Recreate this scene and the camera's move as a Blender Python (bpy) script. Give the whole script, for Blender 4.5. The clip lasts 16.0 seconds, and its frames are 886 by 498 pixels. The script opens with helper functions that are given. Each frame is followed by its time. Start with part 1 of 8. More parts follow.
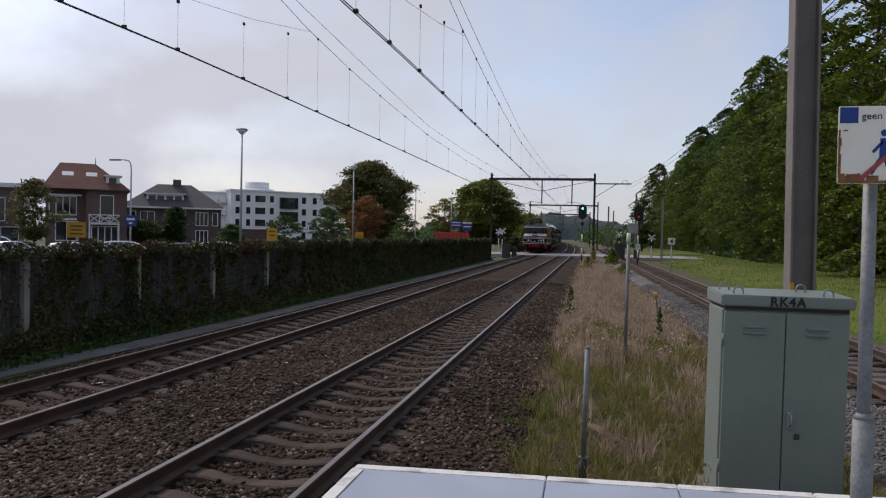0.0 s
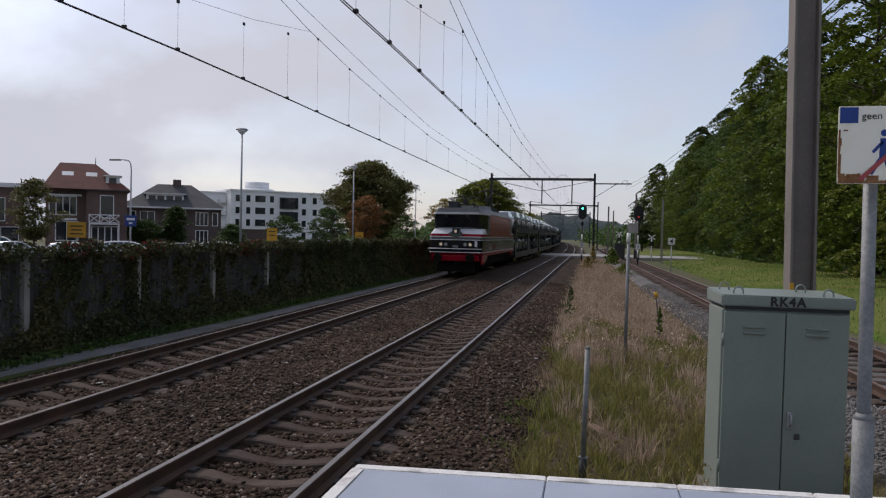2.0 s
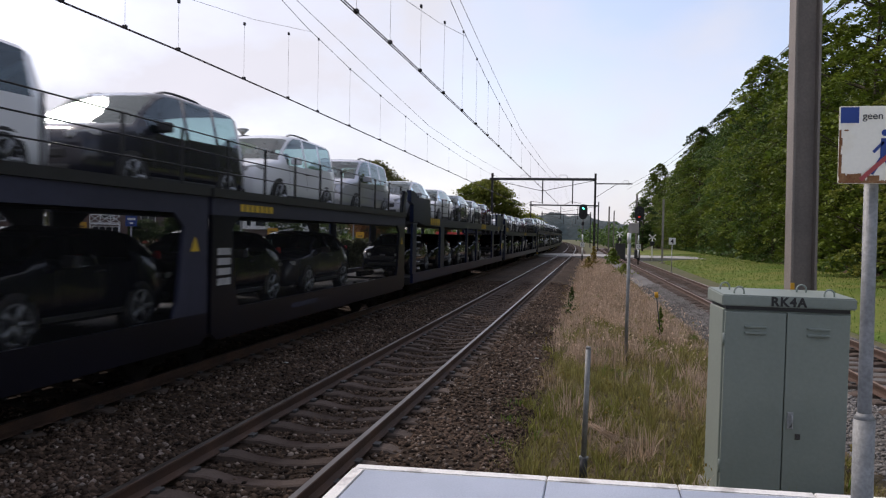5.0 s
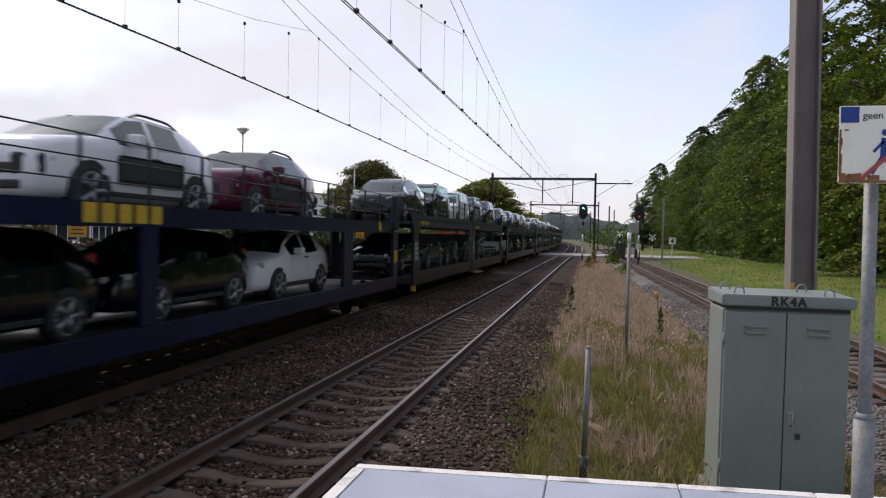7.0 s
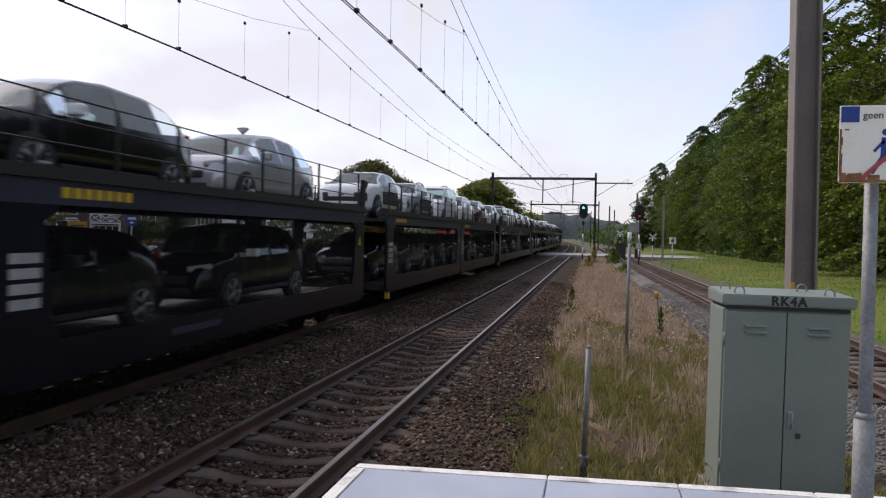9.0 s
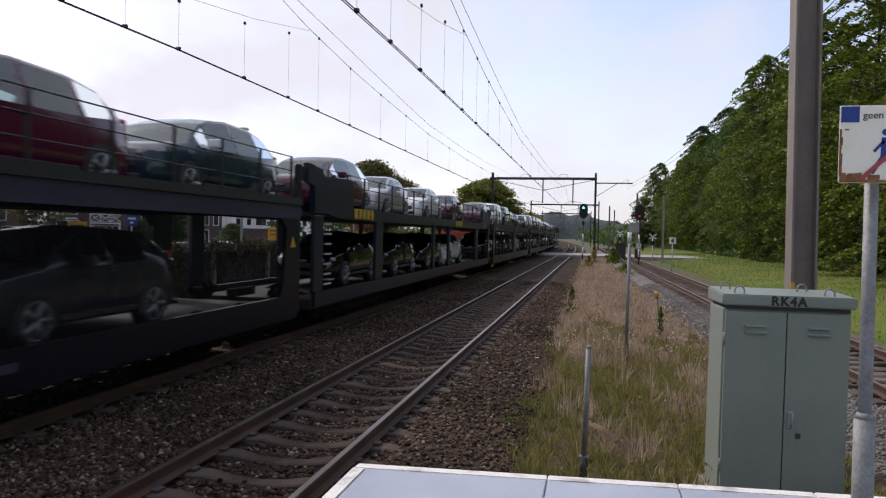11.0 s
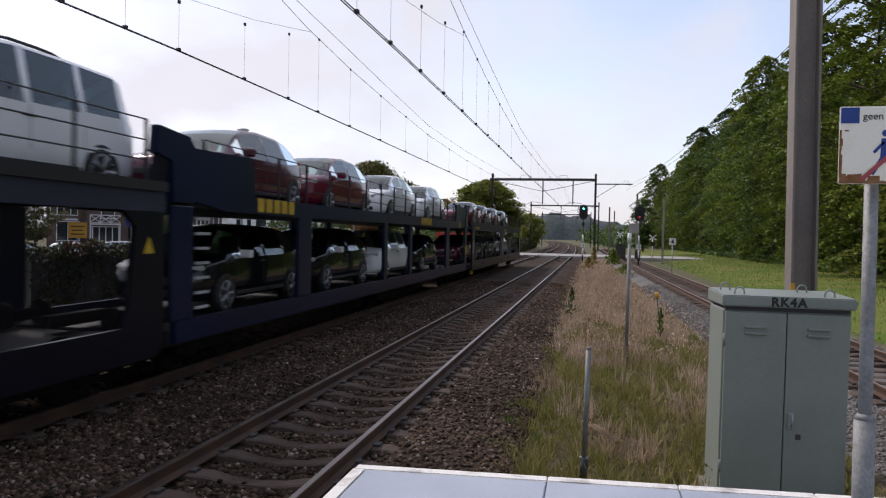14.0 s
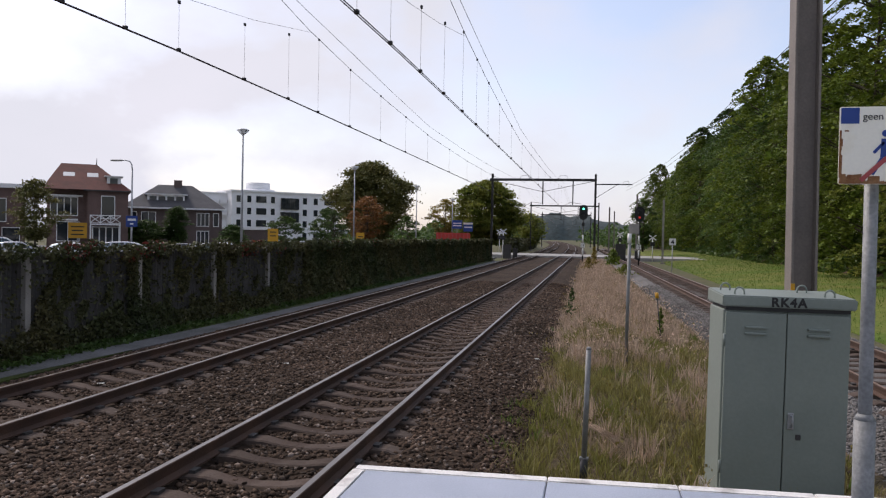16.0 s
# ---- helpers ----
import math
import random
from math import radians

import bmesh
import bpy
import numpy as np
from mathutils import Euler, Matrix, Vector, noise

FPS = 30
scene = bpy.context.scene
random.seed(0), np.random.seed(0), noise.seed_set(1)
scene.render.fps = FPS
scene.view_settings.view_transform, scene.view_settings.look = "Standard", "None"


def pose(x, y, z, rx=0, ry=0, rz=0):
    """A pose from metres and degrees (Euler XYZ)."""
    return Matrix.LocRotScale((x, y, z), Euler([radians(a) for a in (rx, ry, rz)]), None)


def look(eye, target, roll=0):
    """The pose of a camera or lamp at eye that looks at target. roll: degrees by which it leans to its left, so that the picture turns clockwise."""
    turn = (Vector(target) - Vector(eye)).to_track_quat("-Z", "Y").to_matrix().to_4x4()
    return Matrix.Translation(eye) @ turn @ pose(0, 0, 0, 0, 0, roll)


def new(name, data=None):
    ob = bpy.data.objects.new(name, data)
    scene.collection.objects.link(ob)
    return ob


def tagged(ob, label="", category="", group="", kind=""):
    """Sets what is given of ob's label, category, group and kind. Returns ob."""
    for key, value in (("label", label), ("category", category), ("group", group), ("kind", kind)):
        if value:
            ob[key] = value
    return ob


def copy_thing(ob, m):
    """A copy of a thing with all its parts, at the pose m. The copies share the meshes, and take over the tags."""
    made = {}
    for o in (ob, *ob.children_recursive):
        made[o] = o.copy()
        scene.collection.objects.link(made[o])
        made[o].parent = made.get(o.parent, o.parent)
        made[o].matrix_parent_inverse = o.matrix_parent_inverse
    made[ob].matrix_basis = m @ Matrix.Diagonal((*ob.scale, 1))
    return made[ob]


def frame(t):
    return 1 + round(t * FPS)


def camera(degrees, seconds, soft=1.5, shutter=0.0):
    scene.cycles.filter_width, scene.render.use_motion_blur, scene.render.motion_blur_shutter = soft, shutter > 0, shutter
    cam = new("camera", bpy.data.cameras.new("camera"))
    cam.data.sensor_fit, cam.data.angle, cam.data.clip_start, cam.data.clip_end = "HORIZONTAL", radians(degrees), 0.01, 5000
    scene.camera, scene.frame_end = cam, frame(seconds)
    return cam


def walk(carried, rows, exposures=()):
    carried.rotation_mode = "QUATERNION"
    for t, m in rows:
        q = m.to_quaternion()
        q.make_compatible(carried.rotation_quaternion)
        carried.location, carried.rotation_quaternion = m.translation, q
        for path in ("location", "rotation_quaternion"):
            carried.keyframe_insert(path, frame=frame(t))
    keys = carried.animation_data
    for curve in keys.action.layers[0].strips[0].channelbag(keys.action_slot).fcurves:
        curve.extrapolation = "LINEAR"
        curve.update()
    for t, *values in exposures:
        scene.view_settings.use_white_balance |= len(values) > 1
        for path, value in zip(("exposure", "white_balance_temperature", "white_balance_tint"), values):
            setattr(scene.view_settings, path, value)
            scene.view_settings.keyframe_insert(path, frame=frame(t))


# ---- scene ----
# ---- camera ----
cam = camera(61.11, 16.0, soft=1.2, shutter=0.12)
EYE = Vector((0.0, 0.0, 2.229))


def aim(right=0.0, up=0.0):
    """The camera's pose, turned by small steps (twentieths of a degree)."""
    yaw, pitch = radians(11.28 - 0.043 * right), radians(1.076 - 0.043 * up)
    way = Vector((-math.sin(yaw) * math.cos(pitch), math.cos(yaw) * math.cos(pitch), -math.sin(pitch)))
    return look(EYE, EYE + way * 20.0, 1.18)


walk(cam, [
    (0.0, aim(1.6, -1.0)), (1.8, aim(1.6, -1.0)), (3.4, aim(1.6, -1.0)), (4.0, aim(-0.8, -1.3)), (4.3, aim(0.0, -1.2)),
    (6.5, aim(0.8, -1.0)), (7.5, aim(0.0, -2.2)), (10.0, aim(0.0, -2.2)), (12.5, aim(0.0, -2.0)), (13.5, aim(0.0, -1.0)),
    (15.0, aim(0.0, 0.0)), (16.0, aim(0.0, 0.0))],
    exposures=[(t, e, 6480 if t < 3.5 else 6650, 17 if t < 3.5 else 19) for t, e in ((0.0, 0.02), (2.9, 0.0), (3.3, 0.05), (3.7, 0.28), (4.2, 0.42), (6.5, 0.49), (12.0, 0.50), (14.5, 0.48), (15.4, 0.45), (16.0, 0.42))])

# ---- light ----
SUN_ELEVATION, SUN_AZIMUTH = radians(44), radians(-62)   # azimuth from +y towards +x
world = bpy.data.worlds.new("overcast_sky")
scene.world = world
world.use_nodes = True
wn, wl = world.node_tree.nodes, world.node_tree.links
wn.clear()
w_out = wn.new("ShaderNodeOutputWorld")
w_mix = wn.new("ShaderNodeMixShader")
w_blue = wn.new("ShaderNodeBackground")
w_cloud = wn.new("ShaderNodeBackground")
w_sky = wn.new("ShaderNodeTexSky")
w_sky.sky_type = "NISHITA"
w_sky.sun_disc = False
w_sky.sun_elevation, w_sky.sun_rotation = SUN_ELEVATION, SUN_AZIMUTH
w_sky.altitude, w_sky.air_density, w_sky.dust_density = 30, 1.0, 1.6
w_blue.inputs["Strength"].default_value = 0.15
w_cloud.inputs["Strength"].default_value = 0.84
w_co = wn.new("ShaderNodeTexCoord")
w_map = wn.new("ShaderNodeMapping")
w_map.inputs["Scale"].default_value = (1.0, 1.0, 1.7)
w_map.inputs["Location"].default_value = (0.37, 0.1, 0.35)
w_noise = wn.new("ShaderNodeTexNoise")
w_noise.inputs["Scale"].default_value = 2.1
w_noise.inputs["Detail"].default_value = 7.0
w_noise.inputs["Roughness"].default_value = 0.52
w_ramp = wn.new("ShaderNodeValToRGB")
w_ramp.color_ramp.elements[0].position, w_ramp.color_ramp.elements[0].color = 0.40, (0.28, 0.28, 0.28, 1)
w_ramp.color_ramp.elements[1].position, w_ramp.color_ramp.elements[1].color = 0.60, (1, 1, 1, 1)
w_fine = wn.new("ShaderNodeTexNoise")
w_fine.inputs["Scale"].default_value = 3.4
w_fine.inputs["Detail"].default_value = 5.0
w_tone = wn.new("ShaderNodeValToRGB")
w_tone.color_ramp.elements[0].position, w_tone.color_ramp.elements[0].color = 0.3, (0.86, 0.925, 1.0, 1)
w_tone.color_ramp.elements[1].position, w_tone.color_ramp.elements[1].color = 0.68, (0.945, 0.99, 1.075, 1)
wl.new(w_co.outputs["Generated"], w_map.inputs["Vector"])
wl.new(w_map.outputs["Vector"], w_noise.inputs["Vector"])
wl.new(w_map.outputs["Vector"], w_fine.inputs["Vector"])
w_open = wn.new("ShaderNodeVectorMath")   # a gap in the clouds above the line
w_open.operation = "DOT_PRODUCT"
w_open.inputs[1].default_value = (-0.035, 0.949, 0.313)
w_gap = wn.new("ShaderNodeMapRange")
w_gap.interpolation_type = "SMOOTHSTEP"
w_gap.inputs["From Min"].default_value, w_gap.inputs["From Max"].default_value = 0.978, 0.998
w_gap.inputs["To Min"].default_value, w_gap.inputs["To Max"].default_value = 0.0, 0.13
w_thin = wn.new("ShaderNodeMath")
w_thin.operation = "SUBTRACT"
wl.new(w_co.outputs["Generated"], w_open.inputs[0])
wl.new(w_open.outputs["Value"], w_gap.inputs["Value"])
wl.new(w_noise.outputs["Fac"], w_thin.inputs[0])
wl.new(w_gap.outputs["Result"], w_thin.inputs[1])
wl.new(w_thin.outputs["Value"], w_ramp.inputs["Fac"])
wl.new(w_fine.outputs["Fac"], w_tone.inputs["Fac"])
wl.new(w_sky.outputs["Color"], w_blue.inputs["Color"])
wl.new(w_tone.outputs["Color"], w_cloud.inputs["Color"])
w_dot = wn.new("ShaderNodeVectorMath")
w_dot.operation = "DOT_PRODUCT"
w_dot.inputs[1].default_value = (math.sin(SUN_AZIMUTH) * 0.6, math.cos(SUN_AZIMUTH) * 0.6 + 0.5, 0.1)
w_glow = wn.new("ShaderNodeMapRange")
w_glow.interpolation_type = "SMOOTHSTEP"
w_glow.inputs["From Min"].default_value, w_glow.inputs["From Max"].default_value = -0.75, 0.62
w_glow.inputs["To Min"].default_value, w_glow.inputs["To Max"].default_value = 0.42, 0.63
wl.new(w_co.outputs["Generated"], w_dot.inputs[0])
wl.new(w_dot.outputs["Value"], w_glow.inputs["Value"])
wl.new(w_glow.outputs["Result"], w_cloud.inputs["Strength"])
wl.new(w_ramp.outputs["Color"], w_mix.inputs["Fac"])
wl.new(w_blue.outputs["Background"], w_mix.inputs[1])
wl.new(w_cloud.outputs["Background"], w_mix.inputs[2])
wl.new(w_mix.outputs["Shader"], w_out.inputs["Surface"])

sun = new("sun", bpy.data.lights.new("sun", "SUN"))
sun.data.energy, sun.data.angle, sun.data.color = 1.65, radians(10), (1.0, 0.95, 0.87)
s_way = Vector((math.sin(SUN_AZIMUTH) * math.cos(SUN_ELEVATION), math.cos(SUN_AZIMUTH) * math.cos(SUN_ELEVATION), math.sin(SUN_ELEVATION)))
sun.matrix_world = look(s_way * 100, (0, 0, 0))
scene.view_settings.exposure = 0.0

# ---- materials ----


def surface(name, col, col2=None, scale=3.0, fine=40.0, rough=0.7, metal=0.0, bump=0.2, spread=0.12, vary=0.0, island=0.0, coords="Object", coat=0.0, low=0.35, high=0.7, spec=0.5):
    """A principled material: two tones by a broad noise, grain by a fine one, relief, and variation from piece to piece."""
    m = bpy.data.materials.new(name)
    m.use_nodes = True
    n, l = m.node_tree.nodes, m.node_tree.links
    b = n["Principled BSDF"]
    co = n.new("ShaderNodeTexCoord")
    big, small = n.new("ShaderNodeTexNoise"), n.new("ShaderNodeTexNoise")
    big.inputs["Scale"].default_value, big.inputs["Detail"].default_value = scale, 4.0
    small.inputs["Scale"].default_value, small.inputs["Detail"].default_value = fine, 3.0
    l.new(co.outputs[coords], big.inputs["Vector"])
    l.new(co.outputs[coords], small.inputs["Vector"])
    ramp = n.new("ShaderNodeValToRGB")
    c2 = col2 if col2 else tuple(c * 0.7 for c in col)
    ramp.color_ramp.elements[0].position, ramp.color_ramp.elements[0].color = low, (*col, 1)
    ramp.color_ramp.elements[1].position, ramp.color_ramp.elements[1].color = high, (*c2, 1)
    l.new(big.outputs["Fac"], ramp.inputs["Fac"])
    hsv = n.new("ShaderNodeHueSaturation")
    l.new(ramp.outputs["Color"], hsv.inputs["Color"])
    rng = n.new("ShaderNodeMapRange")
    rng.inputs["From Min"].default_value, rng.inputs["From Max"].default_value = 0.25, 0.75
    rng.inputs["To Min"].default_value, rng.inputs["To Max"].default_value = 1 - spread, 1 + spread
    l.new(small.outputs["Fac"], rng.inputs["Value"])
    value = rng.outputs["Result"]
    if vary or island:
        if vary:
            pick = n.new("ShaderNodeObjectInfo").outputs["Random"]
        else:
            pick = n.new("ShaderNodeNewGeometry").outputs["Random Per Island"]
        k = vary or island
        r2 = n.new("ShaderNodeMapRange")
        r2.inputs["To Min"].default_value, r2.inputs["To Max"].default_value = 1 - k, 1 + k
        l.new(pick, r2.inputs["Value"])
        mul = n.new("ShaderNodeMath")
        mul.operation = "MULTIPLY"
        l.new(value, mul.inputs[0])
        l.new(r2.outputs["Result"], mul.inputs[1])
        value = mul.outputs["Value"]
    l.new(value, hsv.inputs["Value"])
    l.new(hsv.outputs["Color"], b.inputs["Base Color"])
    b.inputs["Roughness"].default_value, b.inputs["Metallic"].default_value = rough, metal
    b.inputs["Coat Weight"].default_value = coat
    b.inputs["Specular IOR Level"].default_value = spec
    b.inputs["Coat Roughness"].default_value = 0.06
    if bump:
        bp = n.new("ShaderNodeBump")
        bp.inputs["Strength"].default_value, bp.inputs["Distance"].default_value = bump, 0.02
        l.new(small.outputs["Fac"], bp.inputs["Height"])
        l.new(bp.outputs["Normal"], b.inputs["Normal"])
    return m


def foliage(name, col, col2, rough=0.55, spread=0.35, through_light=0.3):
    m = surface(name, col, col2, scale=0.5, fine=6.0, rough=rough, bump=0.0, spread=0.15, island=spread)
    n, l = m.node_tree.nodes, m.node_tree.links
    b = n["Principled BSDF"]
    b.inputs["Specular IOR Level"].default_value = 0.25
    tr, mx = n.new("ShaderNodeBsdfTranslucent"), n.new("ShaderNodeMixShader")
    mx.inputs["Fac"].default_value = through_light
    info, rng, tint = n.new("ShaderNodeObjectInfo"), n.new("ShaderNodeMapRange"), n.new("ShaderNodeHueSaturation")
    rng.inputs["To Min"].default_value, rng.inputs["To Max"].default_value = 0.86, 1.25
    l.new(info.outputs["Random"], rng.inputs["Value"])
    l.new(b.inputs["Base Color"].links[0].from_socket, tint.inputs["Color"])
    l.new(rng.outputs["Result"], tint.inputs["Value"])
    l.new(tint.outputs["Color"], b.inputs["Base Color"])
    l.new(tint.outputs["Color"], tr.inputs["Color"])
    l.new(b.outputs["BSDF"], mx.inputs[1])
    l.new(tr.outputs["BSDF"], mx.inputs[2])
    l.new(mx.outputs["Shader"], n["Material Output"].inputs["Surface"])
    return m


def glowing(name, col, strength):
    m = bpy.data.materials.new(name)
    m.use_nodes = True
    b = m.node_tree.nodes["Principled BSDF"]
    b.inputs["Base Color"].default_value = (*col, 1)
    b.inputs["Emission Color"].default_value = (*col, 1)
    b.inputs["Emission Strength"].default_value = strength
    return m


def glazing(name, tint=(0.02, 0.025, 0.03), clear=0.0):
    m = bpy.data.materials.new(name)
    m.use_nodes = True
    n, l = m.node_tree.nodes, m.node_tree.links
    b = n["Principled BSDF"]
    b.inputs["Base Color"].default_value = (*tint, 1)
    b.inputs["Roughness"].default_value = 0.04
    b.inputs["IOR"].default_value = 1.5
    if clear:
        tp, gl, mx, fr = n.new("ShaderNodeBsdfTransparent"), n.new("ShaderNodeBsdfGlossy"), n.new("ShaderNodeMixShader"), n.new("ShaderNodeFresnel")
        tp.inputs["Color"].default_value = (clear * 0.8, clear, clear, 1)
        gl.inputs["Roughness"].default_value = 0.03
        gl.inputs["Color"].default_value = (0.92, 1.0, 1.0, 1)
        fr.inputs["IOR"].default_value = 1.75
        l.new(fr.outputs["Fac"], mx.inputs["Fac"])
        l.new(tp.outputs["BSDF"], mx.inputs[1])
        l.new(gl.outputs["BSDF"], mx.inputs[2])
        l.new(mx.outputs["Shader"], n["Material Output"].inputs["Surface"])
    return m


M_BALLAST = surface("ballast", (0.054, 0.036, 0.024), (0.030, 0.019, 0.012), scale=0.35, fine=16.0, rough=0.95, bump=1.0, spread=0.55, spec=0.15)
M_STONE = surface("ballast_stone", (0.094, 0.063, 0.045), (0.044, 0.030, 0.020), scale=0.35, fine=20.0, rough=0.9, bump=0.3, spread=0.25, island=0.8, spec=0.15)
M_STONE_PALE = surface("pale_ballast_stone", (0.22, 0.18, 0.15), (0.15, 0.11, 0.085), scale=0.6, fine=20.0, rough=0.9, bump=0.3, spread=0.25, island=0.6, spec=0.15)
M_STONE_GREY = surface("grey_ballast_stone", (0.165, 0.155, 0.145), (0.10, 0.09, 0.08), scale=0.4, fine=20.0, rough=0.9, bump=0.3, spread=0.2, island=0.5)
M_SLEEPER = surface("concrete_sleeper", (0.115, 0.090, 0.074), (0.062, 0.042, 0.033), scale=2.0, fine=45.0, rough=0.9, bump=0.4, vary=0.2, spec=0.15)
M_RAIL = surface("rusty_rail", (0.09, 0.048, 0.03), (0.05, 0.03, 0.022), scale=2.0, fine=60.0, rough=0.8, metal=0.2, bump=0.3)
M_RAIL_TOP = surface("polished_rail_head", (0.24, 0.215, 0.195), (0.17, 0.145, 0.125), scale=1.0, fine=90.0, rough=0.34, metal=1.0, bump=0.02)
M_RAIL_DULL = surface("dull_rail_head", (0.30, 0.17, 0.11), (0.36, 0.28, 0.22), scale=1.0, fine=90.0, rough=0.45, metal=0.7, bump=0.05)
M_GROUND = surface("rough_ground", (0.10, 0.11, 0.05), (0.13, 0.11, 0.07), scale=0.2, fine=4.0, rough=0.95, bump=0.5, spread=0.3, spec=0.15)
M_GRASS_BED = surface("grass_ground", (0.085, 0.14, 0.018), (0.19, 0.18, 0.05), scale=0.22, fine=9.0, rough=0.9, bump=0.9, spread=0.4, spec=0.15)
M_DRY_BED = surface("dry_soil", (0.11, 0.08, 0.05), (0.07, 0.06, 0.03), scale=0.5, fine=14.0, rough=0.95, bump=0.9, spread=0.4, spec=0.15)
M_ASPHALT = surface("asphalt", (0.10, 0.10, 0.105), (0.07, 0.07, 0.072), scale=0.3, fine=30.0, rough=0.85, bump=0.4, spread=0.15)
M_CROSSING = surface("pale_crossing_paving", (0.40, 0.39, 0.37), (0.30, 0.29, 0.275), scale=0.5, fine=14.0, rough=0.9, bump=0.3, spread=0.15, spec=0.2)
M_PATH = surface("path_paving", (0.17, 0.17, 0.175), (0.105, 0.11, 0.10), scale=0.9, fine=22.0, rough=0.95, bump=0.5, spread=0.25, spec=0.15)
M_MOSS = surface("moss_strip", (0.055, 0.075, 0.018), (0.04, 0.045, 0.018), scale=1.5, fine=20.0, rough=0.95, bump=0.8, spread=0.3, spec=0.15)
M_SLAB = surface("platform_slab", (0.40, 0.44, 0.52), (0.32, 0.36, 0.43), scale=1.2, fine=80.0, rough=0.42, bump=0.15, spread=0.08)
M_EDGE = surface("worn_white_edge", (0.78, 0.76, 0.72), (0.42, 0.40, 0.37), scale=6.0, fine=70.0, rough=0.7, bump=0.3, low=0.52, high=0.68)
M_CONCRETE = surface("concrete", (0.33, 0.31, 0.28), (0.22, 0.2, 0.18), scale=1.4, fine=40.0, rough=0.9, bump=0.35)
M_CABINET = surface("sage_green_paint", (0.235, 0.27, 0.238), (0.195, 0.23, 0.203), scale=1.3, fine=28.0, rough=0.5, bump=0.06, spread=0.05)
M_BLACK = surface("black_paint", (0.012, 0.012, 0.013), scale=4.0, fine=30.0, rough=0.5, bump=0.05)
M_STEEL = surface("galvanised_steel", (0.42, 0.43, 0.44), (0.32, 0.33, 0.34), scale=6.0, fine=50.0, rough=0.5, metal=0.6, bump=0.1)
M_POLE = surface("weathered_galvanised_pole", (0.27, 0.275, 0.27), (0.18, 0.185, 0.18), scale=7.0, fine=60.0, rough=0.62, metal=0.3, bump=0.15, spread=0.2)
M_MAST = surface("weathered_mast_steel", (0.245, 0.215, 0.19), (0.17, 0.15, 0.133), scale=1.2, fine=40.0, rough=0.7, metal=0.25, bump=0.15)
M_DARK_STEEL = surface("dark_weathered_steel", (0.075, 0.07, 0.068), (0.05, 0.048, 0.045), scale=2.0, fine=40.0, rough=0.7, metal=0.3, bump=0.15)
M_WIRE = surface("dark_wire", (0.05, 0.045, 0.045), scale=1.0, fine=10.0, rough=0.6, metal=0.4, bump=0.0)
M_COPPER = surface("worn_contact_wire", (0.10, 0.07, 0.07), scale=1.0, fine=10.0, rough=0.5, metal=0.6, bump=0.0)
M_WHITE = surface("white_paint", (0.78, 0.78, 0.76), (0.70, 0.70, 0.68), scale=1.0, fine=30.0, rough=0.5, bump=0.05, spread=0.04)
M_SIGN = surface("aged_white_sign", (0.88, 0.84, 0.71), (0.78, 0.70, 0.50), scale=5.0, fine=60.0, rough=0.45, bump=0.03, spread=0.03, low=0.5, high=0.75)
M_RUST = surface("rust", (0.20, 0.075, 0.025), (0.30, 0.16, 0.07), scale=20.0, fine=90.0, rough=0.9, bump=0.4)
M_BLUE = surface("sign_blue", (0.006, 0.045, 0.25), (0.005, 0.038, 0.20), scale=2.0, fine=20.0, rough=0.4, bump=0.0, spread=0.03)
M_RED = surface("sign_red", (0.42, 0.06, 0.06), (0.36, 0.06, 0.06), scale=2.0, fine=20.0, rough=0.4, bump=0.0)
M_YELLOW = surface("sign_yellow", (0.62, 0.32, 0.01), (0.55, 0.28, 0.01), scale=2.0, fine=20.0, rough=0.5, bump=0.0)
M_BRICK = surface("red_brown_brick", (0.165, 0.105, 0.088), (0.125, 0.082, 0.070), scale=0.8, fine=9.0, rough=0.9, bump=0.4, spread=0.22)
M_BRICK_DARK = surface("dark_brick", (0.12, 0.088, 0.078), (0.092, 0.068, 0.062), scale=0.8, fine=9.0, rough=0.9, bump=0.4, spread=0.22)
M_TILE_RED = surface("red_roof_tiles", (0.145, 0.052, 0.038), (0.105, 0.042, 0.032), scale=0.9, fine=7.0, rough=0.85, bump=0.7, spread=0.2)
M_TILE_GREY = surface("grey_roof_tiles", (0.075, 0.075, 0.08), (0.055, 0.055, 0.06), scale=0.9, fine=7.0, rough=0.8, bump=0.7, spread=0.18)
M_RENDER = surface("pale_wall_render", (0.86, 0.86, 0.87), (0.80, 0.80, 0.81), scale=0.3, fine=6.0, rough=0.85, bump=0.1, spread=0.05)
M_PANE = glazing("window_pane")
M_BARK = surface("bark", (0.09, 0.07, 0.05), (0.055, 0.045, 0.035), scale=3.0, fine=20.0, rough=0.95, bump=0.9, spread=0.25)
M_LEAF = foliage("green_leaves", (0.078, 0.128, 0.016), (0.155, 0.188, 0.024))
M_LEAF_CHESTNUT = foliage("chestnut_leaves", (0.10, 0.108, 0.032), (0.155, 0.135, 0.043), spread=0.2, through_light=0.3)
M_LEAF_DARK = foliage("dark_green_leaves", (0.042, 0.085, 0.02), (0.080, 0.118, 0.026))
M_LEAF_OLIVE = foliage("olive_leaves", (0.13, 0.17, 0.03), (0.23, 0.225, 0.045), spread=0.25, through_light=0.5)
M_LEAF_RUST = foliage("rust_leaves", (0.17, 0.075, 0.025), (0.24, 0.12, 0.04))
M_LEAF_GOLD = foliage("yellow_autumn_leaves", (0.26, 0.19, 0.04), (0.20, 0.17, 0.05))
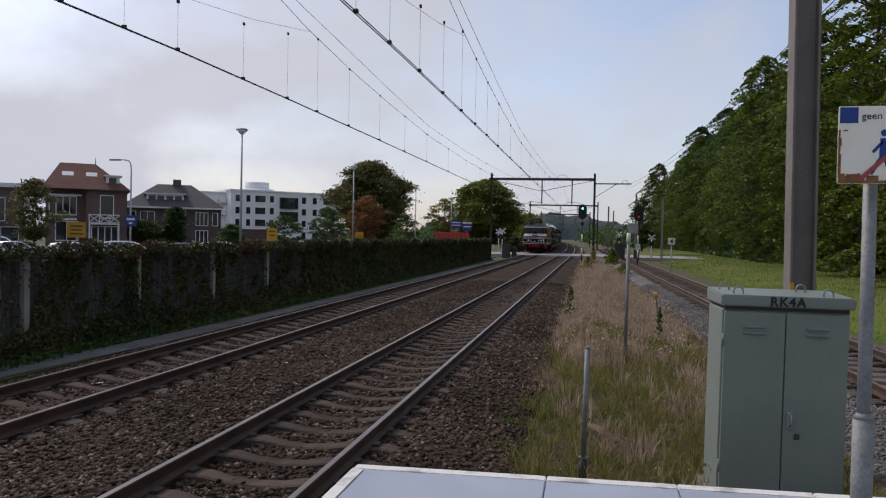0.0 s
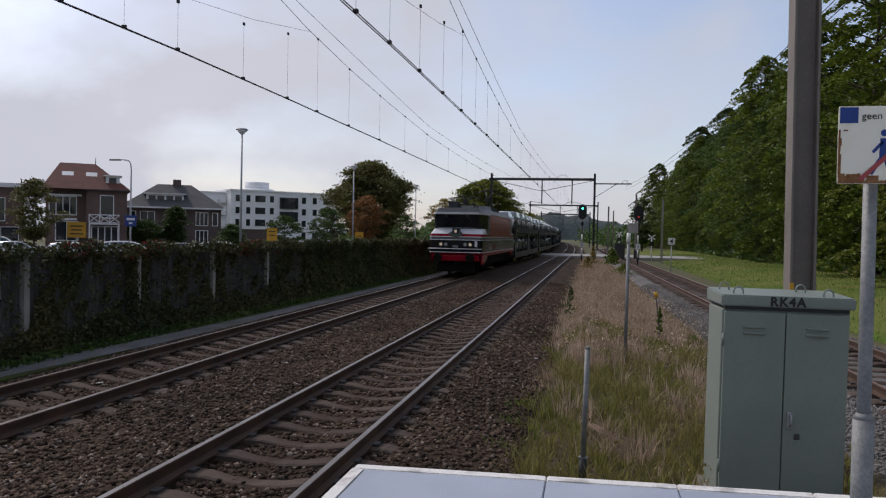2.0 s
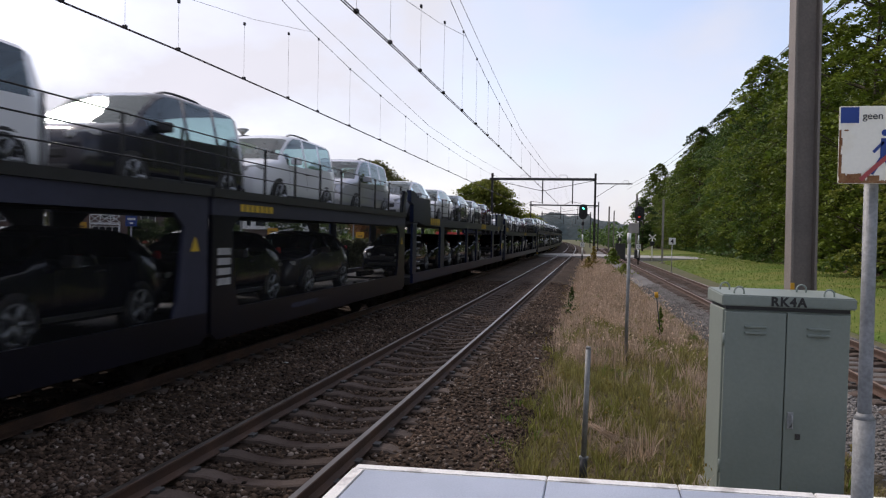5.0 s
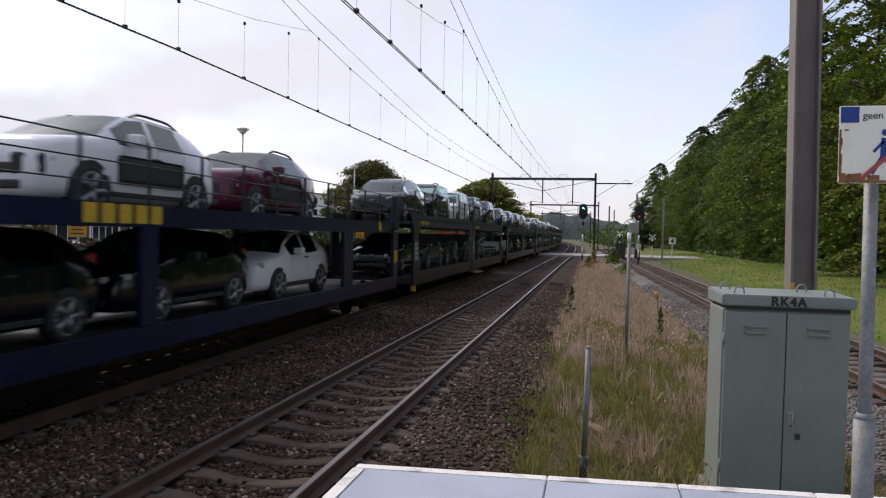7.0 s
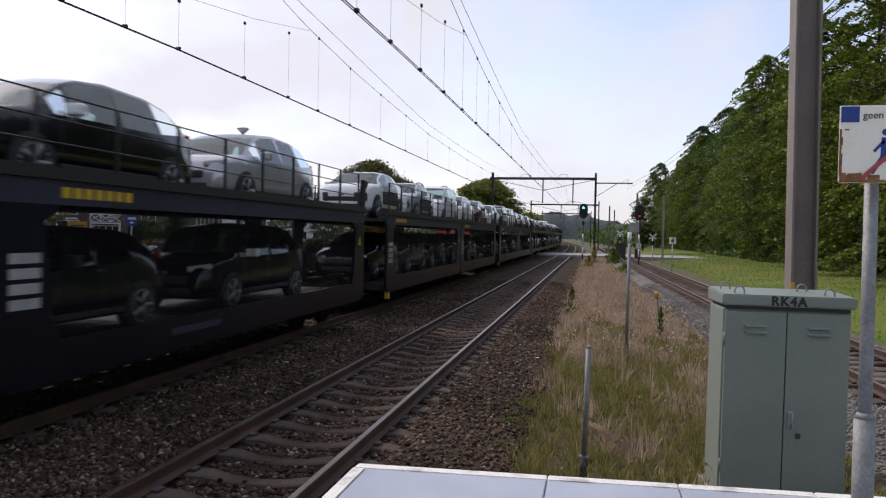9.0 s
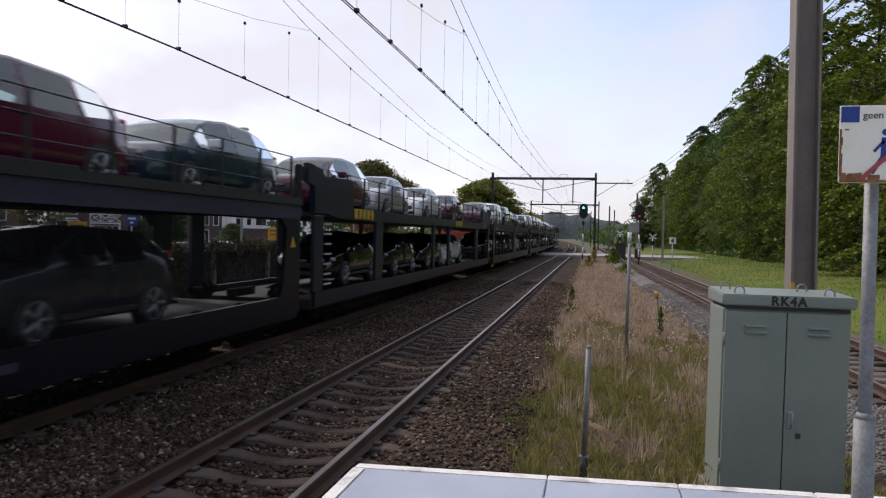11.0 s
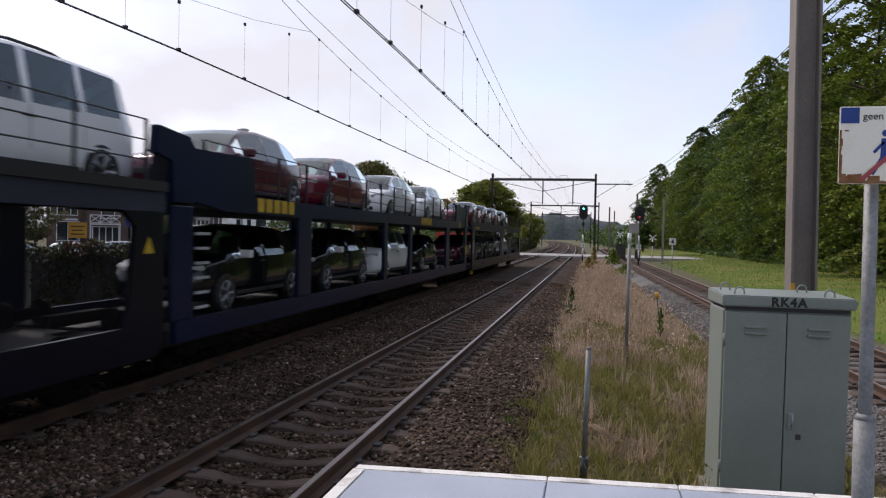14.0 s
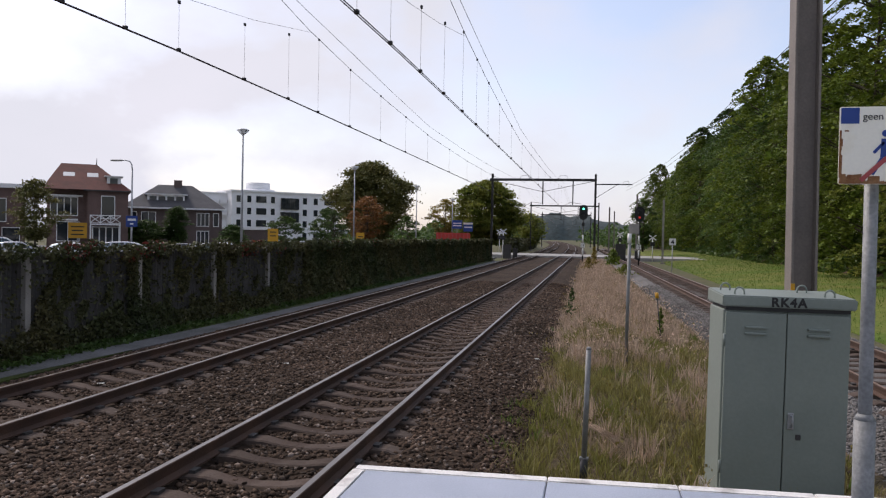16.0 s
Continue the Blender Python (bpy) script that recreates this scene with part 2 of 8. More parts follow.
M_IVY = foliage("ivy_leaves", (0.050, 0.066, 0.026), (0.098, 0.088, 0.036), spread=0.5, through_light=0.15)
M_IVY_RED = foliage("red_creeper_leaves", (0.16, 0.03, 0.025), (0.10, 0.035, 0.02), spread=0.4)
M_FENCE = surface("dark_fence_boards", (0.062, 0.058, 0.054), (0.042, 0.040, 0.038), scale=1.5, fine=18.0, rough=0.9, bump=0.5, vary=0.25)
M_DRY_GRASS = foliage("dry_grass_blades", (0.57, 0.43, 0.325), (0.39, 0.29, 0.20), spread=0.35, through_light=0.25)
M_GREEN_GRASS = foliage("green_grass_blades", (0.20, 0.205, 0.05), (0.31, 0.26, 0.10), spread=0.4, through_light=0.25)
M_LOW_GRASS = foliage("low_grass_blades", (0.20, 0.19, 0.055), (0.24, 0.18, 0.09), spread=0.5, through_light=0.2)
M_LAWN = foliage("lawn_blades", (0.085, 0.155, 0.024), (0.15, 0.20, 0.04), spread=0.3, through_light=0.25)
M_GREEN_LIGHT = glowing("signal_green", (0.05, 1.0, 0.55), 6.0)
M_RED_LIGHT = glowing("signal_red", (0.9, 0.05, 0.03), 0.35)
# distance haze is put into the woods' colour as a bluish tint
M_HILL = surface("hazed_far_woods", (0.038, 0.056, 0.058), (0.060, 0.076, 0.076), scale=0.05, fine=0.3, rough=1.0, bump=0.0, spread=0.35)

# ---- mesh helpers ----


def box(bm, x0, x1, y0, y1, z0, z1, m=None):
    """An axis-aligned box, or one moved by m."""
    vs = [bm.verts.new((m @ Vector(p)) if m else p) for p in ((x0, y0, z0), (x1, y0, z0), (x1, y1, z0), (x0, y1, z0), (x0, y0, z1), (x1, y0, z1), (x1, y1, z1), (x0, y1, z1))]
    for f in ((3, 2, 1, 0), (4, 5, 6, 7), (0, 1, 5, 4), (1, 2, 6, 5), (2, 3, 7, 6), (3, 0, 4, 7)):
        bm.faces.new([vs[i] for i in f])
    return bm


def soft_box(bm, x0, x1, y0, y1, z0, z1, r=0.01, seg=2):
    """A box with rounded edges."""
    b2 = box(bmesh.new(), x0, x1, y0, y1, z0, z1)
    bmesh.ops.bevel(b2, geom=b2.edges[:], offset=r, segments=seg, affect="EDGES", profile=0.5)
    merge(bm, b2)
    return bm


def merge(bm, other):
    vs = {v: bm.verts.new(v.co) for v in other.verts}
    for f in other.faces:
        try:
            bm.faces.new([vs[v] for v in f.verts]).smooth = f.smooth
        except ValueError:
            pass
    other.free()


def tube(bm, p0, p1, r0, r1=None, seg=10, caps=True):
    """A round bar from p0 to p1."""
    p0, p1 = Vector(p0), Vector(p1)
    r1 = r0 if r1 is None else r1
    q = (p1 - p0).to_track_quat("Z", "Y")
    rings = []
    for p, r in ((p0, r0), (p1, r1)):
        rings.append([bm.verts.new(p + q @ Vector((r * math.cos(2 * math.pi * i / seg), r * math.sin(2 * math.pi * i / seg), 0))) for i in range(seg)])
    for i in range(seg):
        f = bm.faces.new((rings[0][i], rings[0][(i + 1) % seg], rings[1][(i + 1) % seg], rings[1][i]))
        f.smooth = True
    if caps:
        bm.faces.new(rings[0][::-1])
        bm.faces.new(rings[1])
    return bm


def bent_tube(bm, pts, r, seg=8):
    """One round bar along a line of points, its rings carried round each bend."""
    pts = [Vector(p) for p in pts]
    ways = [(b - a).normalized() for a, b in zip(pts, pts[1:])]
    q = ways[0].to_track_quat("Z", "Y")
    rings, at = [], ways[0]
    for k, p in enumerate(pts):
        way = ways[min(k, len(ways) - 1)] + ways[max(k - 1, 0)]
        way = way.normalized() if way.length > 0.01 else ways[min(k, len(ways) - 1)]
        q = at.rotation_difference(way) @ q
        at = way
        rings.append([bm.verts.new(p + q @ Vector((r * math.cos(2 * math.pi * i / seg), r * math.sin(2 * math.pi * i / seg), 0))) for i in range(seg)])
    for a, b in zip(rings, rings[1:]):
        for i in range(seg):
            bm.faces.new((a[i], a[(i + 1) % seg], b[(i + 1) % seg], b[i])).smooth = True
    bm.faces.new(rings[0][::-1])
    bm.faces.new(rings[-1])
    return bm


def extrude_x(bm, outline, x0, x1):
    """A prism: an outline in (y, z), counter-clockwise seen from +x, from x0 to x1."""
    a = [bm.verts.new((x0, y, z)) for y, z in outline]
    b = [bm.verts.new((x1, y, z)) for y, z in outline]
    n = len(outline)
    bm.faces.new(a[::-1])
    bm.faces.new(b)
    for i in range(n):
        bm.faces.new((a[i], a[(i + 1) % n], b[(i + 1) % n], b[i]))
    return bm


def extrude_y(bm, outline, y0, y1):
    a = [bm.verts.new((x, y0, z)) for x, z in outline]
    b = [bm.verts.new((x, y1, z)) for x, z in outline]
    n = len(outline)
    bm.faces.new(a)
    bm.faces.new(b[::-1])
    for i in range(n):
        bm.faces.new((a[i], b[i], b[(i + 1) % n], a[(i + 1) % n]))
    return bm


def hull(bm, lower, z0, upper, z1, cap=True):
    """A closed band between two plan outlines of equal length, one over the other."""
    a = [bm.verts.new((x, y, z0)) for x, y in lower]
    b = [bm.verts.new((x, y, z1)) for x, y in upper]
    n = len(a)
    for i in range(n):
        bm.faces.new((a[i], a[(i + 1) % n], b[(i + 1) % n], b[i]))
    if cap:
        bm.faces.new(a[::-1])
        bm.faces.new(b)
    return bm


def to_mesh(name, bm, material):
    me = bpy.data.meshes.new(name)
    bmesh.ops.recalc_face_normals(bm, faces=bm.faces[:])
    bm.to_mesh(me)
    bm.free()
    me.materials.append(material)
    return me


def part(name, bm, material, parent=None, label=""):
    """Links a bmesh as one mesh object, under a thing or a part if one is given."""
    ob = new(name, to_mesh(name, bm, material))
    if parent:
        ob.parent = parent
    return tagged(ob, label)


def piece(name, me, parent, m):
    """One more object on a mesh that it shares with its like."""
    ob = new(name, me)
    ob.parent = parent
    ob.matrix_basis = m
    return ob


def anchor(name, m=None):
    ob = new(name)
    ob.empty_display_size = 0.2
    if m:
        ob.matrix_basis = m
    return ob


def raw_mesh(name, verts, quads, material):
    """A mesh from numpy arrays: verts (n, 3), faces of equal size (m, k)."""
    me = bpy.data.meshes.new(name)
    k = quads.shape[1]
    me.vertices.add(len(verts))
    me.vertices.foreach_set("co", np.asarray(verts, dtype=np.float32).ravel())
    me.loops.add(quads.size)
    me.loops.foreach_set("vertex_index", quads.astype(np.int32).ravel())
    me.polygons.add(len(quads))
    me.polygons.foreach_set("loop_start", np.arange(0, quads.size, k, dtype=np.int32))
    me.update(calc_edges=True)
    me.validate()
    me.materials.append(material)
    return me


def leaf_cloud(name, centres, size, material, rng, flat=0.0, stretch=1.5, jitter=0.35, level=0.0):
    """Small four-cornered leaves at the given centres, turned at random."""
    n = len(centres)
    d = rng.normal(size=(n, 3))
    d[:, 2] *= 1 - flat
    d /= np.linalg.norm(d, axis=1)[:, None]
    e = np.cross(d, rng.normal(size=(n, 3)) + np.array([0.0, 0.0, level]))
    e /= np.linalg.norm(e, axis=1)[:, None]
    s = (size * (1 + jitter * rng.uniform(-1, 1, n)))[:, None]
    bow = np.cross(d, e) * s * 0.18
    verts = np.stack((centres - d * s * stretch / 2, centres + e * s / 2 + bow, centres + d * s * stretch / 2, centres - e * s / 2 + bow), axis=1).reshape(-1, 3)
    return raw_mesh(name, verts, np.arange(4 * n).reshape(n, 4), material)


def bend(y):
    """How far the tracks swing to the left far ahead."""
    return -0.00015 * max(0.0, y - 76.0) ** 2


def bend_turn(y):
    return math.degrees(math.atan(0.0003 * max(0.0, y - 76.0)))


X_RIGHT, X_LEFT = -3.172, -7.209      # centre lines of the two main tracks
# ---- ground and tracks ----
part("ground", box(bmesh.new(), -2500, 2500, -900, 4000, -3.0, -0.42), M_GROUND)
tagged(bpy.data.objects["ground"], "rough flat ground of grass and soil reaching the horizon", "ground", kind="structure")


def ribbon(bm, sections, ys):
    """A sheet swept along the tracks: sections is a list of (x, z) across."""
    rows = [[bm.verts.new((x + bend(y), y, z)) for x, z in sections] for y in ys]
    for a, b in zip(rows, rows[1:]):
        for i in range(len(sections) - 1):
            bm.faces.new((a[i], a[i + 1], b[i + 1], b[i]))
    return bm


FAR = [-380, -200, -100, -40, 0, 10, 20, 40, 60, 72, 84, 100, 120, 145, 175, 210, 250, 300, 360, 420]
BED_X = [-9.75, -9.25, -8.75, -8.5, -8.0, -7.85, -7.2, -6.55, -6.4, -5.9, -5.6, -5.2, -4.75, -4.45, -3.95, -3.8, -3.17, -2.55, -2.4, -1.9, -1.6, -1.15, -0.6]
BED_Z = [-0.44, -0.33, -0.225, -0.195, -0.215, -0.225, -0.232, -0.225, -0.215, -0.195, -0.21, -0.24, -0.21, -0.195, -0.215, -0.225, -0.232, -0.225, -0.215, -0.195, -0.225, -0.32, -0.43]
bed = part("ballast_bed", ribbon(bmesh.new(), list(zip(BED_X, BED_Z)), FAR), M_BALLAST)
tagged(bed, "brown crushed stone ballast bed under two tracks", "ballast", kind="structure")


def rail_mesh(name, ys, material, top_material, swing=True):
    """A rail along y: foot, web and head, its worn top a strip of its own."""
    prof = [(-0.07, -0.16), (0.07, -0.16), (0.07, -0.145), (0.012, -0.115), (0.012, -0.045), (0.036, -0.035), (0.036, -0.006), (0.028, 0.0), (-0.028, 0.0), (-0.036, -0.006), (-0.036, -0.035), (-0.012, -0.045), (-0.012, -0.115), (-0.07, -0.145)]
    bm = bmesh.new()
    rows = [[bm.verts.new((x + (bend(y) if swing else 0), y, z)) for x, z in prof] for y in ys]
    n = len(prof)
    for a, b in zip(rows, rows[1:]):
        for i in range(n):
            f = bm.faces.new((a[i], a[(i + 1) % n], b[(i + 1) % n], b[i]))
            f.material_index = 1 if i == 7 else 0
    me = to_mesh(name, bm, material)
    me.materials.append(top_material)
    return me


def sleeper_mesh():
    """A concrete sleeper, high under the rails and dished between them."""
    bm = bmesh.new()
    xs = [-1.26, -1.2, -0.98, -0.5, -0.28, 0.0, 0.28, 0.5, 0.98, 1.2, 1.26]
    zs = [-0.26, -0.232, -0.165, -0.165, -0.205, -0.222, -0.205, -0.165, -0.165, -0.232, -0.26]
    rows = []
    for x, z in zip(xs, zs):
        h = 0.125 if abs(x) > 0.4 else 0.105
        rows.append([bm.verts.new((x, -h - 0.02, -0.36)), bm.verts.new((x, -h, z - 0.015)), bm.verts.new((x, -h + 0.025, z)), bm.verts.new((x, h - 0.025, z)), bm.verts.new((x, h, z - 0.015)), bm.verts.new((x, h + 0.02, -0.36))])
    for a, b in zip(rows, rows[1:]):
        for i in range(5):
            bm.faces.new((a[i], b[i], b[i + 1], a[i + 1]))
    bm.faces.new(rows[0])
    bm.faces.new(rows[-1][::-1])
    return to_mesh("sleeper", bm, M_SLEEPER)


SLEEPER = sleeper_mesh()
CLIP = to_mesh("rail_clip", box(box(bmesh.new(), -0.13, -0.055, -0.06, 0.06, -0.165, -0.135), 0.055, 0.13, -0.06, 0.06, -0.165, -0.135), M_DARK_STEEL)


def track(label, x, count, start, turn=0.0, top=None, rails=FAR):
    """A track: an anchor, two rails, its sleepers with their clips."""
    base = anchor("railway_track", pose(x, 0, 0, 0, 0, turn))
    tagged(base, label, "railway track", kind="structure")
    me = rail_mesh("rail", rails, M_RAIL, top or M_RAIL_TOP, swing=not turn)
    for s in (-0.7535, 0.7535):
        piece("rail", me, base, pose(s, 0, 0))
    rng = random.Random(int(abs(x) * 100))
    for i in range(count):
        y = start + 0.65 * i
        ob = piece("sleeper", SLEEPER, base, pose(rng.uniform(-0.015, 0.015) + (0 if turn else bend(y)), y, rng.uniform(-0.014, 0.006), 0, rng.uniform(-0.4, 0.4), rng.uniform(-0.5, 0.5)))
        if y < 26:
            for s in (-0.7535, 0.7535):
                piece("rail_clip", CLIP, ob, pose(s, 0, 0))
    bm = bmesh.new()
    for k in list(range(-90, 0)) + list(range(count, count + 120)):
        y = start + 0.65 * k
        box(bm, -1.25 + (0 if turn else bend(y)), 1.25 + (0 if turn else bend(y)), y - 0.12, y + 0.12, -0.33, -0.185)
    tagged(part("far_sleepers", bm, M_SLEEPER, base), kind="stuff")
    return base


track("main line track with polished rails on concrete sleepers", X_RIGHT, 110, 4.195)
track("main line track beside the hedge, polished rails on concrete sleepers", X_LEFT, 110, 4.3)

# side track, converging on the main line
SIDE_X, SIDE_TURN = 5.52, 1.23
side = track("rusty side track beside a grass bank", SIDE_X, 120, 6.0, turn=SIDE_TURN, top=M_RAIL_DULL, rails=[-80, 0, 30, 60, 90, 130, 180])
side_bed = part("side_ballast_bed", extrude_y(bmesh.new(), [(-2.2, -0.46), (2.2, -0.46), (1.5, -0.24), (-1.5, -0.24)], -80, 180), M_STONE_GREY)
side_bed.matrix_basis = pose(SIDE_X, 0, 0, 0, 0, SIDE_TURN)
tagged(side_bed, "grey stone ballast bed of the side track", "ballast", kind="structure")


def stones(name, label, spots, material, rng, size=0.045):
    """Loose angular stones, each a squashed eight-sided lump."""
    n = len(spots)
    octa = np.array([(1, 0, 0), (0, 1, 0), (-1, 0, 0), (0, -1, 0), (0, 0, 1), (0, 0, -1)], float)
    tris = np.array([(0, 1, 4), (1, 2, 4), (2, 3, 4), (3, 0, 4), (1, 0, 5), (2, 1, 5), (3, 2, 5), (0, 3, 5)])
    s = size * rng.uniform(0.45, 1.25, (n, 1, 1)) * rng.uniform(0.6, 1.15, (n, 6, 1))
    a = rng.uniform(0, 6.28, n)
    b = rng.uniform(-0.6, 0.6, n)
    v = octa[None] * s * np.array([1.1, 0.85, 0.65])
    y2 = v[:, :, 1] * np.cos(b)[:, None] - v[:, :, 2] * np.sin(b)[:, None]
    z2 = v[:, :, 1] * np.sin(b)[:, None] + v[:, :, 2] * np.cos(b)[:, None]
    x3 = v[:, :, 0] * np.cos(a)[:, None] - y2 * np.sin(a)[:, None]
    y3 = v[:, :, 0] * np.sin(a)[:, None] + y2 * np.cos(a)[:, None]
    v = np.stack((x3, y3, z2), axis=2) + spots[:, None, :]
    f = (tris[None] + 6 * np.arange(n)[:, None, None]).reshape(-1, 3)
    ob = new(name, raw_mesh(name, v.reshape(-1, 3), f, material))
    return tagged(ob, label, "ballast stones", kind="stuff")


def ballast_spots(rng, n, x0, x1, y0, y1, power=1.7):
    y = y0 + (y1 - y0) * rng.uniform(0, 1, n) ** power
    x = rng.uniform(x0, x1, n)
    z = np.interp(x, BED_X, BED_Z) + rng.uniform(-0.01, 0.015, n)
    ok = np.ones(n, bool)
    for c in (X_RIGHT, X_LEFT):
        for s in (-0.7535, 0.7535):
            ok &= np.abs(x - c - s) > 0.09
        on = np.abs(x - c) < 1.27
        near = np.abs(((y - (4.195 if c == X_RIGHT else 4.3) + 0.325) % 0.65) - 0.325) < 0.14
        ok &= ~(on & near & (rng.uniform(0, 1, n) < np.where(np.abs(x - c) > 0.98, 0.35, 0.9)))
    return np.stack((x, y, z), axis=1)[ok]


RNG = np.random.default_rng(7)
stones("ballast_stones", "loose brown crushed stones between the rails", ballast_spots(RNG, 88000, -9.5, -0.75, 3.2, 40.0), M_STONE, RNG)
stones("pale_ballast_stones", "scattered paler grey and buff stones in the brown ballast", ballast_spots(RNG, 11000, -9.4, -0.9, 3.2, 36.0), M_STONE_PALE, RNG, 0.042)
n = 22000
sx = np.concatenate((RNG.uniform(-2.25, -0.85, n * 2 // 3), RNG.uniform(0.9, 2.2, n // 3)))
sy = 8 + 34 * RNG.uniform(0, 1, len(sx)) ** 1.5
ca, sa = math.cos(radians(SIDE_TURN)), math.sin(radians(SIDE_TURN))
sz = np.where(np.abs(sx) < 1.5, -0.235, -0.235 - (np.abs(sx) - 1.5) * 0.3)
stones("grey_ballast_stones", "loose grey crushed stones beside the rusty side track", np.stack((SIDE_X + sx * ca - sy * sa, sx * sa + sy * ca, sz), axis=1), M_STONE_GREY, RNG)

for lx, ly, lz, turn, label in ((-5.5, 13.0, -0.215, 30, "crumpled scrap of white paper on the ballast"), (-7.45, 10.37, -0.2, 75, "white scrap of litter between the rails"), (-1.09, 15.7, -0.33, 10, "torn white plastic scrap at the ballast's edge")):
    bm = bmesh.new()
    grid = [[bm.verts.new((0.03 * i - 0.045, 0.022 * j - 0.03, 0.010 * math.sin(2.1 * i + 1.7 * j) + 0.015)) for j in range(4)] for i in range(4)]
    for i in range(3):
        for j in range(3):
            bm.faces.new((grid[i][j], grid[i + 1][j], grid[i + 1][j + 1], grid[i][j + 1]))
    bmesh.ops.solidify(bm, geom=bm.faces[:], thickness=0.004)
    scrap = part("litter", bm, M_WHITE)
    scrap.matrix_basis = pose(lx, ly, lz, 0, 0, turn)
    tagged(scrap, label, "litter")

# paved path, moss strip and parking ground on the hedge side
PATH_PLAN = [(-9.75, -60), (-9.72, 11), (-9.45, 15), (-9.27, 20), (-9.25, 76), (-9.85, 76), (-9.92, 20), (-10.15, 15), (-10.5, 11), (-10.6, -60)]
path = part("path", hull(bmesh.new(), PATH_PLAN, -0.6, PATH_PLAN, -0.33), M_PATH)
tagged(path, "narrow grey paved path between hedge and track", "path", kind="structure")
tagged(part("moss_strip", box(bmesh.new(), -10.75, -9.5, -60, 76, -0.6, -0.337), M_MOSS), "mossy green strip at the hedge's foot", "moss", kind="structure")
tagged(part("parking_ground", box(bmesh.new(), -140, -11.2, -40, 89, -0.6, -0.3), M_ASPHALT), "grey asphalt parking ground behind the hedge", "parking lot", kind="structure")
tagged(part("dry_strip", box(bmesh.new(), -1.0, 3.4, 5.0, 84, -0.6, -0.405), M_DRY_BED), "dry grassy strip of soil between the tracks", "soil", kind="structure")
tagged(part("lawn", extrude_y(bmesh.new(), [(7.6, -0.6), (60, -0.6), (60, 0.3), (24, 0.25), (12, -0.05), (7.6, -0.40)], 2, 160), M_GRASS_BED), "sunlit green grass bank before the woods", "grass", kind="structure")

# level crossing
tagged(part("crossing_road", extrude_x(bmesh.new(), [(91, -0.6), (103, -0.6), (103, -0.02), (91, -0.02)], -60, 13), M_CROSSING), "pale asphalt road of a level crossing over the rails", "road", kind="structure")

# platform end, a slightly skewed row of slabs with a worn white edge
platform = anchor("platform")
tagged(platform, "railway platform end of pale blue-grey slabs with white edge", "platform", kind="structure")


def platform_far(x):
    return 4.608 + (x + 1.45) * 0.06


joints = [-1.45, -0.24, 0.54, 1.32, 2.1, 2.88, 3.66]
for a, b in zip(joints, joints[1:]):
    for k, (d0, d1) in enumerate(((0.0, 0.09), (0.094, 1.6), (1.606, 3.2), (3.206, 4.8))):
        bm = bmesh.new()
        g = 0.003
        x0 = a + g + (0.075 if a == -1.45 and k else 0)
        pts = [(x0, platform_far(x0) - d1), (b - g, platform_far(b) - d1), (b - g, platform_far(b) - d0), (x0, platform_far(x0) - d0)]
        lo = [bm.verts.new((x, y, 0.62)) for x, y in pts]
        hi = [bm.verts.new((x, y, 0.742 if k == 0 else 0.738)) for x, y in pts]
        bm.faces.new(hi)
        for i in range(4):
            bm.faces.new((lo[i], lo[(i + 1) % 4], hi[(i + 1) % 4], hi[i]))
        bmesh.ops.bevel(bm, geom=[e for e in bm.edges if all(v.co.z > 0.7 for v in e.verts)], offset=0.006, segments=2, affect="EDGES")
        part("edge_stone" if k == 0 else "slab", bm, M_EDGE if k == 0 else M_SLAB, platform)
bm = box(bmesh.new(), -1.45, -1.378, -60, 4.515, 0.62, 0.742)
part("edge_stone", bm, M_EDGE, platform)
part("platform_body", box(bmesh.new(), -1.40, 3.6, -60, 4.56, -0.6, 0.618), M_CONCRETE, platform)
part("slab", hull(bmesh.new(), [(-1.37, -60), (3.6, -60), (3.6, platform_far(3.6) - 4.806), (-1.37, platform_far(-1.37) - 4.806)], 0.62, [(-1.37, -60), (3.6, -60), (3.6, platform_far(3.6) - 4.806), (-1.37, platform_far(-1.37) - 4.806)], 0.738), M_SLAB, platform)

# ---- platform end: cabinet, mast, sign, marker posts ----


